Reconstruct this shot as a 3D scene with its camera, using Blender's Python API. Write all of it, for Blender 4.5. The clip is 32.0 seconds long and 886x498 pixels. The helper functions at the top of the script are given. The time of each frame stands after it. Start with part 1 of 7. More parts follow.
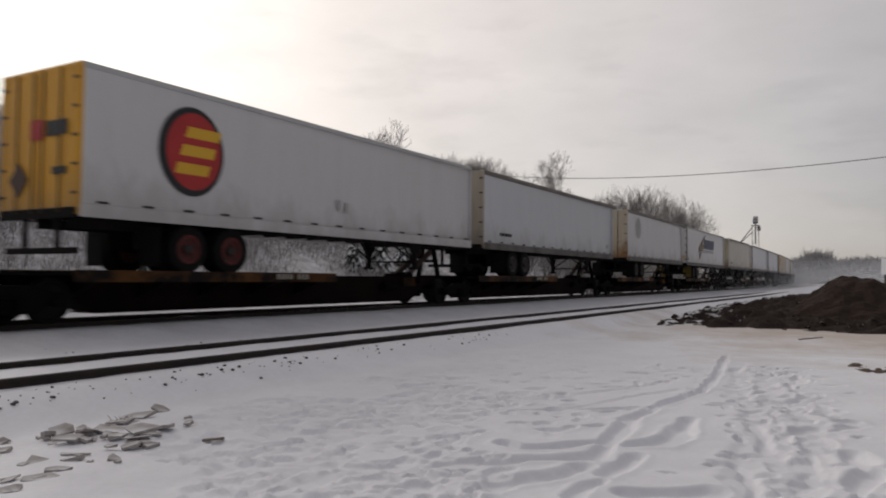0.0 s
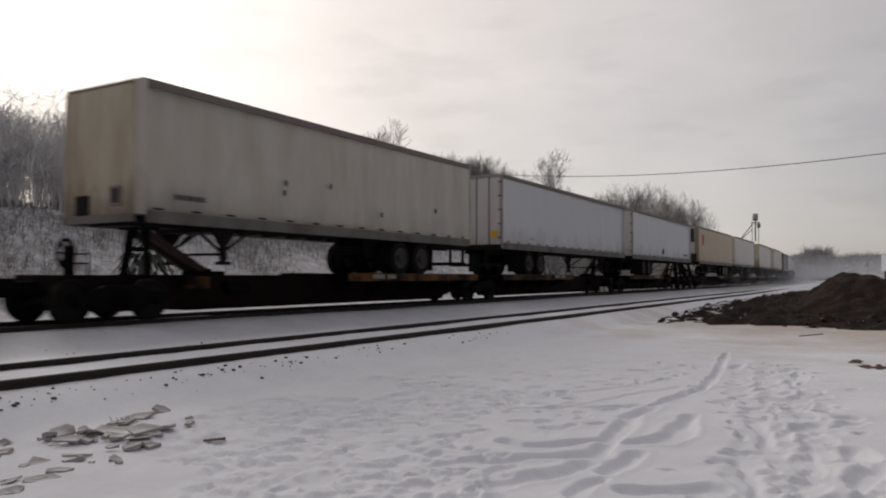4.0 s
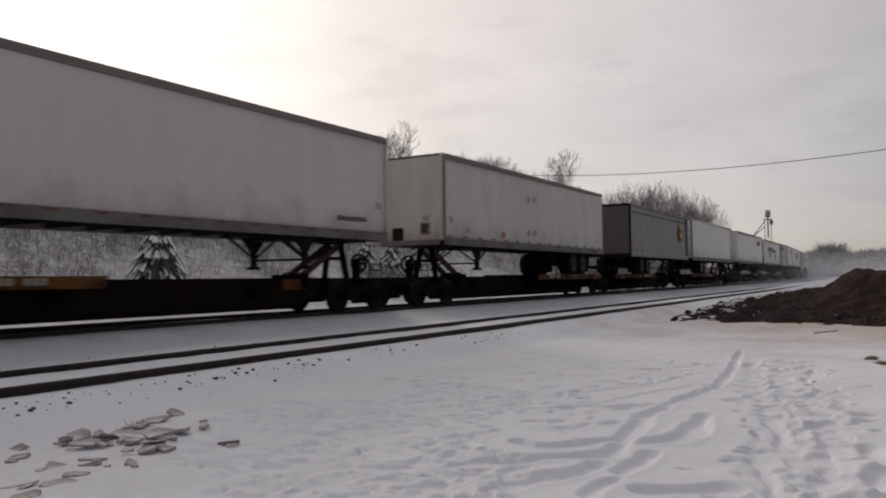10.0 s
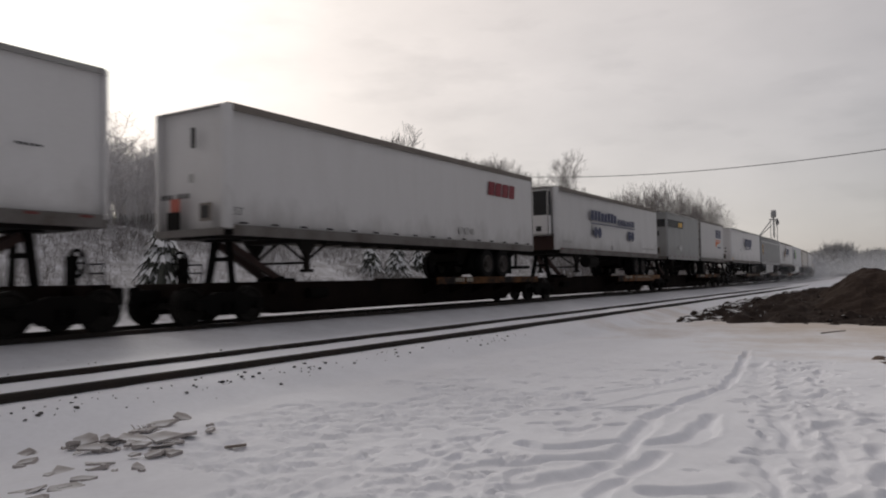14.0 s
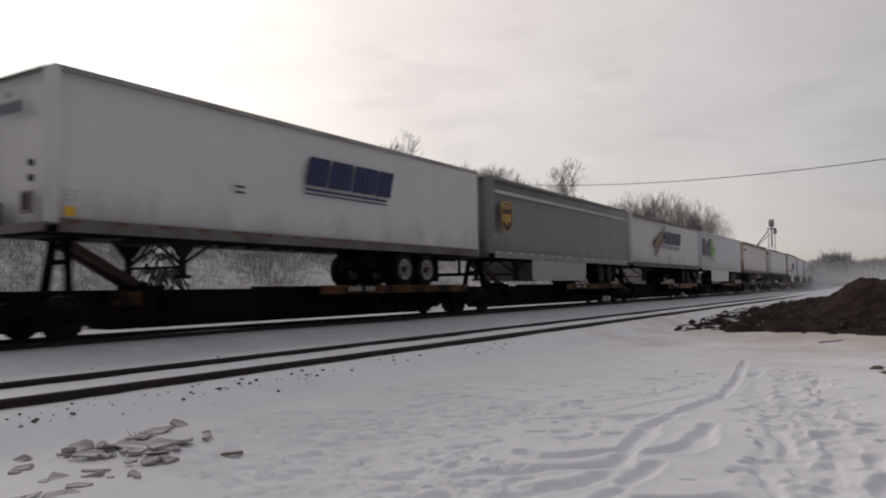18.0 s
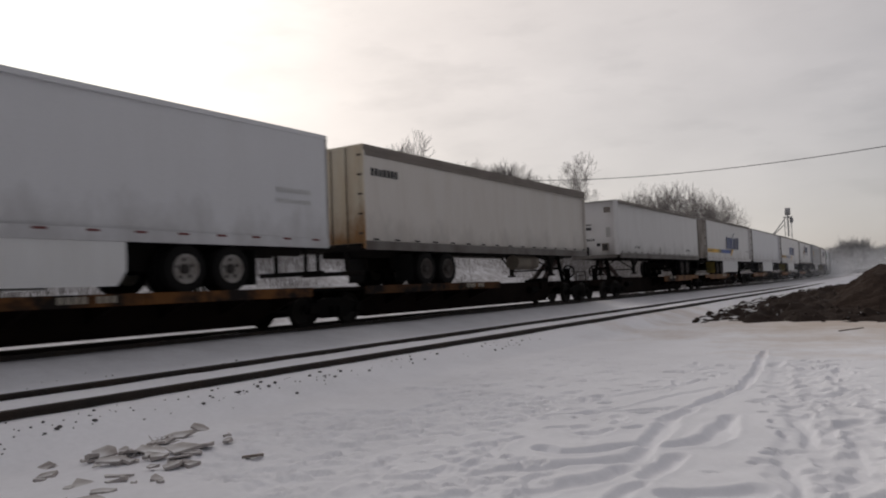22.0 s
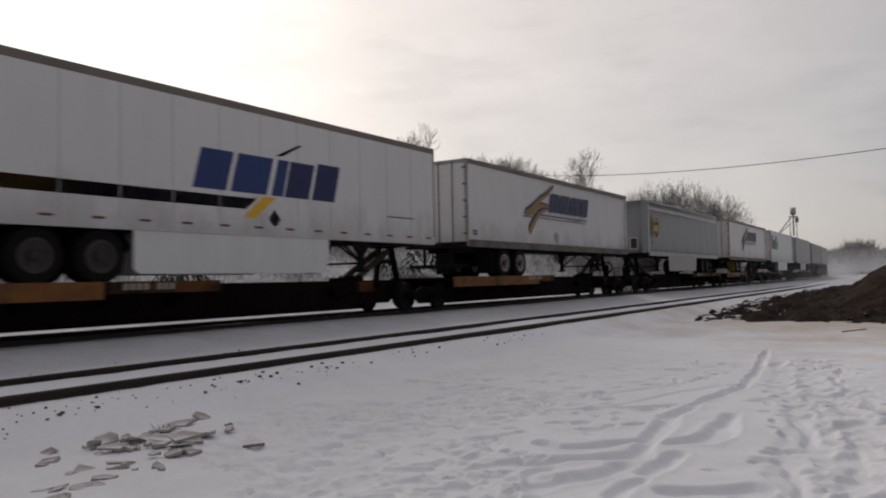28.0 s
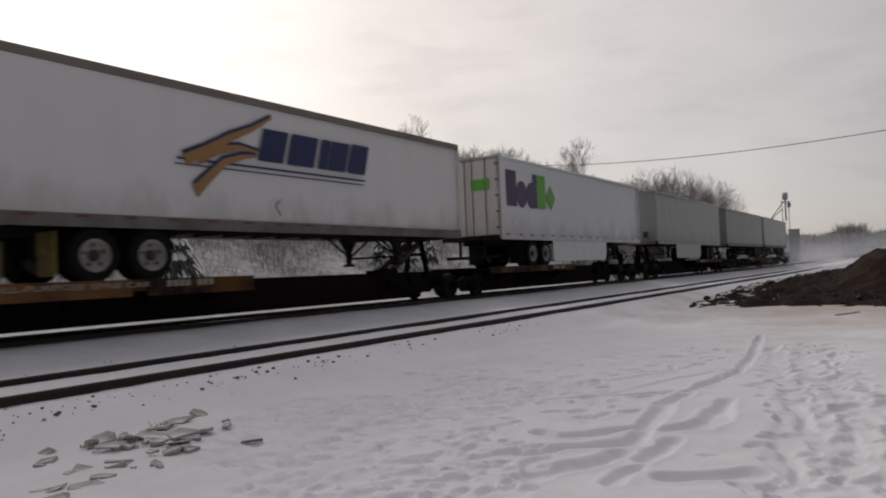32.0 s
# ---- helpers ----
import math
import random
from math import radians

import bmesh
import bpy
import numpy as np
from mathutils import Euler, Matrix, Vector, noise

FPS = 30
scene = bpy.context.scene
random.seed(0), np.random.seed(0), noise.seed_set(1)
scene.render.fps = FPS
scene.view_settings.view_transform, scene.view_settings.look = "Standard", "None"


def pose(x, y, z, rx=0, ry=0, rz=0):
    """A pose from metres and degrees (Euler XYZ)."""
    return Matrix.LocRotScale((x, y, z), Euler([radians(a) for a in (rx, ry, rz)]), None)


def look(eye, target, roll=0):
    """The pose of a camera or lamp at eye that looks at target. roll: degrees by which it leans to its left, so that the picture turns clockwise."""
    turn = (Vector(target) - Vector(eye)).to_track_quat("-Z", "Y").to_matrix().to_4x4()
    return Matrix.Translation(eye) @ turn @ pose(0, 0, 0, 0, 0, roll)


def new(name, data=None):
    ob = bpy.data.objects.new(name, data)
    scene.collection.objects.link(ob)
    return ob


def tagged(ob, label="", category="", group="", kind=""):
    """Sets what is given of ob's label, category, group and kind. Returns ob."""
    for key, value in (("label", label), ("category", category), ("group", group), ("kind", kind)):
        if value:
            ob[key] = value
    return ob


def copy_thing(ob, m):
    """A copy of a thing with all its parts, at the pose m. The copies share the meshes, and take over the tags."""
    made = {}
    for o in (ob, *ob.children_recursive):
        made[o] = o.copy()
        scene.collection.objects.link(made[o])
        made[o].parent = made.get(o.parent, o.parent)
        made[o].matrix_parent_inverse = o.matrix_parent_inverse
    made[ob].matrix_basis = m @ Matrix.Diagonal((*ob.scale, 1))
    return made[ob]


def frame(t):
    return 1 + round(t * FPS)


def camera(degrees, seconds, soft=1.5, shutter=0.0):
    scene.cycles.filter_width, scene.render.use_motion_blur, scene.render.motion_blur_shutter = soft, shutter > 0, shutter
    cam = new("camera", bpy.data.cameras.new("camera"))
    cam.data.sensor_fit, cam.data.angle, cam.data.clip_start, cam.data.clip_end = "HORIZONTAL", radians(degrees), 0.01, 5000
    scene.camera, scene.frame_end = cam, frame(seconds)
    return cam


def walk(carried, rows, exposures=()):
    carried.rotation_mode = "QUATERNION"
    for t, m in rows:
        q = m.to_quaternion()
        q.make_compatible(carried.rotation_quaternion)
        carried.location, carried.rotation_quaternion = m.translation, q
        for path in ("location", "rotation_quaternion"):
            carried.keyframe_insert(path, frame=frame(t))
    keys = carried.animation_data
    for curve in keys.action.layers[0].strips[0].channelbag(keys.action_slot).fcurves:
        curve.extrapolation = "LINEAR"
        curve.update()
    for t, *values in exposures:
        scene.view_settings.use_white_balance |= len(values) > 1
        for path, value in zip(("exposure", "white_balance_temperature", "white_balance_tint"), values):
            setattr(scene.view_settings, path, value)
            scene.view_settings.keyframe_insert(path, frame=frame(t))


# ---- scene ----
# A freight train of road trailers on spine cars passes a snowy yard; x runs along the tracks, z = 0 is the main line's rail head.
EYE_Z = 0.92
MAIN_Y, SIDING_Y, SIDING_Z = 14.18, 8.95, -0.215
DECK = 0.97
cam = camera(61.5, 32.0, soft=2.0, shutter=0.25)
PATH = [
    (0, (0.0, 0.0, 0.92), (1.7186, 1.0200, 0.9961), 0.48),
    (0.5, (0.0, 0.0, 0.92), (1.7194, 1.0187, 0.9965), 0.22),
    (1, (0.0, 0.0, 0.92), (1.7199, 1.0176, 0.9993), 0.11),
    (1.5, (0.0, 0.0, 0.92), (1.7188, 1.0195, 0.9989), 0.07),
    (2, (0.0, 0.0, 0.92), (1.7184, 1.0201, 1.0015), 0.13),
    (2.5, (0.0, 0.0, 0.92), (1.7159, 1.0246, 0.9962), -0.04),
    (3, (0.0, 0.0, 0.92), (1.7173, 1.0223, 0.9952), 0.14),
    (3.5, (0.0, 0.0, 0.92), (1.7193, 1.0191, 0.9942), 0.17),
    (4, (0.0, 0.0, 0.92), (1.7187, 1.0201, 0.9931), 0.14),
    (4.5, (0.0, 0.0, 0.92), (1.7188, 1.0199, 0.9941), 0.13),
    (6.5, (0.0, 0.0, 0.92), (1.7120, 1.0308, 1.0000), 0.12),
    (7, (0.0, 0.0, 0.92), (1.7118, 1.0309, 1.0020), -0.01),
    (7.5, (0.0, 0.0, 0.92), (1.7118, 1.0308, 1.0046), 0.10),
    (8, (0.0, 0.0, 0.92), (1.7116, 1.0311, 1.0055), -0.19),
    (8.5, (0.0, 0.0, 0.92), (1.7092, 1.0351, 1.0047), -0.37),
    (9, (0.0, 0.0, 0.92), (1.7072, 1.0386, 1.0013), -0.50),
    (9.5, (0.0, 0.0, 0.92), (1.7050, 1.0423, 1.0007), -0.50),
    (10, (0.0, 0.0, 0.92), (1.7035, 1.0451, 0.9957), -0.55),
    (10.5, (0.0, 0.0, 0.92), (1.7031, 1.0457, 0.9968), -0.53),
    (11, (0.0, 0.0, 0.92), (1.7024, 1.0465, 1.0016), -0.72),
    (11.5, (0.0, 0.0, 0.92), (1.7015, 1.0478, 1.0032), -0.89),
    (12, (0.0, 0.0, 0.92), (1.6994, 1.0513, 1.0033), -1.08),
    (12.5, (0.0, 0.0, 0.92), (1.6956, 1.0577, 0.9990), -1.39),
    (13, (0.0, 0.0, 0.92), (1.6955, 1.0580, 0.9970), -1.15),
    (13.5, (0.0, 0.0, 0.92), (1.6961, 1.0569, 0.9988), -0.96),
    (15.5, (0.0, 0.0, 0.92), (1.6958, 1.0559, 1.0164), -1.06),
    (16, (0.0, 0.0, 0.92), (1.6954, 1.0568, 1.0130), -0.90),
    (16.5, (0.0, 0.0, 0.92), (1.6949, 1.0580, 1.0091), -1.00),
    (17, (0.0, 0.0, 0.92), (1.6944, 1.0586, 1.0114), -1.14),
    (17.5, (0.0, 0.0, 0.92), (1.6972, 1.0540, 1.0129), -1.02),
    (18, (0.0, 0.0, 0.92), (1.6981, 1.0517, 1.0225), -0.66),
    (18.5, (0.0, 0.0, 0.92), (1.6968, 1.0536, 1.0241), -0.90),
    (19, (0.0, 0.0, 0.92), (1.6968, 1.0530, 1.0295), -0.83),
    (19.5, (0.0, 0.0, 0.92), (1.6977, 1.0507, 1.0372), -0.56),
    (20, (0.0, 0.0, 0.92), (1.6969, 1.0520, 1.0370), -0.56),
    (20.5, (0.0, 0.0, 0.92), (1.6973, 1.0515, 1.0363), -1.17),
    (21, (0.0, 0.0, 0.92), (1.6947, 1.0560, 1.0338), -1.52),
    (21.5, (0.0, 0.0, 0.92), (1.6885, 1.0664, 1.0287), -2.05),
    (22, (0.0, 0.0, 0.92), (1.6780, 1.0837, 1.0186), -2.20),
    (22.5, (0.0, 0.0, 0.92), (1.6752, 1.0884, 1.0154), -1.98),
    (23, (0.0, 0.0, 0.92), (1.6730, 1.0918, 1.0146), -1.99),
    (23.5, (0.0, 0.0, 0.92), (1.6720, 1.0938, 1.0086), -1.79),
    (24, (0.0, 0.0, 0.92), (1.6732, 1.0923, 1.0045), -1.88),
    (24.5, (0.0, 0.0, 0.92), (1.6738, 1.0913, 1.0049), -2.14),
    (25, (0.0, 0.0, 0.92), (1.6735, 1.0917, 1.0080), -2.23),
    (25.5, (0.0, 0.0, 0.92), (1.6497, 1.1293, 0.9774), -2.35),
    (27.5, (0.0, 0.0, 0.92), (1.6720, 1.0942, 1.0031), -0.88),
    (28, (0.0, 0.0, 0.92), (1.6727, 1.0933, 1.0018), -1.17),
    (28.5, (0.0, 0.0, 0.92), (1.6725, 1.0941, 0.9954), -1.60),
    (29, (0.0, 0.0, 0.92), (1.6711, 1.0965, 0.9901), -1.84),
    (29.5, (0.0, 0.0, 0.92), (1.6727, 1.0944, 0.9862), -1.89),
    (30, (0.0, 0.0, 0.92), (1.6718, 1.0959, 0.9845), -1.89),
    (30.5, (0.0, 0.0, 0.92), (1.6746, 1.0918, 0.9803), -1.82),
    (31, (0.0, 0.0, 0.92), (1.6793, 1.0847, 0.9775), -2.35),
    (31.5, (0.0, 0.0, 0.92), (1.6825, 1.0799, 0.9758), -2.26),
    (32, (0.0, 0.0, 0.92), (1.6819, 1.0807, 0.9795), -2.35),
]

walk(cam, [(t, look(eye, target, roll)) for t, eye, target, roll in PATH])

# the lines run straight to CURVE_AT and then bend away with a wide radius
CURVE_AT, CURVE_R = 58.0, 1650.0


def along(s):
    """Place and heading in degrees of a point of the main line, s metres along it."""
    if s <= CURVE_AT:
        return s, MAIN_Y, 0.0
    a = (s - CURVE_AT) / CURVE_R
    return CURVE_AT + CURVE_R * math.sin(a), MAIN_Y + CURVE_R * (1 - math.cos(a)), math.degrees(a)


def bend(x):
    return np.clip(x - CURVE_AT, 0, 700) ** 2 / (2 * CURVE_R)


# metres that the train has gone, every two seconds
GONE = [0, 33.59, 66.84, 99.71, 132.2, 164.26, 195.8, 226.85, 257.45, 287.62, 317.37, 346.7, 375.59, 404.04, 432.06, 459.63, 486.74]

# ---- world and light ----
SUN_AZ, SUN_EL = 64.0, 27.0
sun_way = Vector((math.cos(radians(SUN_AZ)) * math.cos(radians(SUN_EL)), math.sin(radians(SUN_AZ)) * math.cos(radians(SUN_EL)), math.sin(radians(SUN_EL))))
world = bpy.data.worlds.new("overcast")
scene.world = world
world.use_nodes = True


def wire_world():
    nt = world.node_tree
    nt.nodes.clear()
    n, l = nt.nodes.new, nt.links.new
    out = n("ShaderNodeOutputWorld")
    add = n("ShaderNodeAddShader")
    sky = n("ShaderNodeTexSky")
    sky.sky_type, sky.sun_disc = "NISHITA", False
    sky.sun_elevation, sky.sun_rotation = radians(SUN_EL), radians(90 - SUN_AZ)
    bg_sky, bg_cloud = n("ShaderNodeBackground"), n("ShaderNodeBackground")
    bg_sky.inputs["Strength"].default_value = 0.015
    bg_cloud.inputs["Strength"].default_value = 1.0
    l(sky.outputs[0], bg_sky.inputs["Color"])
    co = n("ShaderNodeTexCoord")
    dot = n("ShaderNodeVectorMath")
    dot.operation = "DOT_PRODUCT"
    dot.inputs[1].default_value = sun_way
    l(co.outputs["Generated"], dot.inputs[0])
    ramp = n("ShaderNodeValToRGB")
    ramp.color_ramp.interpolation = "B_SPLINE"
    e = ramp.color_ramp.elements
    e[0].position, e[0].color = 0.0, (0.153, 0.143, 0.142, 1)
    e[1].position, e[1].color = 1.0, (1.25, 1.15, 1.03, 1)
    for at, c in ((0.45, (0.158, 0.147, 0.146, 1)), (0.62, (0.275, 0.258, 0.256, 1)), (0.71, (0.398, 0.371, 0.366, 1)), (0.79, (0.508, 0.467, 0.450, 1)), (0.876, (0.652, 0.592, 0.553, 1)),
                  (0.918, (0.755, 0.676, 0.622, 1)), (0.952, (0.862, 0.770, 0.700, 1)), (0.978, (0.99, 0.90, 0.82, 1))):
        k = e.new(at)
        k.color = c
    half = n("ShaderNodeMapRange")
    half.inputs["From Min"].default_value, half.inputs["From Max"].default_value = -1.0, 1.0
    l(dot.outputs["Value"], half.inputs["Value"])
    l(half.outputs[0], ramp.inputs[0])
    stretch = n("ShaderNodeMapping")
    stretch.inputs["Scale"].default_value = (1.0, 1.0, 2.6)
    l(co.outputs["Generated"], stretch.inputs[0])
    clouds = n("ShaderNodeTexNoise")
    clouds.inputs["Scale"].default_value, clouds.inputs["Detail"].default_value = 3.2, 6.0
    clouds.inputs["Roughness"].default_value = 0.55
    l(stretch.outputs[0], clouds.inputs["Vector"])
    span = n("ShaderNodeMapRange")
    span.inputs["From Min"].default_value, span.inputs["From Max"].default_value = 0.3, 0.7
    span.inputs["To Min"].default_value, span.inputs["To Max"].default_value = 0.91, 1.09
    l(clouds.outputs["Fac"], span.inputs["Value"])
    # small streaks of darker cloud
    flat = n("ShaderNodeMapping")
    flat.inputs["Scale"].default_value = (1.0, 1.0, 3.4)
    flat.inputs["Rotation"].default_value = (0.12, 0.1, 0)
    l(co.outputs["Generated"], flat.inputs[0])
    wisps = n("ShaderNodeTexNoise")
    wisps.inputs["Scale"].default_value, wisps.inputs["Detail"].default_value, wisps.inputs["Roughness"].default_value = 8.0, 5.0, 0.5
    l(flat.outputs[0], wisps.inputs["Vector"])
    thin = n("ShaderNodeMapRange")
    thin.inputs["From Min"].default_value, thin.inputs["From Max"].default_value = 0.54, 0.74
    thin.inputs["To Min"].default_value, thin.inputs["To Max"].default_value = 1.0, 0.90
    l(wisps.outputs["Fac"], thin.inputs["Value"])
    veil = n("ShaderNodeMath")
    veil.operation = "MULTIPLY"
    l(span.outputs[0], veil.inputs[0])
    l(thin.outputs[0], veil.inputs[1])
    mul = n("ShaderNodeVectorMath")
    mul.operation = "SCALE"
    l(ramp.outputs["Color"], mul.inputs[0])
    l(veil.outputs[0], mul.inputs["Scale"])
    l(mul.outputs[0], bg_cloud.inputs["Color"])
    l(bg_sky.outputs[0], add.inputs[0])
    l(bg_cloud.outputs[0], add.inputs[1])
    l(add.outputs[0], out.inputs["Surface"])


wire_world()
sun = new("sun", bpy.data.lights.new("sun", "SUN"))
sun.data.energy, sun.data.angle, sun.data.color = 0.6, radians(16), (1.0, 0.94, 0.86)
sun.matrix_world = look(sun_way * 100, (0, 0, 0))


# ---- materials ----
def surface(name, colour, rough=0.6, metal=0.0, stain=None, amount=0.35, grain=0.06, scale=1.0, bump=0.15, bump_scale=40.0, streak=0.0, pick=0.0, spec=0.4, lo=0.42, hi=0.75):
    """A weathered surface: base colour with fine grain, broad stains (vertical streaks where streak > 0) and a little relief."""
    m = bpy.data.materials.new(name)
    m.use_nodes = True
    nt = m.node_tree
    n, l = nt.nodes.new, nt.links.new
    b = nt.nodes["Principled BSDF"]
    b.inputs["Metallic"].default_value = metal
    b.inputs["Specular IOR Level"].default_value = spec
    co = n("ShaderNodeTexCoord")
    mp = n("ShaderNodeMapping")
    mp.inputs["Scale"].default_value = (scale, scale, scale * (0.2 if streak else 1.0))
    l(co.outputs["Object"], mp.inputs[0])
    broad = n("ShaderNodeTexNoise")
    broad.inputs["Scale"].default_value, broad.inputs["Detail"].default_value = (1.5 if streak else 0.9), 7.0
    broad.inputs["Roughness"].default_value = 0.62
    l(mp.outputs[0], broad.inputs["Vector"])
    cut = n("ShaderNodeMapRange")
    cut.inputs["From Min"].default_value, cut.inputs["From Max"].default_value = lo, hi
    cut.inputs["To Max"].default_value = amount
    l(broad.outputs["Fac"], cut.inputs["Value"])
    fine = n("ShaderNodeTexNoise")
    fine.inputs["Scale"].default_value, fine.inputs["Detail"].default_value = bump_scale, 5.0
    l(co.outputs["Object"], fine.inputs["Vector"])
    mix = n("ShaderNodeMix")
    mix.data_type = "RGBA"
    mix.inputs["A"].default_value = (*colour, 1)
    mix.inputs["B"].default_value = (*(stain or [c * 0.55 for c in colour]), 1)
    l(cut.outputs[0], mix.inputs["Factor"])
    speck = n("ShaderNodeMapRange")
    speck.inputs["To Min"].default_value, speck.inputs["To Max"].default_value = 1 - grain * 2, 1 + grain * 2
    l(fine.outputs["Fac"], speck.inputs["Value"])
    tint = n("ShaderNodeVectorMath")
    tint.operation = "SCALE"
    l(mix.outputs["Result"], tint.inputs[0])
    last = speck.outputs[0]
    if pick:
        info = n("ShaderNodeObjectInfo")
        own = n("ShaderNodeMapRange")
        own.inputs["To Min"].default_value, own.inputs["To Max"].default_value = 1 - pick, 1 + pick
        l(info.outputs["Random"], own.inputs["Value"])
        both = n("ShaderNodeMath")
        both.operation = "MULTIPLY"
        l(last, both.inputs[0])
        l(own.outputs[0], both.inputs[1])
        last = both.outputs[0]
    l(last, tint.inputs["Scale"])
    l(tint.outputs[0], b.inputs["Base Color"])
    dull = n("ShaderNodeMapRange")
    dull.inputs["To Min"].default_value, dull.inputs["To Max"].default_value = max(0.05, rough - 0.12), min(1.0, rough + 0.15)
    l(broad.outputs["Fac"], dull.inputs["Value"])
    l(dull.outputs[0], b.inputs["Roughness"])
    if bump:
        bp = n("ShaderNodeBump")
        bp.inputs["Strength"].default_value, bp.inputs["Distance"].default_value = bump, 0.01
        l(fine.outputs["Fac"], bp.inputs["Height"])
        l(bp.outputs[0], b.inputs["Normal"])
    return m


def snow_topped(name, colour, snow=(0.8, 0.81, 0.83), start=0.15, end=0.6, rough=0.9, spec=0.4, drift=None):
    """Bark, needles or soil with snow lying on what faces up. drift: more of it from one place along y to another."""
    m = surface(name, colour, rough, amount=0.4, grain=0.2, bump_scale=9.0, bump=0.3, spec=spec)
    nt = m.node_tree
    n, l = nt.nodes.new, nt.links.new
    b = nt.nodes["Principled BSDF"]
    old = b.inputs["Base Color"].links[0].from_socket
    geo, sep, cut, mix = n("ShaderNodeNewGeometry"), n("ShaderNodeSeparateXYZ"), n("ShaderNodeMapRange"), n("ShaderNodeMix")
    l(geo.outputs["Normal"], sep.inputs[0])
    ns = n("ShaderNodeTexNoise")
    ns.inputs["Scale"].default_value = 2.2
    co = n("ShaderNodeTexCoord")
    l(co.outputs["Object"], ns.inputs["Vector"])
    addn = n("ShaderNodeMath")
    addn.operation = "MULTIPLY_ADD"
    addn.inputs[1].default_value, addn.inputs[2].default_value = 0.9, -0.45
    l(ns.outputs["Fac"], addn.inputs[0])
    both = n("ShaderNodeMath")
    l(addn.outputs[0], both.inputs[0])
    l(sep.outputs["Z"], both.inputs[1])
    lies = both.outputs[0]
    if drift:
        place, ends, more = n("ShaderNodeSeparateXYZ"), n("ShaderNodeMapRange"), n("ShaderNodeMath")
        l(co.outputs["Object"], place.inputs[0])
        ends.inputs["From Min"].default_value, ends.inputs["From Max"].default_value, ends.inputs["To Min"].default_value, ends.inputs["To Max"].default_value = *drift, 0.0
        l(place.outputs["Y"], ends.inputs["Value"])
        l(lies, more.inputs[0])
        l(ends.outputs[0], more.inputs[1])
        lies = more.outputs[0]
    l(lies, cut.inputs["Value"])
    cut.inputs["From Min"].default_value, cut.inputs["From Max"].default_value = start, end
    mix.data_type = "RGBA"
    l(cut.outputs[0], mix.inputs["Factor"])
    l(old, mix.inputs["A"])
    mix.inputs["B"].default_value = (*snow, 1)
    l(mix.outputs["Result"], b.inputs["Base Color"])
    return m


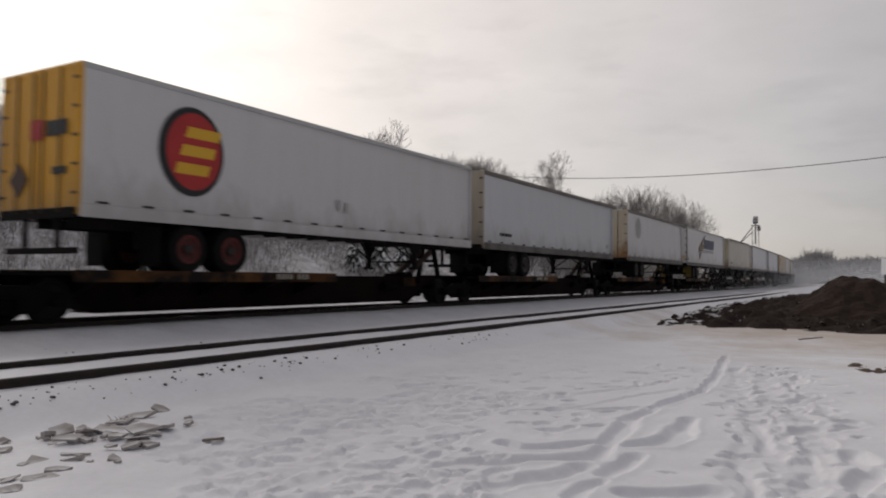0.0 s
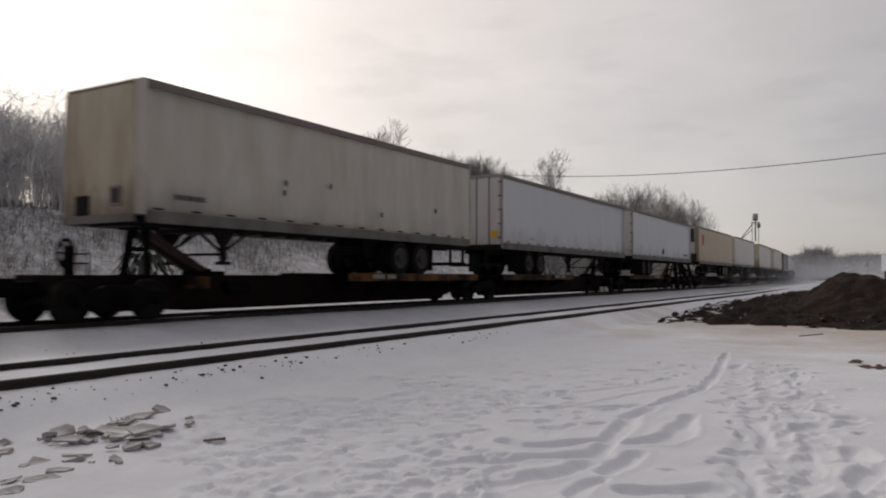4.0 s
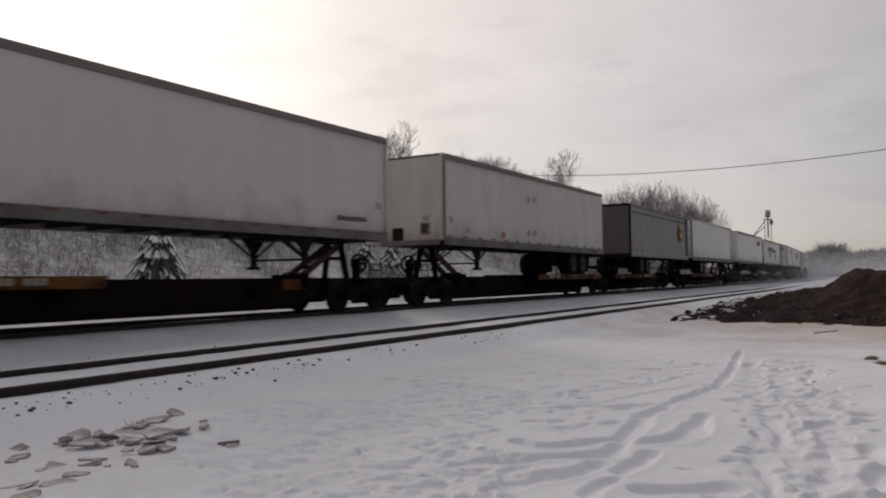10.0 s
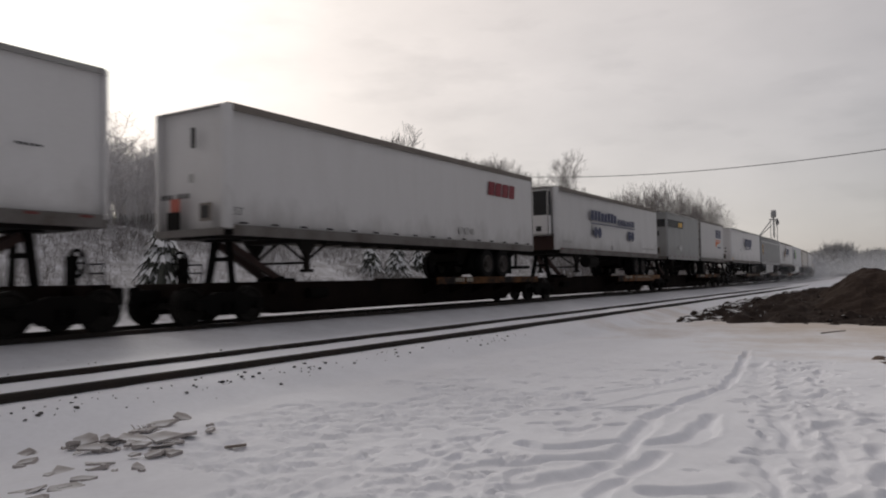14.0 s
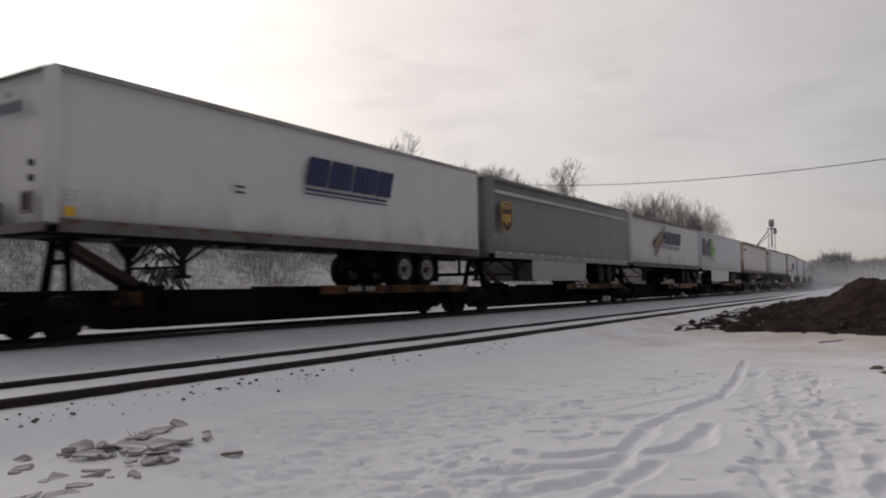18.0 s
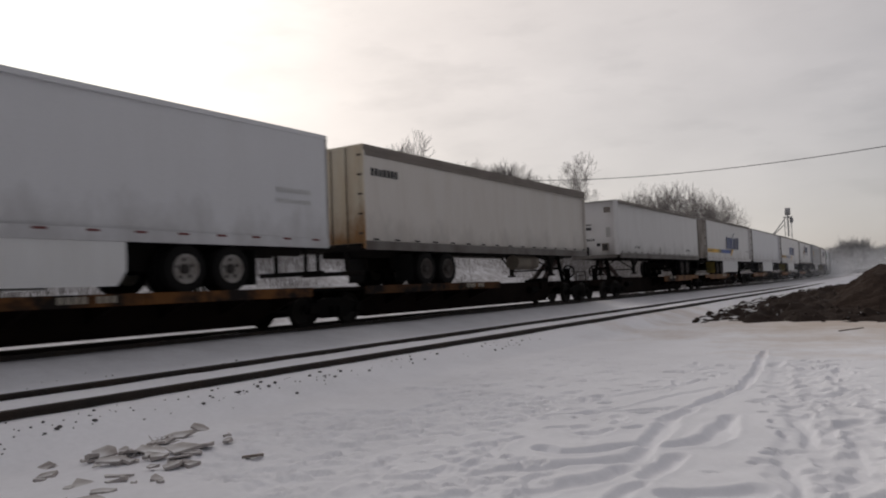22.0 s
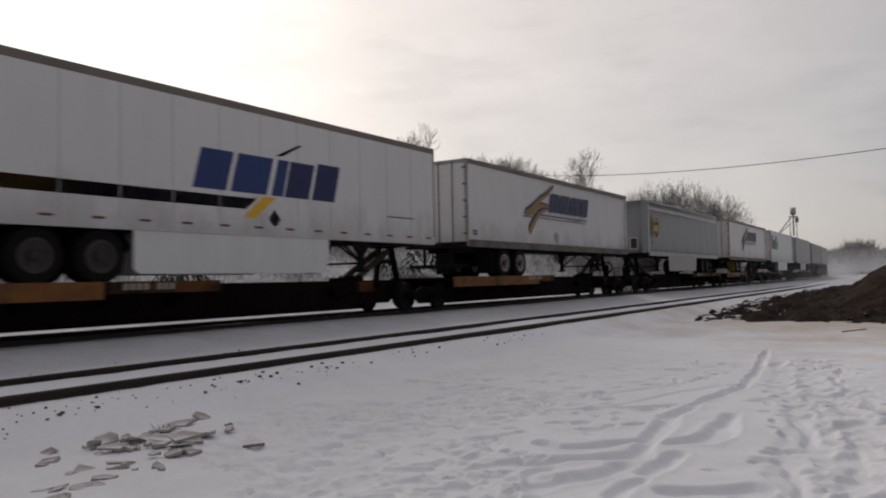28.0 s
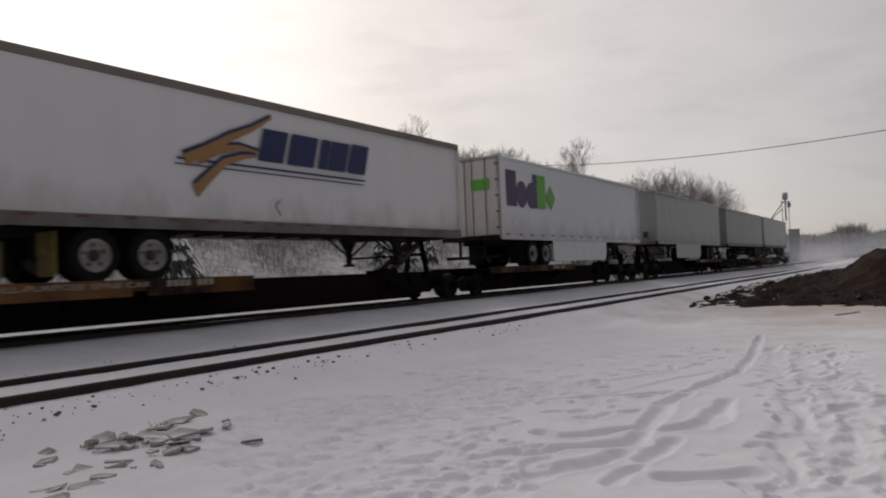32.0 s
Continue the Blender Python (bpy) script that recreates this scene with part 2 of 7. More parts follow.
def snow_ground():
    """Trodden snow: white with grey slush and a brown stain of soil round the heap."""
    m = surface("snow", (0.852, 0.863, 0.912), 0.75, stain=(0.72, 0.725, 0.765), amount=0.5, grain=0.03, bump=0.35, bump_scale=14.0, spec=0.25)
    nt = m.node_tree
    n, l = nt.nodes.new, nt.links.new
    b = nt.nodes["Principled BSDF"]
    old = b.inputs["Base Color"].links[0].from_socket
    co = n("ShaderNodeTexCoord")
    off = n("ShaderNodeMapping")
    off.inputs["Location"].default_value, off.inputs["Scale"].default_value = (-2.6, -0.02, 0), (0.095, 0.135, 0)
    l(co.outputs["Object"], off.inputs[0])
    length = n("ShaderNodeVectorMath")
    length.operation = "LENGTH"
    l(off.outputs[0], length.inputs[0])
    ns = n("ShaderNodeTexNoise")
    ns.inputs["Scale"].default_value, ns.inputs["Detail"].default_value = 0.55, 8.0
    ns.inputs["Roughness"].default_value = 0.7
    l(co.outputs["Object"], ns.inputs["Vector"])
    total = n("ShaderNodeMath")
    total.operation = "MULTIPLY_ADD"
    total.inputs[1].default_value = -1.7
    l(ns.outputs["Fac"], total.inputs[0])
    l(length.outputs["Value"], total.inputs[2])
    cut = n("ShaderNodeMapRange")
    cut.inputs["From Min"].default_value, cut.inputs["From Max"].default_value = 0.35, -0.35
    cut.inputs["To Max"].default_value = 0.7
    l(total.outputs[0], cut.inputs["Value"])
    mix = n("ShaderNodeMix")
    mix.data_type = "RGBA"
    l(cut.outputs[0], mix.inputs["Factor"])
    l(old, mix.inputs["A"])
    mix.inputs["B"].default_value = (0.48, 0.38, 0.29, 1)
    # leaf litter and dry grass show through the thin snow under the trees of the bank
    sep, zone, spot, litter = n("ShaderNodeSeparateXYZ"), n("ShaderNodeMapRange"), n("ShaderNodeTexNoise"), n("ShaderNodeMapRange")
    l(co.outputs["Object"], sep.inputs[0])
    zone.inputs["From Min"].default_value, zone.inputs["From Max"].default_value = 20.0, 24.0
    l(sep.outputs["Y"], zone.inputs["Value"])
    spot.inputs["Scale"].default_value, spot.inputs["Detail"].default_value, spot.inputs["Roughness"].default_value = 1.1, 10.0, 0.75
    l(co.outputs["Object"], spot.inputs["Vector"])
    litter.inputs["From Min"].default_value, litter.inputs["From Max"].default_value, litter.inputs["To Max"].default_value = 0.30, 0.66, 0.75
    l(spot.outputs["Fac"], litter.inputs["Value"])
    both, last = n("ShaderNodeMath"), n("ShaderNodeMix")
    both.operation = "MULTIPLY"
    l(zone.outputs[0], both.inputs[0])
    l(litter.outputs[0], both.inputs[1])
    last.data_type = "RGBA"
    l(both.outputs[0], last.inputs["Factor"])
    l(mix.outputs["Result"], last.inputs["A"])
    last.inputs["B"].default_value = (0.15, 0.13, 0.12, 1)
    # dirty snow along the main line, with the shade under the train painted in
    side, far, near_line, grime_shade = n("ShaderNodeMath"), n("ShaderNodeMath"), n("ShaderNodeMapRange"), n("ShaderNodeMix")
    side.operation, far.operation = "SUBTRACT", "ABSOLUTE"
    side.inputs[1].default_value = MAIN_Y
    l(sep.outputs["Y"], side.inputs[0])
    l(side.outputs[0], far.inputs[0])
    near_line.inputs["From Min"].default_value, near_line.inputs["From Max"].default_value, near_line.inputs["To Max"].default_value = 3.3, 1.0, 0.9
    l(far.outputs[0], near_line.inputs["Value"])
    spread = n("ShaderNodeMath")
    spread.operation = "MULTIPLY"
    l(near_line.outputs[0], spread.inputs[0])
    l(spot.outputs["Fac"], spread.inputs[1])
    grime_shade.data_type = "RGBA"
    l(spread.outputs[0], grime_shade.inputs["Factor"])
    l(last.outputs["Result"], grime_shade.inputs["A"])
    grime_shade.inputs["B"].default_value = (0.15, 0.13, 0.12, 1)
    l(grime_shade.outputs["Result"], b.inputs["Base Color"])
    return m


SNOW = snow_ground()
RAIL = surface("rail steel", (0.02, 0.016, 0.014), 0.75, 0.0, stain=(0.07, 0.045, 0.03), amount=0.6, grain=0.15)
STONE = surface("ballast stone", (0.09, 0.085, 0.085), 0.9, pick=0.5, grain=0.2)
SLAB = snow_topped("broken slab", (0.40, 0.365, 0.35), start=0.84, end=1.10, spec=0.1)
CLOD = snow_topped("frozen clod", (0.05, 0.038, 0.033), start=0.85, end=1.1, spec=0.05)
SOIL = snow_topped("soil", (0.042, 0.030, 0.025), start=1.42, end=1.6, spec=0.05)
RUBBLE = snow_topped("frozen rubble", (0.042, 0.032, 0.028), start=1.24, end=1.4, spec=0.05, drift=(1.6, -1.0, 0.41))
SOIL_THIN = snow_topped("thin soil", (0.12, 0.088, 0.07), start=0.98, end=1.12, spec=0.05)
WOOD = surface("grey wood", (0.16, 0.13, 0.11), 0.9, grain=0.2, pick=0.3)
BARK = snow_topped("bark", (0.17, 0.152, 0.148), snow=(0.55, 0.55, 0.57), start=0.2, end=1.1)
# far bark: distance haze is painted into its pale frosty grey
HAZED_BARK = snow_topped("far frosted bark with haze tone", (0.27, 0.265, 0.27), snow=(0.7, 0.7, 0.72), start=0.0, end=0.9)
FROST = snow_topped("frosted bark", (0.54, 0.515, 0.515), snow=(0.82, 0.81, 0.83), start=-0.7, end=0.4)
BRUSH = snow_topped("brush stems", (0.22, 0.20, 0.19), snow=(0.66, 0.66, 0.68), start=0.0, end=1.1, spec=0.1)
NEEDLES = surface("needles", (0.06, 0.064, 0.055), 0.9, grain=0.3, bump_scale=20)
PUFF = surface("lying snow", (0.82, 0.83, 0.85), 0.8, stain=(0.7, 0.71, 0.74), grain=0.03, bump=0.2)
STEEL = surface("galvanised steel", (0.36, 0.36, 0.37), 0.5, 0.6, pick=0.1)
CABLE = surface("cable", (0.13, 0.13, 0.13), 0.7)
# spine and truck colours go near black: the shade below the trailers is painted in
BROWN = surface("oxide brown with underside shade", (0.013, 0.0085, 0.007), 0.85, stain=(0.006, 0.005, 0.0048), amount=0.8, grain=0.14, scale=1.4, pick=0.15, spec=0.06)
BLACK = surface("grimy black with underside shade", (0.0055, 0.005, 0.0048), 0.8, stain=(0.011, 0.009, 0.0075), amount=0.6, grain=0.2, spec=0.05)
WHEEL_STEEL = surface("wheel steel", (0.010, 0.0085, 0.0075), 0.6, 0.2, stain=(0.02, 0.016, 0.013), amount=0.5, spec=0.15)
SILL = surface("faded orange sill", (0.10, 0.042, 0.012), 0.7, stain=(0.010, 0.007, 0.006), amount=1.0, grain=0.12, lo=0.44, hi=0.58, scale=1.1, spec=0.15, pick=0.35)
SILL_BRIGHT = surface("orange yellow sill", (0.17, 0.066, 0.010), 0.65, stain=(0.035, 0.018, 0.010), amount=1.0, grain=0.1, scale=1.8, pick=0.2)
RED_IRON = surface("red oxide iron", (0.035, 0.014, 0.0105), 0.7, stain=(0.013, 0.009, 0.008), amount=0.8, grain=0.1, pick=0.2)
LETTER = surface("stencil paint", (0.33, 0.30, 0.25), 0.7, grain=0.1)
RUBBER = surface("tyre rubber", (0.006, 0.0056, 0.0055), 0.85, stain=(0.013, 0.0115, 0.011), amount=0.5, grain=0.15, spec=0.15)
RIM = surface("white rim", (0.27, 0.255, 0.24), 0.55, stain=(0.12, 0.085, 0.06), amount=0.7, grain=0.1, scale=5.0)
RIM_DARK = surface("rusty rim", (0.05, 0.042, 0.038), 0.7, stain=(0.04, 0.03, 0.025), amount=0.8, grain=0.15, scale=5.0)
RIM_RED = surface("red rim", (0.10, 0.011, 0.009), 0.6, stain=(0.03, 0.01, 0.009), amount=0.7, scale=5.0)
# frame and flap colours are darkened likewise for shade under the floor
FRAME = surface("shaded undercarriage", (0.010, 0.009, 0.0085), 0.8, stain=(0.024, 0.018, 0.014), amount=0.6, grain=0.15, spec=0.12)
FLAP = surface("shaded black mud flap", (0.009, 0.009, 0.009), 0.85, spec=0.15)
FLAP_YELLOW = surface("yellow mud flap", (0.19, 0.14, 0.025), 0.7, stain=(0.06, 0.05, 0.025), amount=0.9, scale=4.0)
TAPE = surface("red tape", (0.14, 0.03, 0.028), 0.5, stain=(0.07, 0.03, 0.025), amount=0.7, scale=5.0)
SLOT = surface("dark slot", (0.03, 0.028, 0.027), 0.7)
SKIRT = surface("skirt panel", (0.66, 0.66, 0.66), 0.5, stain=(0.46, 0.44, 0.42), amount=0.35, streak=1.0, pick=0.06)
RAIL_DARK = surface("dark top rail", (0.20, 0.175, 0.155), 0.6, 0.2, grain=0.1)
RAIL_ALU = surface("dull aluminium", (0.36, 0.35, 0.34), 0.45, 0.5, stain=(0.14, 0.12, 0.11), amount=0.7)
ROD = surface("rusty lock rod", (0.11, 0.085, 0.07), 0.7, 0.2, stain=(0.05, 0.033, 0.025), amount=0.9, grain=0.15, scale=3.0)
# grime, plus the thin shadow line at the trailer's lower edge put into the colour
RAIL_LOW = surface("grimy lower rail with shadow tone", (0.15, 0.138, 0.13), 0.6, 0.2, stain=(0.075, 0.06, 0.05), amount=0.9, grain=0.1, scale=1.5)
TANK = surface("dull tan tank", (0.16, 0.135, 0.105), 0.6, stain=(0.05, 0.04, 0.032), amount=0.8, grain=0.1, scale=2.0)
HUB = surface("greasy hub", (0.03, 0.025, 0.022), 0.6, grain=0.2)
GLASS_DARK = surface("dark grille", (0.012, 0.012, 0.013), 0.4)
NAVY = surface("navy vinyl", (0.012, 0.02, 0.085), 0.45, grain=0.03)
BLUE = surface("blue vinyl", (0.016, 0.038, 0.15), 0.45)
GOLD = surface("gold vinyl", (0.30, 0.165, 0.06), 0.45)
YELLOW = surface("yellow vinyl", (0.74, 0.42, 0.03), 0.45)
BROWN_VINYL = surface("dark brown vinyl", (0.055, 0.022, 0.012), 0.5)
PURPLE = surface("purple vinyl", (0.06, 0.03, 0.10), 0.45)
GREEN = surface("green vinyl", (0.12, 0.38, 0.05), 0.45)
RED = surface("red vinyl", (0.45, 0.03, 0.03), 0.5)
RED_FADED = surface("faded red vinyl", (0.38, 0.09, 0.06), 0.6)
CRIMSON = surface("dark crimson vinyl", (0.20, 0.014, 0.025), 0.5)
ORANGE = surface("orange vinyl", (0.70, 0.16, 0.03), 0.5)
BLACK_VINYL = surface("black vinyl", (0.02, 0.02, 0.022), 0.5)
GREY_VINYL = surface("faded grey vinyl", (0.42, 0.41, 0.40), 0.6)
PALE_VINYL = surface("pale grey vinyl", (0.56, 0.56, 0.56), 0.5)


def fading_stripe():
    """Vinyl that runs from yellow to blue along the trailer."""
    m = surface("fading stripe vinyl", (0.74, 0.42, 0.03), 0.45)
    nt = m.node_tree
    n, l = nt.nodes.new, nt.links.new
    co, sep, span, ramp = n("ShaderNodeTexCoord"), n("ShaderNodeSeparateXYZ"), n("ShaderNodeMapRange"), n("ShaderNodeValToRGB")
    l(co.outputs["Object"], sep.inputs[0])
    span.inputs["From Max"].default_value = 8.0
    l(sep.outputs["X"], span.inputs["Value"])
    l(span.outputs[0], ramp.inputs[0])
    e = ramp.color_ramp.elements
    e[0].position, e[0].color = 0.38, (0.72, 0.41, 0.02, 1)
    e[1].position, e[1].color = 0.64, (0.02, 0.08, 0.34, 1)
    for at, c in ((0.47, (0.30, 0.22, 0.06, 1)), (0.54, (0.07, 0.09, 0.17, 1))):
        e.new(at).color = c
    l(ramp.outputs["Color"], nt.nodes["Principled BSDF"].inputs["Base Color"])
    return m


STRIPE = fading_stripe()
PAINTS = {}


def paint(key, colour, stain=None, amount=0.35, splash=0.36, dirt=(0.13, 0.11, 0.095), rise=3.4):
    """A trailer's side paint with soft rain streaks and a ragged spatter of road dirt along its foot."""
    if key in PAINTS:
        return PAINTS[key]
    m = PAINTS[key] = surface(key + " paint", colour, 0.42, stain=stain, amount=amount, grain=0.025, streak=1.0, bump=0.04, bump_scale=18.0, pick=0.02)
    nt = m.node_tree
    n, l = nt.nodes.new, nt.links.new
    b = nt.nodes["Principled BSDF"]
    old = b.inputs["Base Color"].links[0].from_socket
    co, sep, mp = n("ShaderNodeTexCoord"), n("ShaderNodeSeparateXYZ"), n("ShaderNodeMapping")
    l(co.outputs["Object"], sep.inputs[0])
    l(co.outputs["Object"], mp.inputs[0])
    mp.inputs["Scale"].default_value = (1.0, 1.0, 0.5)
    ns = n("ShaderNodeTexNoise")
    ns.inputs["Scale"].default_value, ns.inputs["Detail"].default_value, ns.inputs["Roughness"].default_value = 0.8, 9.0, 0.7
    l(mp.outputs[0], ns.inputs["Vector"])
    reach = n("ShaderNodeMath")
    reach.operation = "MULTIPLY_ADD"
    reach.inputs[1].default_value = -rise
    l(ns.outputs["Fac"], reach.inputs[0])
    l(sep.outputs["Z"], reach.inputs[2])
    cut = n("ShaderNodeMapRange")
    cut.inputs["From Min"].default_value, cut.inputs["From Max"].default_value = 0.25, -0.75
    cut.inputs["To Max"].default_value = splash
    l(reach.outputs[0], cut.inputs["Value"])
    mix = n("ShaderNodeMix")
    mix.data_type = "RGBA"
    l(cut.outputs[0], mix.inputs["Factor"])
    l(old, mix.inputs["A"])
    mix.inputs["B"].default_value = (*dirt, 1)
    l(mix.outputs["Result"], b.inputs["Base Color"])
    return m


# ---- mesh helpers ----
def box(bm, x0, x1, y0, y1, z0, z1):
    x0, x1 = min(x0, x1), max(x0, x1)
    y0, y1 = min(y0, y1), max(y0, y1)
    v = [bm.verts.new((x, y, z)) for x in (x0, x1) for y in (y0, y1) for z in (z0, z1)]
    for f in ((0, 1, 3, 2), (4, 6, 7, 5), (0, 4, 5, 1), (2, 3, 7, 6), (0, 2, 6, 4), (1, 5, 7, 3)):
        bm.faces.new([v[i] for i in f])
    return bm


def tube(bm, a, b, r0, r1=None, n=8):
    """A round or angular bar from a to b."""
    a, b = Vector(a), Vector(b)
    r1 = r0 if r1 is None else r1
    d = (b - a).normalized()
    s = d.orthogonal().normalized()
    u = d.cross(s)
    rings = []
    for p, r in ((a, r0), (b, r1)):
        rings.append([bm.verts.new(p + (s * math.cos(2 * math.pi * i / n) + u * math.sin(2 * math.pi * i / n)) * r) for i in range(n)])
    for i in range(n):
        bm.faces.new((rings[0][i], rings[0][(i + 1) % n], rings[1][(i + 1) % n], rings[1][i]))
    bm.faces.new(rings[0][::-1])
    bm.faces.new(rings[1])
    return bm


def beam(bm, a, b, w, h):
    """A rectangular bar from a to b, w across and h high."""
    a, b = Vector(a), Vector(b)
    d = (b - a).normalized()
    s = d.cross(Vector((0, 0, 1)))
    s = s.normalized() if s.length > 1e-4 else Vector((1, 0, 0))
    u = s.cross(d)
    r = [[bm.verts.new(p + s * w * i / 2 + u * h * j / 2) for i, j in ((-1, -1), (1, -1), (1, 1), (-1, 1))] for p in (a, b)]
    for i in range(4):
        bm.faces.new((r[0][i], r[0][(i + 1) % 4], r[1][(i + 1) % 4], r[1][i]))
    bm.faces.new(r[0][::-1])
    bm.faces.new(r[1])
    return bm


def lathe(bm, profile, n=20, centre=(0, 0, 0), caps=True):
    """Turns (radius, y) pairs round the y axis; without caps the profile should close on itself."""
    c = Vector(centre)
    rings = [[bm.verts.new(c + Vector((r * math.cos(2 * math.pi * i / n), y, r * math.sin(2 * math.pi * i / n)))) for i in range(n)] for r, y in profile]
    for p, q in zip(rings, rings[1:]):
        for i in range(n):
            bm.faces.new((p[i], p[(i + 1) % n], q[(i + 1) % n], q[i]))
    if caps:
        bm.faces.new(rings[0])
        bm.faces.new(rings[-1][::-1])
    return bm


def slab(bm, outline, y0, y1):
    """A plate with an outline in x and z, from y0 to y1."""
    a = [bm.verts.new((x, y0, z)) for x, z in outline]
    b = [bm.verts.new((x, y1, z)) for x, z in outline]
    bm.faces.new(a)
    bm.faces.new(b[::-1])
    for i in range(len(a)):
        j = (i + 1) % len(a)
        bm.faces.new((a[i], b[i], b[j], a[j]))
    return bm


def prism(bm, outline, z0, z1):
    """A plate with an outline in x and y, from z0 to z1."""
    a = [bm.verts.new((x, y, z0)) for x, y in outline]
    b = [bm.verts.new((x, y, z1)) for x, y in outline]
    bm.faces.new(a[::-1])
    bm.faces.new(b)
    for i in range(len(a)):
        j = (i + 1) % len(a)
        bm.faces.new((a[i], a[j], b[j], b[i]))
    return bm


def finish(bm, name, material, bevel=0.0, smooth=False):
    bmesh.ops.recalc_face_normals(bm, faces=bm.faces)
    if bevel:
        bmesh.ops.bevel(bm, geom=list(bm.edges), offset=bevel, segments=1, affect="EDGES", clamp_overlap=True)
    me = bpy.data.meshes.new(name)
    bm.to_mesh(me)
    bm.free()
    me.materials.append(material)
    if smooth:
        for p in me.polygons:
            p.use_smooth = True
    return me


def part(name, bm, material, parent, label="", at=None, bevel=0.0, smooth=False):
    """One mesh object under a thing or a part; bm may be a bmesh or a ready mesh."""
    me = bm if isinstance(bm, bpy.types.Mesh) else finish(bm, name, material, bevel, smooth)
    ob = new(name, me)
    ob.parent = parent
    if at is not None:
        ob.location = at
    if label:
        ob["label"] = label
    return ob


KEPT = {}


def kept(key, make):
    """A mesh that alike parts share."""
    if key not in KEPT:
        KEPT[key] = make()
    return KEPT[key]


def plain_mesh(name, verts, faces, material, smooth=False):
    me = bpy.data.meshes.new(name)
    me.from_pydata(verts, [], faces)
    me.materials.append(material)
    if smooth:
        me.polygons.foreach_set("use_smooth", [True] * len(me.polygons))
    me.update()
    return me


def lettering(name, text, size, material, parent, place, turn=(90, 0, 0), width=None, label=""):
    """Raised letters; they face -y."""
    cu = bpy.data.curves.new(name, "FONT")
    cu.body, cu.size, cu.extrude = text, size, 0.002
    tmp = bpy.data.objects.new(name, cu)
    me = bpy.data.meshes.new_from_object(tmp)
    bpy.data.objects.remove(tmp)
    me.materials.clear()
    me.materials.append(material)
    if width:
        xs = [v.co.x for v in me.vertices]
        k = width / (max(xs) - min(xs))
        for v in me.vertices:
            v.co.x *= k
    ob = part(name, me, material, parent, label)
    ob.matrix_basis = pose(*place, *turn)
    return ob


# ---- the ground ----
TABLES = {}


def lattice(x, y, size, seed):
    """Smooth value noise between -1 and 1, for arrays."""
    if seed not in TABLES:
        TABLES[seed] = np.random.RandomState(seed).rand(256, 256) * 2 - 1
    table = TABLES[seed]
    fx, fy = x / size, y / size
    ix, iy = np.floor(fx).astype(int), np.floor(fy).astype(int)
    tx, ty = fx - ix, fy - iy
    tx, ty = tx * tx * (3 - 2 * tx), ty * ty * (3 - 2 * ty)
    a, b = table[ix % 256, iy % 256], table[(ix + 1) % 256, iy % 256]
    c, d = table[ix % 256, (iy + 1) % 256], table[(ix + 1) % 256, (iy + 1) % 256]
    return (a * (1 - tx) + b * tx) * (1 - ty) + (c * (1 - tx) + d * tx) * ty


def ease(a, b, v):
    t = np.clip((v - a) / (b - a), 0, 1)
    return t * t * (3 - 2 * t)


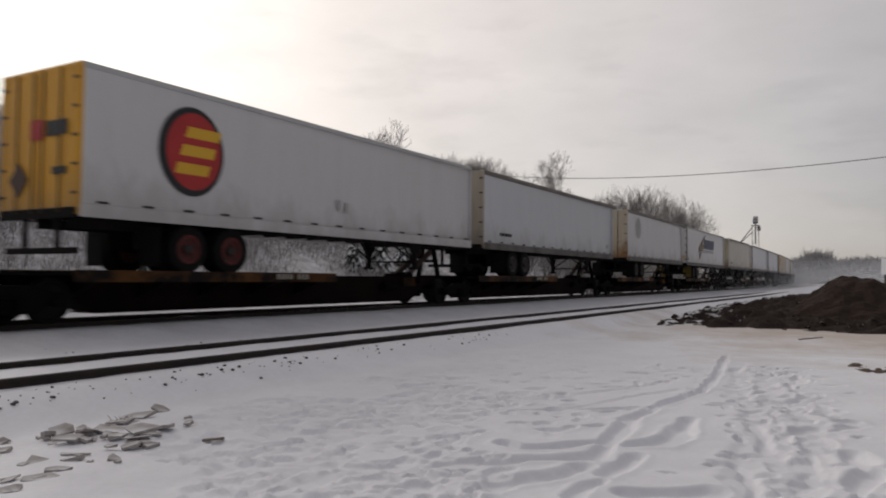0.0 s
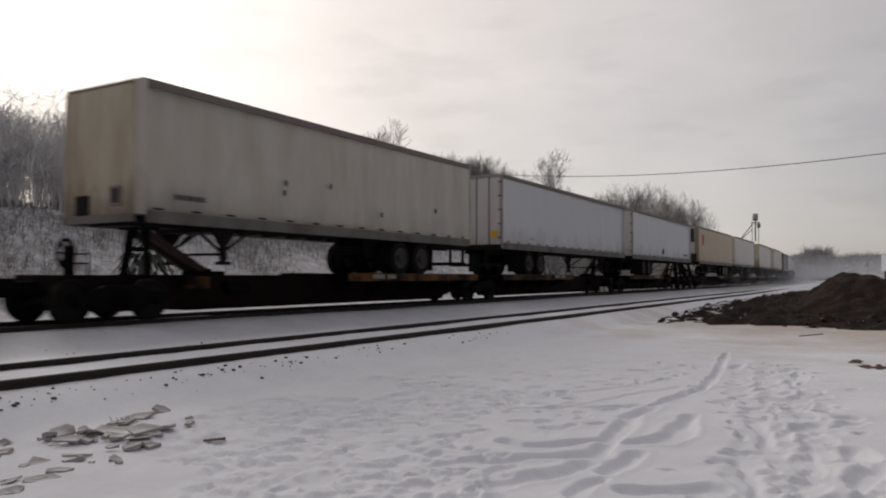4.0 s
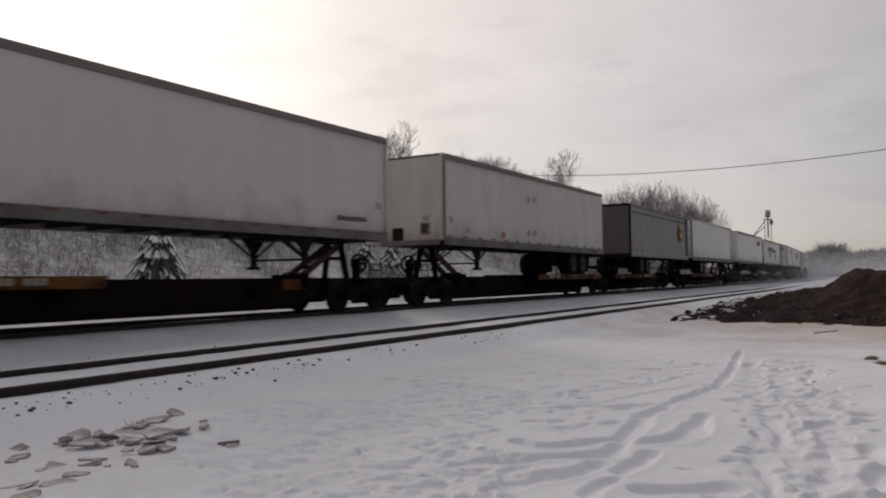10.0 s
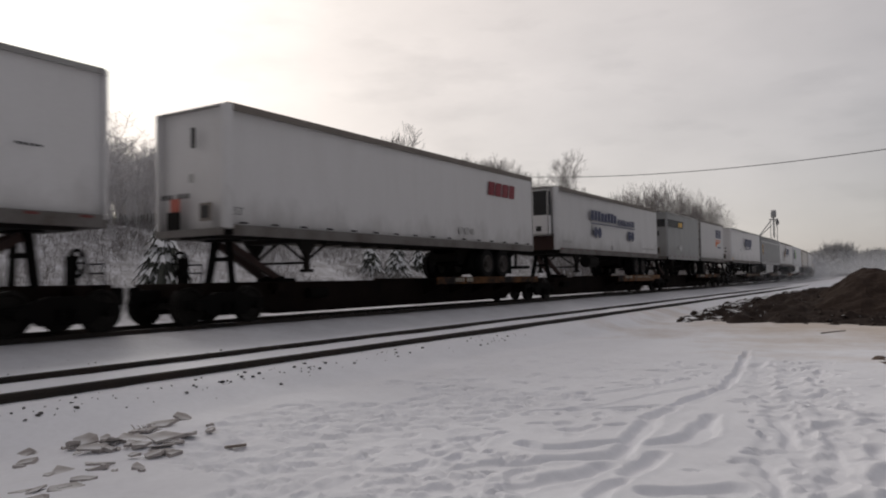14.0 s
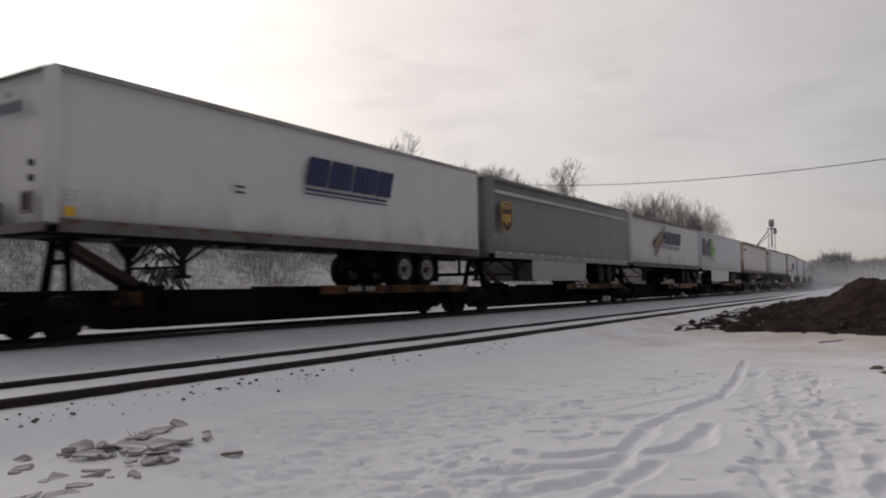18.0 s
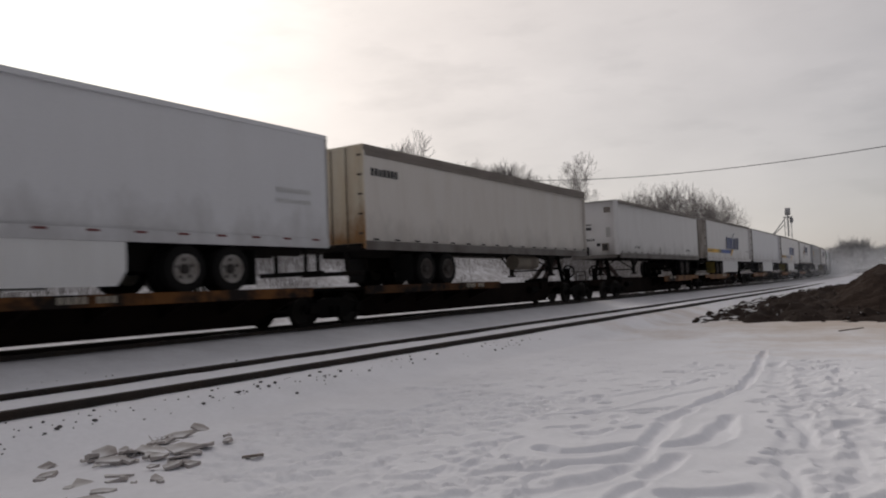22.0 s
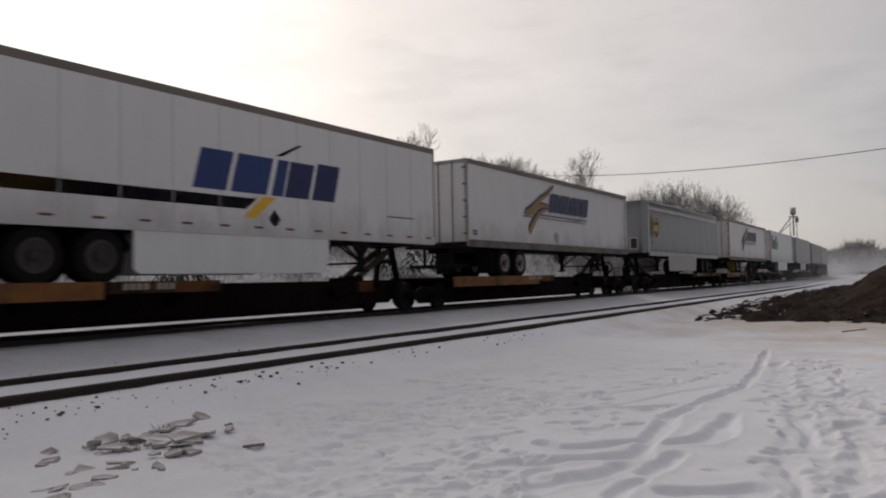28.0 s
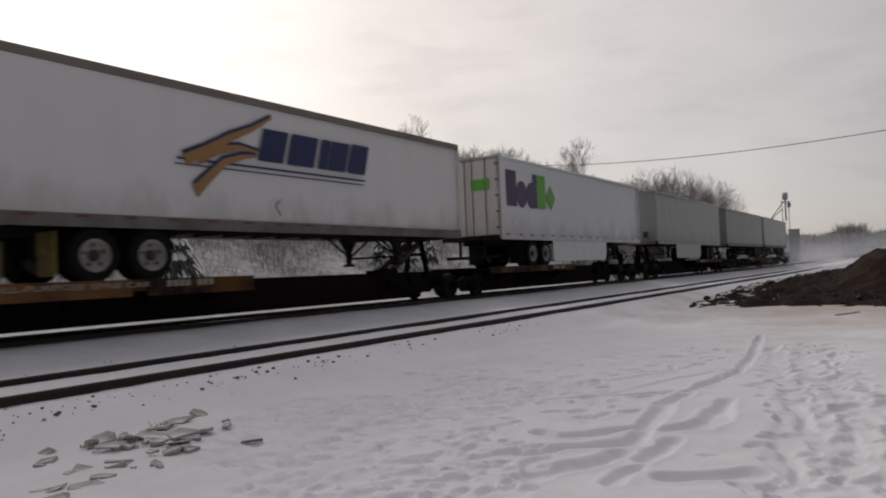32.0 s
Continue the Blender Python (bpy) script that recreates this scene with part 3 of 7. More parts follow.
# wheel ruts and drag marks in the snow: half width, depth, then x, y pairs
RUTS = [
    (0.075, 0.05, [(15.62, 2.73), (13.76, 2.49), (11.3, 2.25), (10.23, 2.2), (9.52, 2.32), (8.84, 2.37)]),
    (0.07, 0.03, [(8.84, 2.37), (8.75, 2.59), (8.38, 3.01), (8.05, 3.37), (7.77, 3.7)]),
    (0.06, 0.018, [(8.15, 3.27), (8.86, 3.04), (9.65, 2.83), (10.65, 2.48)]),
    (0.11, 0.045, [(8.68, 2.34), (8.16, 2.4), (7.38, 2.3), (6.72, 2.22), (6.31, 2.21)]),
    (0.09, 0.045, [(6.37, 3.1), (6.29, 2.91), (6.53, 2.63), (6.91, 2.32), (7.31, 2.31)]),
    (0.13, 0.05, [(5.67, 2.88), (5.91, 2.69), (6.12, 2.46), (6.4, 2.18)]),
    (0.13, 0.05, [(5.08, 2.53), (5.28, 2.38), (5.52, 2.22), (5.96, 2.18)]),
    (0.12, 0.05, [(6.9, 2.1), (7.13, 1.85), (7.45, 1.74), (8.33, 1.84)]),
    (0.11, 0.042, [(5.72, 1.92), (6.1, 1.93), (6.59, 1.91)]),
    (0.08, 0.035, [(5.01, 1.9), (5.33, 1.92), (5.54, 1.87)]),
    (0.11, 0.045, [(5.33, 1.61), (5.48, 1.43), (5.66, 1.23), (5.81, 1.1)]),
    (0.10, 0.03, [(4.93, 3.47), (5.22, 3.31)]),
    (0.09, 0.03, [(5.39, 3.16), (5.67, 2.94)]),
    (0.12, 0.05, [(10.17, 1.29), (10.65, 0.9)]),
    (0.11, 0.045, [(9.59, 0.99), (9.99, 0.84)]),
    (0.09, 0.05, [(8.47, 1.23), (7.98, 1.04), (7.46, 0.95)]),
    (0.09, 0.05, [(8.17, 0.82), (8.53, 0.65)]),
    (0.10, 0.045, [(7.74, 0.71), (7.91, 0.55)]),
    (0.07, 0.035, [(6.99, 1.22), (7.09, 1.12)]),
    (0.07, 0.045, [(6.73, 1.13), (6.64, 1.01), (6.16, 0.87), (5.7, 0.78)]),
    (0.10, 0.05, [(6.07, 0.66), (6.43, 0.53)]),
    (0.08, 0.04, [(5.8, 0.56), (6.14, 0.53)]),
    (0.05, 0.04, [(7.66, 0.61), (6.97, 0.52), (6.47, 0.5)]),
    (0.13, 0.05, [(7.58, 0.29), (7.29, 0.18)]),
    (0.12, 0.05, [(6.37, 0.21), (6.9, 0.11)]),
    (0.10, 0.05, [(5.97, 0.18), (6.26, 0.1)]),
    (0.10, 0.04, [(13.43, 2.24), (14.12, 2.21)]),
    (0.09, 0.03, [(11.31, 1.55), (11.84, 1.55)]),
    (0.08, 0.035, [(9.94, 1.6), (9.87, 1.46)]),
    (0.10, 0.04, [(9.04, 1.36), (9.31, 1.25)]),
    (0.14, 0.03, [(7.24, 0.88), (6.84, 0.76), (7.04, 0.6)]),
    (0.09, 0.03, [(8.7, 0.35), (8.93, 0.26)]),
    (0.16, 0.018, [(14.5, 2.3), (11.0, 1.75), (8.5, 1.15), (6.6, 1.0), (5.6, 0.77), (4.5, 0.6)]),
    (0.16, 0.018, [(13.0, 1.6), (10.3, 1.2), (9.0, 0.75), (7.4, 0.54), (5.8, 0.49), (4.5, 0.3)]),
    (0.08, 0.02, [(11.2, 2.9), (9.6, 3.4), (8.6, 3.9)]),
    (0.1, 0.02, [(5.0, 3.2), (4.7, 4.0), (4.3, 4.6)]),
]


def ground_height(x, y):
    y = y - bend(x)
    z = np.full(x.shape, -0.6)
    z += ease(6.9, 8.1, y) * 0.28                      # ballast shoulder of the siding
    z += ease(8.3, 8.7, y) * 0.02
    z -= ease(10.2, 11.0, y) * 0.04
    z += ease(11.4, 12.9, y) * 0.24                   # up to the main line
    z -= ease(15.6, 17.6, y) * 0.45
    z += ease(21.0, 36.0, y) * 4.6 * ease(170, 60, x)  # wooded bank
    z += ease(36.0, 60.0, y) * 2.0 * ease(170, 60, x)
    z += ease(62, 90, x) * (0.12 * ease(7.2, 8.0, y) * (1 - ease(10, 11, y)))   # drifted over
    off_track = 1 - ease(6.5, 7.9, y) * (1 - ease(16.5, 19, y))
    z += (0.05 * lattice(x, y, 3.1, 1) + 0.02 * lattice(x, y, 0.9, 2)) * (0.25 + 0.75 * off_track)
    z += 0.25 * lattice(x, y, 7.0, 8) * ease(19, 26, y)
    z += (0.010 * lattice(x * 0.8 + y * 0.6, y * 0.8 - x * 0.6, 0.27, 3) + 0.003 * lattice(x * 0.7 - y * 0.7, y * 0.7 + x * 0.7, 0.13, 4)) * (0.35 + 0.65 * off_track)
    return z


def build_ground():
    xs = np.concatenate([[-3000, -900, -300, -120, -50, -20, -9, -5, -2, 0, 1.2, 2], np.arange(2.5, 10, 0.026), np.arange(10, 16, 0.05), np.arange(16, 24, 0.11), np.arange(24, 60, 0.4),
                         np.arange(60, 200, 4.0), [220, 260, 320, 420, 600, 900, 1500, 3000]])
    ys = np.concatenate([[-3000, -900, -300, -120, -50, -25, -12, -6, -3, -1.5], np.arange(-1, 3.8, 0.026), np.arange(3.8, 7.5, 0.045), np.arange(7.5, 16.4, 0.1), np.arange(16.4, 30, 0.4),
                         np.arange(30, 72, 1.5), [80, 100, 140, 220, 400, 900, 3000]])
    x, y = np.meshgrid(xs, ys, indexing="ij")
    z = ground_height(x, y)
    i0, i1 = np.searchsorted(xs, 2.4), np.searchsorted(xs, 24)
    j0, j1 = np.searchsorted(ys, -1.1), np.searchsorted(ys, 7.5)
    px, py = x[i0:i1, j0:j1], y[i0:i1, j0:j1]
    wob = 0.04 * lattice(px * 0.9 - py * 0.44, py * 0.9 + px * 0.44, 0.47, 11) + 0.016 * lattice(px * 0.6 - py * 0.8, py * 0.6 + px * 0.8, 0.15, 13) + 0.006 * lattice(px * 0.8 + py * 0.6, py * 0.8 - px * 0.6, 0.19, 12)
    cut = np.zeros(px.shape)
    rim = np.zeros(px.shape)
    for half, deep, line in RUTS:
        far = np.full(px.shape, 9.0)
        for (ax, ay), (bx, by) in zip(line, line[1:]):
            dx, dy = bx - ax, by - ay
            t = np.clip(((px - ax) * dx + (py - ay) * dy) / (dx * dx + dy * dy), 0, 1)
            far = np.minimum(far, np.hypot(px - ax - t * dx, py - ay - t * dy))
        far = far + wob
        cut = np.maximum(cut, 1.15 * deep * (1 - ease(half * 0.35, half * 1.2, far)))
        rim = np.maximum(rim, 0.25 * deep * np.exp(-((far - half * 1.35) / (half * 0.35)) ** 2))
    rng = np.random.RandomState(5)
    for k in range(3600):
        track = k < 420
        if track:
            cx = rng.uniform(4.4, 14.5)
            cy = 0.35 + 0.13 * (cx - 4.4) + rng.normal(0, 0.32)
        else:
            cx, cy = 3.2 + 10.5 * rng.rand() ** 1.3, rng.uniform(1.2, 6.6)
        if not track and (cx > 9.0 or cx > 6.4 and cy < 3.8) and rng.rand() < 0.75:
            continue
        if cy > 6.5 or (not track and lattice(np.array([cx]), np.array([cy]), 1.6, 55)[0] < -0.25):
            continue
        ang, ra = (rng.uniform(0, 3.14) if track else rng.normal(-0.5, 0.5)), rng.uniform(0.06, 0.17) * (1.1 if track else 1.0)
        rb, deep = ra * rng.uniform(0.35, 0.7), rng.uniform(0.012, 0.04) * (1.25 if track else 1.0)
        a0, a1 = np.searchsorted(xs[i0:i1], cx - 0.5), np.searchsorted(xs[i0:i1], cx + 0.5)
        b0, b1 = np.searchsorted(ys[j0:j1], cy - 0.5), np.searchsorted(ys[j0:j1], cy + 0.5)
        if a1 - a0 < 2 or b1 - b0 < 2:
            continue
        qx, qy = px[a0:a1, b0:b1] - cx, py[a0:a1, b0:b1] - cy
        u, v = qx * math.cos(ang) + qy * math.sin(ang), -qx * math.sin(ang) + qy * math.cos(ang)
        d = np.sqrt((u / ra) ** 2 + (v / rb) ** 2) + 2.0 * wob[a0:a1, b0:b1]
        cut[a0:a1, b0:b1] = np.maximum(cut[a0:a1, b0:b1], deep * (1 - ease(0.6, 1.05, d)))
        rim[a0:a1, b0:b1] = np.maximum(rim[a0:a1, b0:b1], 0.3 * deep * np.exp(-((d - 1.25) / 0.25) ** 2))
    z[i0:i1, j0:j1] += rim * (1 - ease(0.0, 0.03, cut)) - cut
    nx, ny = x.shape
    verts = np.stack([x, y, z], -1).reshape(-1, 3)
    k = (np.arange(nx - 1)[:, None] * ny + np.arange(ny - 1)[None]).reshape(-1)
    faces = np.stack([k, k + ny, k + ny + 1, k + 1], -1)
    ob = new("ground", plain_mesh("ground", verts.tolist(), faces.tolist(), SNOW, True))
    return tagged(ob, "trodden snow with wheel ruts and footprints", "snow ground", kind="structure")


ground = build_ground()


def height_at(x, y):
    return float(ground_height(np.array([x], float), np.array([y], float))[0])


# ---- tracks ----
def rail_mesh():
    half = [(0.068, 0.0), (0.068, 0.012), (0.02, 0.03), (0.012, 0.05), (0.012, 0.125), (0.034, 0.135), (0.036, 0.165), (0.028, 0.172)]
    outline = half + [(-y, z) for y, z in half[::-1]]
    bm = bmesh.new()
    rings = [[bm.verts.new((x, y + float(bend(x)), z - 0.172)) for y, z in outline] for x in (-60, 0, 30, *range(58, 400, 6), *range(400, 720, 20))]
    for a, b in zip(rings, rings[1:]):
        for i in range(len(a)):
            j = (i + 1) % len(a)
            bm.faces.new((a[i], b[i], b[j], a[j]))
    bm.faces.new(rings[0])
    bm.faces.new(rings[-1][::-1])
    return finish(bm, "rail", RAIL)


def track(y, z, label):
    base = tagged(new("railway_track"), label, "railway track", kind="structure")
    base.location = (0, y, z)
    me = kept("rail", rail_mesh)
    for side in (-0.755, 0.755):
        part("rail", me, RAIL, base, at=(0, side, 0))
    return base


track(MAIN_Y, 0.0, "main line of dark steel rails in packed snow")
track(SIDING_Y, SIDING_Z, "empty siding of dark steel rails half buried in snow")


def pebble(seed, size, flat=0.7):
    rng = random.Random(seed)
    bm = bmesh.new()
    bmesh.ops.create_icosphere(bm, subdivisions=1, radius=size)
    for v in bm.verts:
        v.co *= rng.uniform(0.55, 1.35)
        v.co.z *= flat
    return bm


def stones():
    rng = random.Random(7)
    shapes = [finish(pebble(i, 0.042), "ballast_stone", STONE) for i in range(6)]
    for i in range(150):
        x = rng.choice([rng.uniform(3.2, 9), rng.uniform(3.2, 16)])
        y = 7.72 + rng.gauss(0, 0.13)
        if rng.random() < 0.12:
            x, y = rng.uniform(4, 10), rng.uniform(10.2, 11.8)
        s = rng.choice((0.2, 0.25, 0.3, 0.36, 0.5, 0.7))
        ob = new("ballast_stone", rng.choice(shapes))
        ob.matrix_basis = pose(x, y, height_at(x, y) + 0.012 * s, 0, 0, rng.uniform(0, 360)) @ Matrix.Scale(s, 4)
        tagged(ob, "small dark ballast stone poking out of the snow", "stone", "stones beside the siding")


stones()


# broken slabs: x, y, width across and depth
SLABS = [(4.92, 6.75, 0.34, 0.30), (5.18, 6.80, 0.30, 0.22), (4.60, 6.45, 0.33, 0.26), (4.42, 6.10, 0.18, 0.14), (4.68, 6.10, 0.31, 0.20), (4.54, 5.93, 0.22, 0.12), (4.43, 5.70, 0.24, 0.15),
         (4.28, 5.72, 0.16, 0.11), (4.94, 6.09, 0.15, 0.22), (4.11, 6.66, 0.11, 0.2), (4.25, 6.66, 0.22, 0.22), (4.10, 6.36, 0.24, 0.16), (4.36, 6.47, 0.18, 0.24), (4.18, 6.34, 0.12, 0.14),
         (3.58, 6.02, 0.22, 0.26), (3.93, 5.95, 0.34, 0.13), (3.78, 5.76, 0.16, 0.1), (3.5, 5.53, 0.18, 0.1), (3.3, 5.40, 0.25, 0.13), (3.13, 5.57, 0.24, 0.12), (3.66, 6.63, 0.17, 0.12),
         (3.94, 5.47, 0.1, 0.12), (3.81, 6.95, 0.16, 0.14), (5.42, 6.31, 0.07, 0.1), (2.97, 5.27, 0.17, 0.12)]


def broken_slabs():
    """Flat broken pieces heaved up through the snow and stacked on one another, with splinters round them."""
    rng = random.Random(21)
    spots = []
    for k, (cx, cy, w, d) in enumerate(SLABS):
        pile = k < 14
        spots.append((cx, cy, w, d, rng.uniform(0.0, 0.05) if pile else 0.0))
        for _ in range(2 if pile else 1):
            spots.append((cx + rng.gauss(0, 0.11), cy + rng.gauss(0, 0.1), w * rng.uniform(0.3, 0.75), d * rng.uniform(0.35, 0.8), rng.uniform(-0.01, 0.03 if pile else 0.0)))
    for x, y, w, d, lift in spots:
        n = rng.randint(4, 6)
        out = []
        for i in range(n):
            a = 2 * math.pi * (i + rng.uniform(-0.32, 0.32)) / n
            q = rng.uniform(0.8, 1.2)
            out.append((0.55 * w * q * math.cos(a), 0.55 * d * q * math.sin(a)))
        thick = rng.uniform(0.007, 0.015)
        bm = prism(bmesh.new(), out, -thick, thick)
        for v in bm.verts:
            v.co += Vector((rng.gauss(0, 0.03), rng.gauss(0, 0.03), 0)) * w + Vector((0, 0, rng.gauss(0, 0.005)))
        ob = new("broken_slab", finish(bm, "broken_slab", SLAB))
        across = math.degrees(math.atan2(-x, y))
        ob.matrix_basis = pose(x, y, height_at(x, y) + 0.006 + lift, rng.gauss(2, 9), rng.gauss(0, 7), across + rng.gauss(0, 18))
        tagged(ob, "broken tan slab half buried in snow", "rubble slab", "broken slabs in the snow")
    for x, y, a, ln in ((4.88, 5.34, -42, 0.2), (21.2, 1.65, -25, 1.1)):
        bm = beam(bmesh.new(), (-ln / 2, 0, 0), (ln / 2, 0, 0.01), 0.04, 0.02)
        ob = new("stick", finish(bm, "stick", WOOD, 0.006))
        ob.matrix_basis = pose(x, y, height_at(x, y) + 0.015, 0, 0, a)
        tagged(ob, "weathered stick lying on the snow", "stick")


broken_slabs()


def heap(name, label, centre, size, height_of, material, step, category):
    xs, ys = np.arange(-size[0], size[0] + step, step), np.arange(-size[1], size[1] + step, step)
    x, y = np.meshgrid(xs, ys, indexing="ij")
    z = height_of(x, y)
    ny = len(ys)
    k = (np.arange(len(xs) - 1)[:, None] * ny + np.arange(ny - 1)[None]).reshape(-1)
    faces = np.stack([k, k + ny, k + ny + 1, k + 1], -1)
    keep = z.reshape(-1)[faces].max(-1) > -0.12
    ob = new(name, plain_mesh(name, np.stack([x, y, z], -1).reshape(-1, 3).tolist(), faces[keep].tolist(), material, False))
    ob.location = centre
    return tagged(ob, label, category)


def soil_height(x, y):
    # a flank at the angle of repose faces the tracks; the heap runs on the other way
    flank = np.clip((3.5 - y) * 0.74, 0, None)
    crest = 1.68 - 0.4 * np.clip(0.1 - y, 0, 1.6)
    crest = -0.12 * np.log(np.exp(-flank / 0.12) + np.exp(-crest / 0.12))
    body = crest * np.exp(-np.abs(x / 3.3) ** 2.4) * ease(-9.5, -6, y)
    lumps = 0.10 * lattice(x, y, 0.8, 31) + 0.07 * lattice(x, y, 0.33, 32) + 0.04 * lattice(x, y, 0.15, 33)
    return body + lumps * np.clip(body * 2.2, 0, 1) - 0.1


heap("dirt_mound", "heap of bare dark brown soil beside the yard", (30.8, 0.3, -0.6), (7, 9), soil_height, SOIL, 0.1, "dirt pile")


def rubble_height(x, y):
    # a long spread that runs beside the siding, ragged at its near end
    rag = 0.9 * lattice(x, y, 1.7, 41) + 0.3 * lattice(x, y, 0.5, 44)
    edge = ease(-23.3, -21.6, x + rag) * ease(24, 12, x + rag) * ease(2.5, 1.6, y - 0.05 * np.clip(x + 23, 0, 14) + 0.35 * rag) * ease(-5.5, -4.5, y)
    terrace = 0.5 * ease(-22, -16.5, x) * ease(8, -4, x) * ease(1.6, -1.4, y + 0.3 * rag)
    rough = 1.1 - 0.25 * ease(-20, -15, x)
    return edge * (0.2 + 0.1 * ease(-22, -13, x) + terrace + rough * (0.15 * lattice(x, y, 0.6, 42) + 0.13 * lattice(x, y, 0.25, 43))) - 0.1


rubble = heap("rubble_spread", "low spread of frozen dark clods dusted with snow", (47.5, 4.6, -0.58), (24.5, 5.6), rubble_height, RUBBLE, 0.115, "rubble")


def clods():
    """Loose frozen clods along the ragged near edge of the spread."""
    rng = random.Random(83)
    shapes = [finish(pebble(40 + i, 0.13, 0.6), "clod", CLOD) for i in range(5)]
    made = 0
    while made < 170:
        x, y = rng.uniform(-23.6, -13.0), rng.uniform(-5.2, 4.0)
        z = float(rubble_height(np.array([x]), np.array([y]))[0])
        if z < -0.06 or (x > -20 and rng.random() < 0.6):
            continue
        ob = part("clod", rng.choice(shapes), CLOD, rubble)
        ob.matrix_basis = pose(x, y, z, 0, 0, rng.uniform(0, 360)) @ Matrix.Scale(rng.uniform(0.4, 1.15), 4)
        made += 1


clods()


def patch_height(x, y):
    edge = 1 - ease(0.5, 1.0, np.hypot(x / 1.7, y / 0.75) + 0.3 * lattice(x, y, 0.8, 46))
    return edge * (0.10 + 0.035 * lattice(x, y, 0.3, 47) + 0.03 * lattice(x, y * 2.5, 0.2, 48)) - 0.1


heap("soil_patch", "thin patch of brown soil showing through the snow", (15.0, 0.2, -0.578), (1.9, 0.9), patch_height, SOIL_THIN, 0.04, "soil")


def dead_weeds():
    """Dry stalks standing between the broken slabs."""
    rng = random.Random(61)
    for cx, cy, n in ((5.02, 6.82, 9), (4.75, 6.62, 5), (4.2, 6.45, 6)):
        weed = tagged(new("dead_weed"), "dry brown weed stalks among the broken slabs", "weed", "dead weeds")
        weed.location = (cx, cy, height_at(cx, cy) + 0.005)
        for _ in range(n):
            a, ln = rng.uniform(0, 6.28), rng.uniform(0.05, 0.12)
            p = Vector((rng.gauss(0, 0.06), rng.gauss(0, 0.03), 0))
            part("stalk", tube(bmesh.new(), p, p + Vector((math.cos(a) * 0.8, math.sin(a) * 0.3, 0.5)) * ln, 0.004, 0.002, 4), WOOD, weed)


dead_weeds()


# ---- road trailers ----
HALF = 1.295
FLOOR_Z = 1.08


def tyre_mesh():
    bm = bmesh.new()
    lathe(bm, [(0.30, -0.12), (0.40, -0.135), (0.475, -0.125), (0.505, -0.10), (0.507, 0.10), (0.475, 0.125), (0.40, 0.135), (0.30, 0.12), (0.30, -0.12)], 20, caps=False)
    return finish(bm, "tyre", RUBBER, smooth=False)


def rim_mesh(material):
    bm = bmesh.new()
    lathe(bm, [(0.10, -0.05), (0.17, -0.055), (0.24, -0.075), (0.27, -0.12), (0.315, -0.137), (0.315, 0.10), (0.1, 0.10)], 20)
    for i in range(8):
        a = 2 * math.pi * i / 8
        tube(bm, (0.145 * math.cos(a), -0.085, 0.145 * math.sin(a)), (0.145 * math.cos(a), -0.03, 0.145 * math.sin(a)), 0.016, n=4)
    return finish(bm, "rim", material)


def hub_mesh():
    """A greasy cap and the dark hand holes round it."""
    bm = lathe(bmesh.new(), [(0.02, -0.15), (0.07, -0.145), (0.105, -0.11), (0.11, 0.0)], 12)
    for i in range(5):
        a = 2 * math.pi * (i + 0.3) / 5
        x, z = 0.205 * math.cos(a), 0.205 * math.sin(a)
        tube(bm, (x, -0.078, z), (x, -0.04, z), 0.042, n=8)
    return finish(bm, "hub_cap", HUB)


def road_wheel(parent, x, side, rim):
    """A pair of dual tyres; side -1 is the near side."""
    tm = kept("tyre", tyre_mesh)
    rm = kept("rim" + rim.name, lambda: rim_mesh(rim))
    for y in (1.15, 0.82):
        hub = part("rim", rm, rim, parent, at=(x, side * y, 0.507))
        hub.name = "wheel"
        if side > 0:
            hub.rotation_euler = (0, 0, math.pi)
        part("tyre", tm, RUBBER, hub, "worn black tyre")
        part("hub_cap", kept("hub_cap", hub_mesh), HUB, hub)


def decal(parent, name, outline, material, at_x=0.0, lift=0.004, label=""):
    """A thin vinyl plate on the near side; outline in metres along the trailer and above the deck."""
    bm = slab(bmesh.new(), [(at_x + u, z) for u, z in outline], -HALF - lift - 0.003, -HALF - lift + 0.002)
    return part(name, bm, material, parent, label)


def quad(u0, u1, z0, z1, lean=0.0):
    return [(u0, z0), (u1, z0), (u1 + lean, z1), (u0 + lean, z1)]


def disc(u, z, a, b, n=36):
    return [(u + a * math.cos(2 * math.pi * i / n), z + b * math.sin(2 * math.pi * i / n)) for i in range(n)]


def bars(parent, u0, u1, z0, z1, count, material, lean=0.0, seed=1, gap=0.22, notch=True):
    """Plain upright blocks that stand in for a worn row of characters."""
    rng = random.Random(seed)
    w = (u1 - u0) / count
    for i in range(count):
        a = u0 + i * w
        b = a + w * (1 - gap)
        top = z1 - (0.0 if not notch or rng.random() < 0.6 else (z1 - z0) * 0.12)
        decal(parent, "block", quad(a, b, z0, top, lean), material)


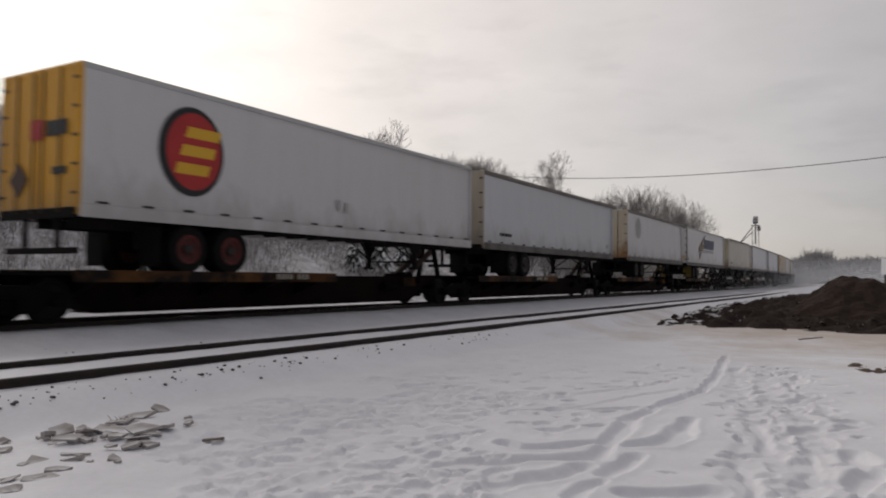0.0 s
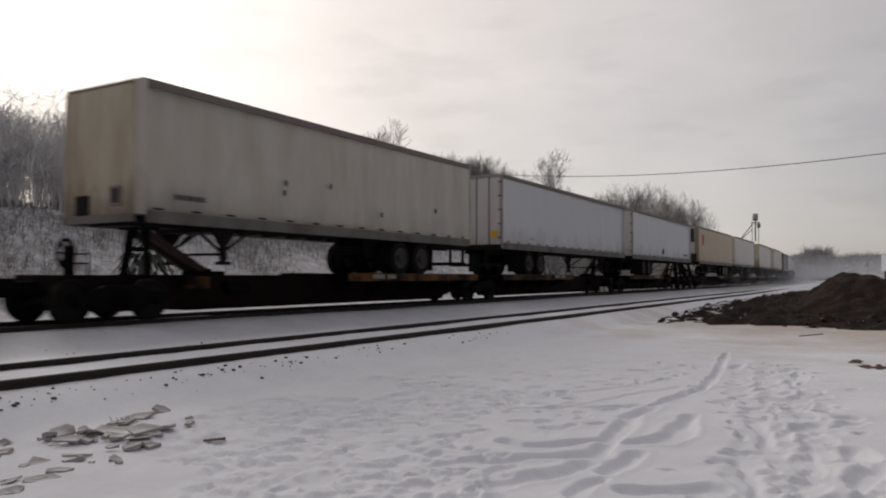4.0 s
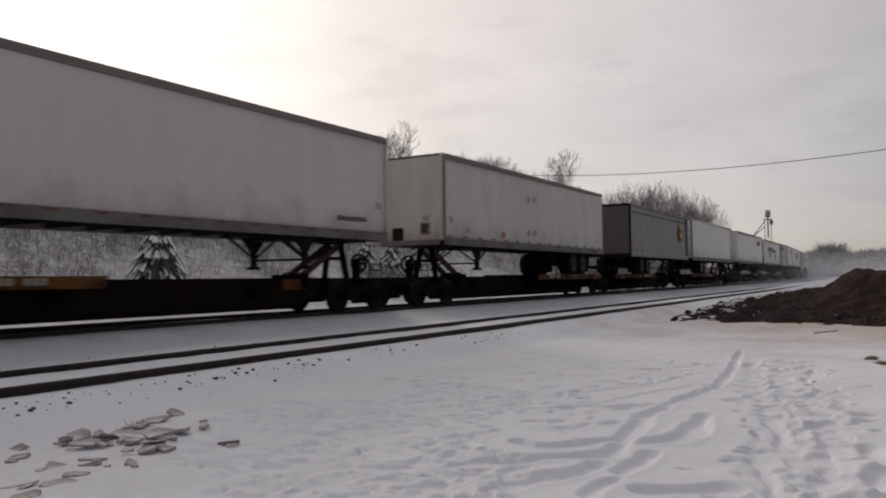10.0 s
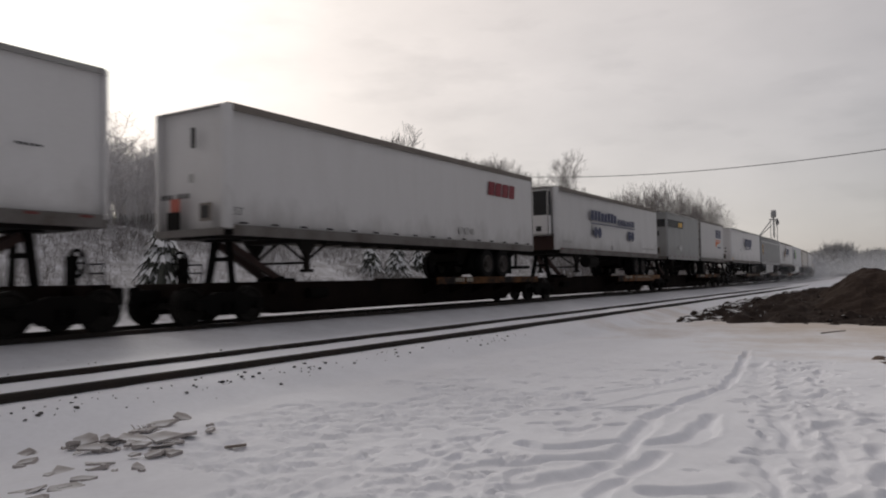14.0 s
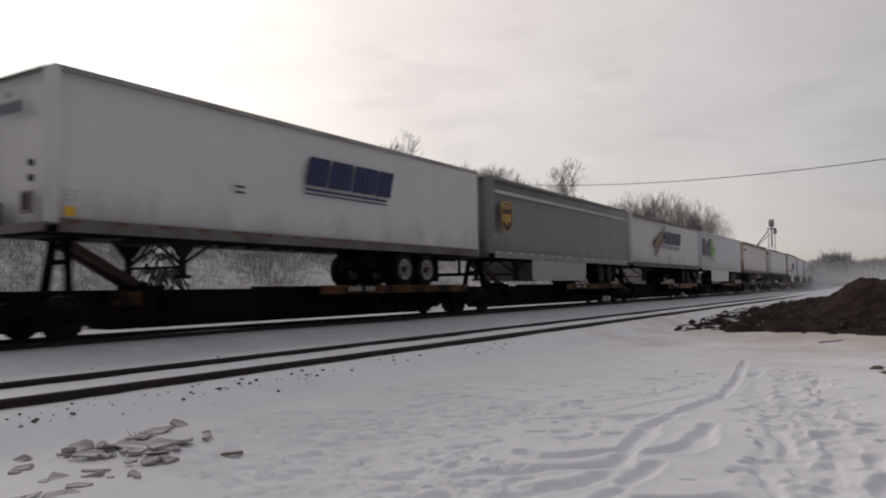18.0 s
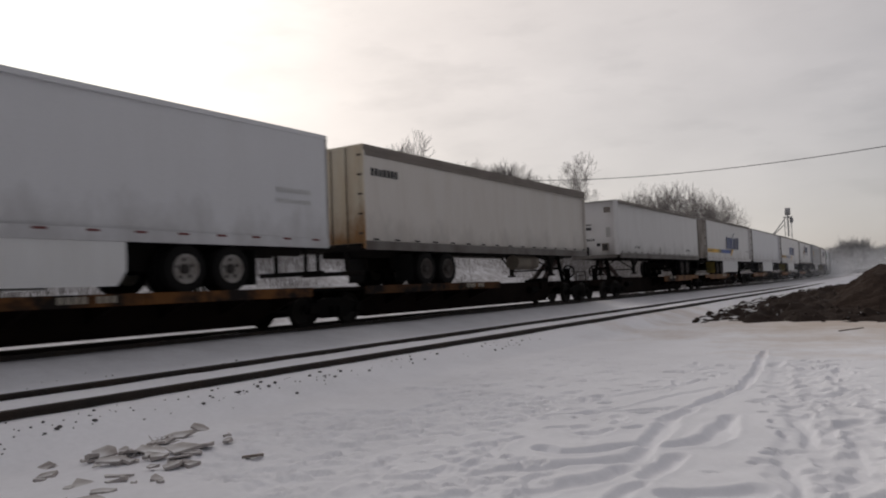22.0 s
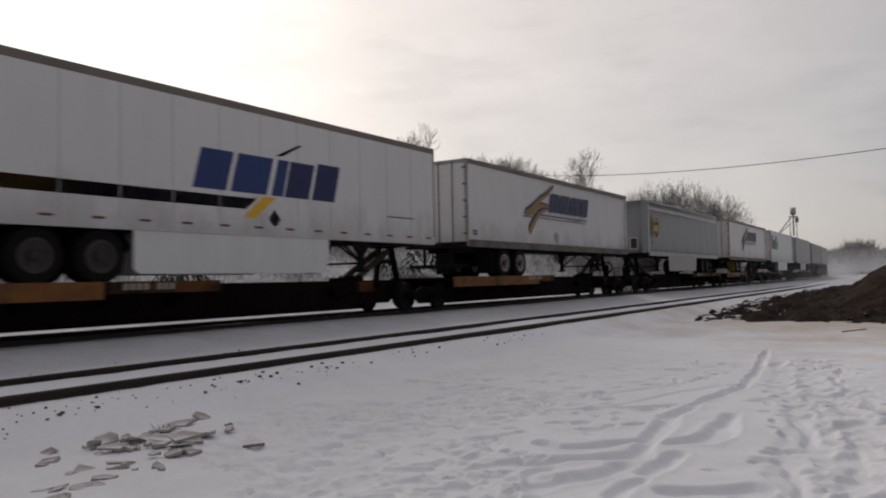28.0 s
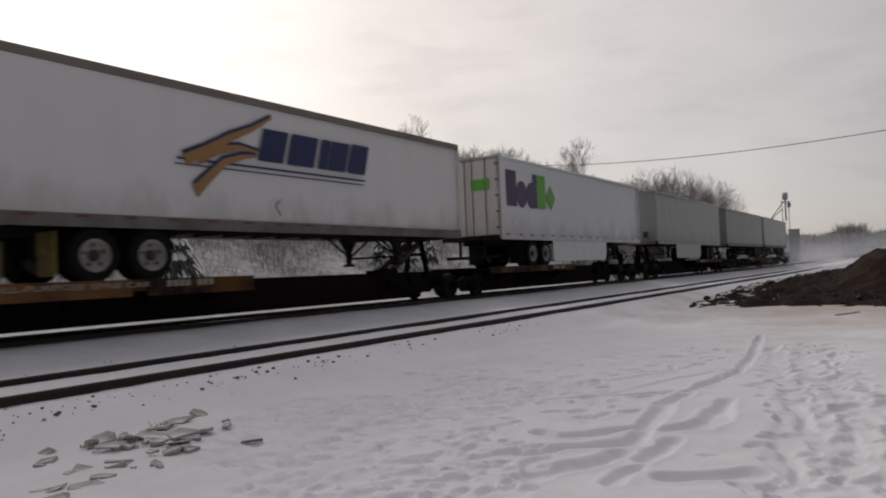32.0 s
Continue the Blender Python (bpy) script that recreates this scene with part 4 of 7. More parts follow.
def arrow_logo(tr, u, z, navy=NAVY):
    """A swoosh of gold arrow heads before five slanted navy blocks, underlined twice."""
    sweeps = (((0.0, 0.36), (0.55, 0.62), (1.25, 1.0), (1.9, 1.28), (2.5, 1.62)), ((0.3, 0.42), (0.9, 0.68), (1.5, 0.8), (2.1, 0.76)), ((0.25, -0.28), (0.62, 0.05), (1.05, 0.42), (1.6, 0.6), (2.0, 0.66)))
    for line in sweeps:
        for wide, material, lift, up in ((0.115, navy, 0.006, 0.045), (0.095, GOLD, 0.009, -0.015)):
            n = len(line) - 1
            edge = [wide * (1.25 - 0.95 * i / n) for i in range(n + 1)]
            out = [(u + a - e * 0.5, z + b + e + up) for (a, b), e in zip(line, edge)] + [(u + a + e * 0.5, z + b - e + up) for (a, b), e in zip(line[::-1], edge[::-1])]
            decal(tr, "swoosh", out, material, lift=lift, label="gold swoosh" if material is GOLD else "")
    x0 = u + 2.05
    for i, (w, h) in enumerate(((0.95, 0.78), (1.1, 0.78), (0.38, 0.78), (0.8, 0.78), (0.85, 0.8))):
        decal(tr, "block", quad(x0, x0 + w * 0.86, z + 0.55, z + 0.55 + h, 0.22), navy)
        x0 += w
    decal(tr, "underline", quad(u - 0.2, u + 6.0, z + 0.36, z + 0.41), navy, lift=0.002)
    decal(tr, "underline", quad(u - 0.25, u + 5.95, z + 0.25, z + 0.28), navy, lift=0.002)


def stripe_logo(tr, u_end, z, start):
    """A yellow stripe that turns blue and ends in an arrow, with five slanted blocks above."""
    decal(tr, "stripe", quad(start, u_end - 0.5, z - 0.13, z + 0.13), STRIPE, label="stripe fading from yellow to blue")
    decal(tr, "stripe", [(u_end - 0.5, z - 0.13), (u_end - 0.1, z - 0.13), (u_end + 0.25, z + 0.13), (u_end - 0.5, z + 0.13)], BLUE)
    decal(tr, "arrow", [(u_end - 0.15, z - 0.32), (u_end + 0.2, z - 0.32), (u_end + 0.85, z + 0.2), (u_end + 0.45, z + 0.2)], YELLOW, lift=0.007)
    lettering("slogan", "Best In Class", 0.24, BROWN_VINYL, tr, (start + 0.18, -HALF - 0.009, z - 0.07), width=1.55)
    x0 = u_end - 1.55
    for i, w in enumerate((1.02, 1.22, 0.42, 0.95, 0.95)):
        q = quad(x0, x0 + w * 0.88, z + 0.24, z + 1.12 + (0.06 if i == 4 else 0), 0.24)
        decal(tr, "block", [(a - 0.05, b - 0.05) for a, b in q], GREY_VINYL, lift=0.003)
        decal(tr, "block", q, BLUE if i < 3 else NAVY, lift=0.007)
        x0 += w
    decal(tr, "arrow", [(u_end + 0.85, z + 1.2), (u_end + 1.05, z + 1.2), (u_end + 1.75, z + 1.55), (u_end + 1.6, z + 1.55)], NAVY)


def shield_logo(tr, u, z, w, h):
    """A brown and gold shield."""
    def shape(k):
        pts = [(-0.5, 0.42), (-0.28, 0.5), (0.28, 0.5), (0.5, 0.42), (0.5, -0.05), (0.42, -0.28), (0.2, -0.42), (0, -0.5), (-0.2, -0.42), (-0.42, -0.28), (-0.5, -0.05)]
        return [(u + a * w * k, z + b * h * k) for a, b in pts]
    decal(tr, "shield", shape(1.0), YELLOW, lift=0.003, label="gold shield border")
    decal(tr, "shield", shape(0.93), BROWN_VINYL, lift=0.006)
    decal(tr, "crest", [(u - w * 0.44, z + h * 0.24), (u + w * 0.44, z + h * 0.3), (u + w * 0.44, z + h * 0.40), (u - w * 0.3, z + h * 0.44), (u - w * 0.44, z + h * 0.38)], GOLD, lift=0.009)
    for i in range(3):
        a = u + (-0.36 + i * 0.25) * w
        decal(tr, "block", quad(a, a + 0.15 * w, z - h * (0.14 + 0.08 * (i == 1)), z + h * 0.12), YELLOW, lift=0.009)


def two_tone_logo(tr, u, z, w, h):
    """Plain purple shapes followed by green ones."""
    decal(tr, "block", quad(u, u + w * 0.19, z, z + h), PURPLE)
    decal(tr, "disc", disc(u + w * 0.29, z + h * 0.36, w * 0.105, h * 0.38), PURPLE, lift=0.006)
    decal(tr, "disc", disc(u + w * 0.485, z + h * 0.36, w * 0.10, h * 0.38), PURPLE, lift=0.006)
    decal(tr, "block", quad(u + w * 0.52, u + w * 0.60, z, z + h), PURPLE)
    decal(tr, "block", quad(u + w * 0.605, u + w * 0.78, z, z + h), GREEN)
    decal(tr, "lozenge", [(u + w * 0.79, z + h * 0.36), (u + w * 0.895, z - h * 0.02), (u + w, z + h * 0.36), (u + w * 0.895, z + h * 0.74)], GREEN)


def trailer(lead, length, top, front_leads, sides, doors=None, rim=RIM_DARK, label="", rear_axle=2.6, axles=2, skirt=None, flaps=FLAP, panels=0, ribs=0, rail=RAIL_DARK,
            bottom=None, front="plain", round_front=0.12, tape=TAPE, legs=3.3, cream=None, rods=ROD, seam=SLOT, post=False, nose_paint=None):
    """A box trailer. Its own axis starts at the leading end; u runs from its front (kingpin) end."""
    tr = tagged(new("semi_trailer"), label, "trailer", "trailers on the train")
    tr.location = (lead, MAIN_Y, DECK)
    hi = top - DECK

    def at(u):
        return u if front_leads else length - u

    def bx(name, u0, u1, y0, y1, z0, z1, material, lab="", bevel=0.0, parent=None):
        return part(name, box(bmesh.new(), at(u0), at(u1), y0, y1, z0, z1), material, parent or tr, lab, bevel=bevel)

    # body with a rounded nose
    r = round_front
    nose = [(r - r * math.sin(a), -HALF + r - r * math.cos(a)) for a in (i * math.pi / 8 for i in range(5))]
    outline = [(at(u), y) for u, y in nose[::-1]] + [(at(u), -y) for u, y in nose] + [(at(length), HALF), (at(length), -HALF)]
    body = prism(bmesh.new(), outline, FLOOR_Z + 0.12, hi - 0.02)
    part("box_body", body, sides, tr)
    for s in (-1, 1):
        y0, y1 = s * (HALF - 0.03), s * (HALF + 0.014)
        bx("top_rail", r, length - 0.02, y0, y1, hi - (0.17 if rail is RAIL_DARK else 0.11), hi + 0.005, rail, "dark metal top rail" if rail is RAIL_DARK else "", 0.008)
        bx("bottom_rail", r, length - 0.02, y0, s * (HALF + 0.016), FLOOR_Z - 0.05, FLOOR_Z + 0.2, bottom or (sides if skirt else RAIL_LOW), "", 0.01)
    bx("roof", 0.1, length - 0.02, -HALF + 0.03, HALF - 0.03, hi - 0.03, hi + 0.012, RAIL_ALU)
    # riveted side panels with open joints, or upright ribs
    if panels:
        w = (length - r - 0.2) / panels
        for i in range(panels):
            if i:
                bx("seam", r + 0.08 + i * w - 0.02, r + 0.08 + i * w, -HALF - 0.009, -HALF + 0.002, FLOOR_Z + 0.17, hi - 0.12, seam)
            bx("side_panel", r + 0.08 + i * w, r + 0.08 + (i + 1) * w - 0.02, -HALF - 0.007, -HALF + 0.002, FLOOR_Z + 0.17, hi - 0.12, sides)
    if ribs:
        w = (length - 0.5) / ribs
        me = kept(("rib", round(hi, 2), sides.name), lambda: finish(slab(bmesh.new(), [(-0.205, FLOOR_Z + 0.17), (0.205, FLOOR_Z + 0.17), (0.205, hi - 0.12), (-0.205, hi - 0.12)], -0.009, 0.0), "side_rib", sides, 0.004))
        for i in range(ribs):
            part("side_rib", me, sides, tr, at=(0.35 + (i + 0.5) * w, -HALF, 0))
    # reflectors along the lower rail
    n = max(7, int(length / 0.98))
    me = kept("reflector" + tape.name, lambda: finish(box(bmesh.new(), -0.13, 0.13, -0.004, 0.004, -0.024, 0.024), "reflector", tape))
    for i in range(n):
        part("reflector", me, tape, tr, at=(0.5 + (length - 1.0) * i / (n - 1), -HALF - (0.006 if tape is SLOT else 0.02), FLOOR_Z + (0.245 if tape is SLOT else 0.15)))
    # floor beams
    me = kept("floor_beam", lambda: finish(box(bmesh.new(), -0.03, 0.03, -1.22, 1.22, FLOOR_Z - 0.02, FLOOR_Z + 0.12), "floor_beam", FRAME))
    for i in range(int(length / 0.95)):
        part("floor_beam", me, FRAME, tr, at=(at(0.4 + i * 0.95), 0, 0))
    # rear end
    frame_paint = doors or sides
    for s in (-1, 1):
        bx("corner_post", length - 0.05, length + 0.03, s * (HALF - 0.09), s * (HALF + 0.012), FLOOR_Z - 0.02, hi, RAIL_ALU if not cream else cream, "", 0.01)
        door = bx("rear_door", length - 0.01, length + 0.02, s * 0.01, s * (HALF - 0.1), FLOOR_Z + 0.14, hi - 0.13, frame_paint, "", 0.006)
        rod = kept(("rod", round(hi, 2), rods.name), lambda: finish(tube(bmesh.new(), (0, 0, FLOOR_Z + 0.05), (0, 0, hi - 0.06), 0.015, n=6), "lock_rod", rods))
        for y in (0.16, 0.72) if rods is not FRAME else ():
            part("lock_rod", rod, rods, door, at=(at(length + 0.045), s * y, 0))
        hinge = kept("hinge", lambda: finish(box(bmesh.new(), -0.015, 0.02, -0.08, 0.08, -0.025, 0.025), "hinge", ROD, 0.006))
        for k in range(5):
            part("hinge", hinge, ROD, door, at=(at(length + 0.035), s * (HALF - 0.1), FLOOR_Z + 0.4 + k * (hi - FLOOR_Z - 0.7) / 4))
        bx("mud_flap", length - rear_axle + 0.72, length - rear_axle + 0.74, s * 0.62, s * 1.24, 0.14, 0.95, flaps, "yellow mud flap" if flaps is FLAP_YELLOW else "")
        bx("bumper_post", length - 0.12, length - 0.04, s * 0.5, s * 0.58, 0.4, FLOOR_Z, FRAME)
    bx("header", length - 0.04, length + 0.025, -HALF, HALF, hi - 0.13, hi + 0.004, RAIL_ALU if not cream else cream, "", 0.01)
    bx("rear_sill", length - 0.05, length + 0.03, -HALF, HALF, FLOOR_Z - 0.06, FLOOR_Z + 0.13, FRAME, "", 0.01)
    bx("bumper_bar", length - 0.14, length - 0.02, -1.15, 1.15, 0.34, 0.46, FRAME, "", 0.015)
    # sliding bogie
    first = length - rear_axle - 1.22 * (axles - 1)
    for s in (-1, 1):
        bx("slide_rail", first - 1.0, length - 0.3, s * 0.45, s * 0.55, FLOOR_Z - 0.22, FLOOR_Z - 0.02, FRAME)
        for k in range(axles):
            road_wheel(tr, at(first + 1.22 * k), s, rim)
            bx("hanger", first + 1.22 * k - 0.12, first + 1.22 * k + 0.12, s * 0.42, s * 0.6, 0.45, FLOOR_Z - 0.2, FRAME)
    for k in range(axles):
        part("axle", tube(bmesh.new(), (at(first + 1.22 * k), -0.9, 0.507), (at(first + 1.22 * k), 0.9, 0.507), 0.07, n=8), FRAME, tr)
    part("air_tank", tube(bmesh.new(), (at(first - 0.9), -0.6, 0.75), (at(first - 0.9), 0.6, 0.75), 0.15, n=10), FRAME, tr)
    # landing gear, braced across and back to the floor
    for s in (-1, 1):
        leg = bx("landing_leg", legs - 0.07, legs + 0.07, s * 0.86, s * 1.0, 0.28, FLOOR_Z, FRAME, "", 0.01)
        bx("foot", legs - 0.14, legs + 0.14, s * 0.8, s * 1.06, 0.2, 0.28, FRAME, "", 0.01, leg)
        part("brace", beam(bmesh.new(), (at(legs), s * 0.93, 0.5), (at(legs + 0.95), s * 0.93, FLOOR_Z), 0.05, 0.05), FRAME, tr)
        part("brace", beam(bmesh.new(), (at(legs), s * 0.86, 0.5), (at(legs), 0, FLOOR_Z - 0.02), 0.05, 0.05), FRAME, tr)
    bx("cross_bar", legs - 0.03, legs + 0.03, -0.9, 0.9, 0.42, 0.48, FRAME)
    for s in (-1, 1):
        bm = slab(bmesh.new(), [(at(legs - 0.42), FLOOR_Z), (at(legs + 0.42), FLOOR_Z), (at(legs + 0.09), FLOOR_Z - 0.42), (at(legs - 0.09), FLOOR_Z - 0.42)], s * 0.87, s * 0.99)
        part("gusset", bm, FRAME, tr)
        bx("bogie_frame", first - 0.85, first + 1.22 * (axles - 1) + 0.75, s * 0.44, s * 0.56, 0.5, FLOOR_Z - 0.2, FRAME)
    bx("gusset", legs - 0.35, legs + 0.3, -1.02, 1.02, FLOOR_Z - 0.12, FLOOR_Z, FRAME)
    bx("kingpin_plate", 0.25, 1.7, -0.6, 0.6, FLOOR_Z - 0.08, FLOOR_Z + 0.01, FRAME)
    if skirt:
        a, b = sorted((at(skirt[0]), at(skirt[1])))
        lo = 0.18
        for s in (-1, 1):
            bm = slab(bmesh.new(), [(a, lo + 0.1), (a + 0.12, lo), (b - 0.2, lo), (b, lo + 0.3), (b, FLOOR_Z - 0.04), (a, FLOOR_Z - 0.04)], s * (HALF - 0.05), s * (HALF - 0.02))
            part("side_skirt", bm, PALE if sides in (GREY, PALE_GREY, SILVER) else SKIRT, tr, "pale side skirt panel")
    # nose fittings
    if nose_paint:
        bx("nose_panel", -0.008, 0.05, -HALF + r * 0.6, HALF - r * 0.6, FLOOR_Z + 0.13, hi - 0.1, nose_paint, "grimy stained nose panel")
    if front == "plain":
        bx("hose_box", -0.035, 0.02, 0.28, 0.72, FLOOR_Z + 0.14, FLOOR_Z + 0.56, FRAME, "dark recess for the hoses", 0.01)
        case = bx("paper_case", -0.03, 0.02, -0.8, -0.42, FLOOR_Z + 0.3, FLOOR_Z + 0.72, RAIL_DARK, "", 0.01)
        bx("lid", -0.036, -0.02, -0.74, -0.48, FLOOR_Z + 0.36, FLOOR_Z + 0.66, SLOT, "", 0.004, case)
        if tape is SLOT:
            for i in range(9):
                if i != 4:
                    bx("number_bar", -0.006, 0.004, 0.95 - 0.115 * i, 0.88 - 0.115 * i, FLOOR_Z + 0.86, FLOOR_Z + 0.98, BLACK_VINYL)
        bx("nose_sill", -0.02, 0.03, -HALF + 0.1, HALF - 0.1, FLOOR_Z - 0.04, FLOOR_Z + 0.13, RAIL_LOW, "", 0.008)
    if post:
        for s in (-1, 1):
            bx("corner_post", r * 0.35, r + 0.1, s * (HALF - 0.02), s * (HALF + 0.01), FLOOR_Z + 0.1, hi - 0.1, RAIL_DARK, "dark nose corner post", 0.006)
    if front == "reefer":
        bx("recess", -0.06, 0.02, -1.1, 1.1, FLOOR_Z + 0.1, FLOOR_Z + 0.8, RED_IRON, "rusty recess under the cooling unit", 0.01)
        unit = bx("reefer_unit", -0.5, 0.0, -1.02, 1.02, FLOOR_Z + 0.78, hi - 0.2, cream or sides, "cooling unit on the nose", 0.05)
        bx("grille", -0.515, -0.45, -1.0, -0.38, hi - 1.3, hi - 0.22, GLASS_DARK, "dark grille", 0.01, unit)
        bx("side_grille", -0.46, -0.1, -1.035, -0.99, hi - 1.3, hi - 0.22, GLASS_DARK, "dark grille", 0.0, unit)
        bx("slot", -0.51, -0.48, -0.3, 0.95, hi - 0.42, hi - 0.3, GLASS_DARK, "", 0.0, unit)
        bx("badge", -0.512, -0.49, 0.3, 0.55, hi - 1.15, hi - 0.88, RED_FADED, "", 0.0, unit)
        bx("gauge_box", -0.515, -0.49, -0.75, -0.5, FLOOR_Z + 0.9, FLOOR_Z + 1.12, SLOT, "", 0.0, unit)
        bx("latch", -0.515, -0.49, 0.25, 0.4, FLOOR_Z + 0.98, FLOOR_Z + 1.08, SLOT, "", 0.0, unit)
        bx("guard", -0.56, -0.02, -1.05, 1.05, FLOOR_Z + 0.72, FLOOR_Z + 0.78, RAIL_ALU, "", 0.02, unit)
        for y in (-1.1, 1.1):
            part("guard_tube", tube(bmesh.new(), (at(-0.56), y, FLOOR_Z + 0.74), (at(-0.56), y, hi - 0.08), 0.025, n=8), RAIL_ALU, unit)
            part("guard_tube", tube(bmesh.new(), (at(-0.56), y, hi - 0.08), (at(0.02), y, hi - 0.08), 0.025, n=8), RAIL_ALU, unit)
        part("guard_tube", tube(bmesh.new(), (at(-0.56), -1.1, hi - 0.08), (at(-0.56), 1.1, hi - 0.08), 0.025, n=8), RAIL_ALU, unit)
        part("fuel_tank", tube(bmesh.new(), (at(legs + 1.2), -0.9, 0.72), (at(legs + 2.4), -0.9, 0.72), 0.28, n=14), FRAME, tr)
    tr["span"], tr["front_leads"] = length, front_leads
    return tr


WHITE = paint("white", (0.668, 0.654, 0.654), (0.50, 0.48, 0.46), 0.22)
COOL = paint("cool white", (0.632, 0.634, 0.657), (0.50, 0.49, 0.485), 0.18)
CREAM = paint("cream", (0.594, 0.563, 0.53), (0.46, 0.40, 0.33), 0.3)
DIRTY = paint("dirty white", (0.540, 0.504, 0.450), (0.36, 0.29, 0.21), 0.6)
TAN = paint("tan", (0.50, 0.395, 0.275), (0.32, 0.23, 0.13), 0.6)
DULL = paint("dull white", (0.60, 0.572, 0.555), (0.42, 0.38, 0.34), 0.45)
GREY = paint("grey", (0.225, 0.23, 0.235), (0.17, 0.17, 0.17), 0.4)
DARK_GREY = paint("dark grey", (0.20, 0.195, 0.19), (0.14, 0.135, 0.13), 0.4)
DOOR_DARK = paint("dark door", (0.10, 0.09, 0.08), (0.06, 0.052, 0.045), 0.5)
PALE_GREY = paint("pale grey", (0.30, 0.302, 0.312), (0.23, 0.23, 0.235), 0.35)
SILVER = paint("silver grey", (0.31, 0.312, 0.312), (0.23, 0.23, 0.23), 0.4)
PALE = paint("pale rail", (0.5, 0.5, 0.5), (0.38, 0.37, 0.36), 0.4)
DOOR_YELLOW = paint("yellow door", (0.74, 0.36, 0.012), (0.36, 0.17, 0.02), 0.45)
DOOR_RUST = paint("rust stained door", (0.60, 0.545, 0.44), (0.42, 0.25, 0.09), 0.6, 0.9, (0.26, 0.12, 0.03), 4.2)
DOOR_GRIMY = paint("grimy door", (0.40, 0.37, 0.34), (0.045, 0.037, 0.032), 1.2)
DOOR_BEIGE = paint("beige door", (0.52, 0.46, 0.38), (0.30, 0.24, 0.18), 0.6)

NOSE_GRIMY = paint("grimy nose", (0.46, 0.41, 0.31), (0.22, 0.16, 0.09), 0.9, 0.9, (0.12, 0.075, 0.04), 3.6)
NOSE_RUSTY = paint("rusty nose", (0.54, 0.51, 0.46), (0.36, 0.29, 0.2), 0.6, 0.9, (0.16, 0.09, 0.05), 3.0)
TRAILERS, SPANS = [], []


def keep(tr):
    TRAILERS.append(tr)
    SPANS.append(tr["span"])
    return tr


def mark(tr, u, z, w=0.9, n=9, h=0.12, m=BLACK_VINYL):
    bars(tr, u, u + w, z, z + h, n, m, seed=int(u * 10) + n, gap=0.3)


def diamond(tr, u, z, r, m):
    decal(tr, "placard_holder", [(u - r, z), (u, z - r * 1.1), (u + r, z), (u, z + r * 1.1)], m)


def slots(tr, pts, m=SLOT, w=0.09, h=0.14):
    for u, z in pts:
        decal(tr, "side_marker", quad(u, u + w, z, z + h), m)


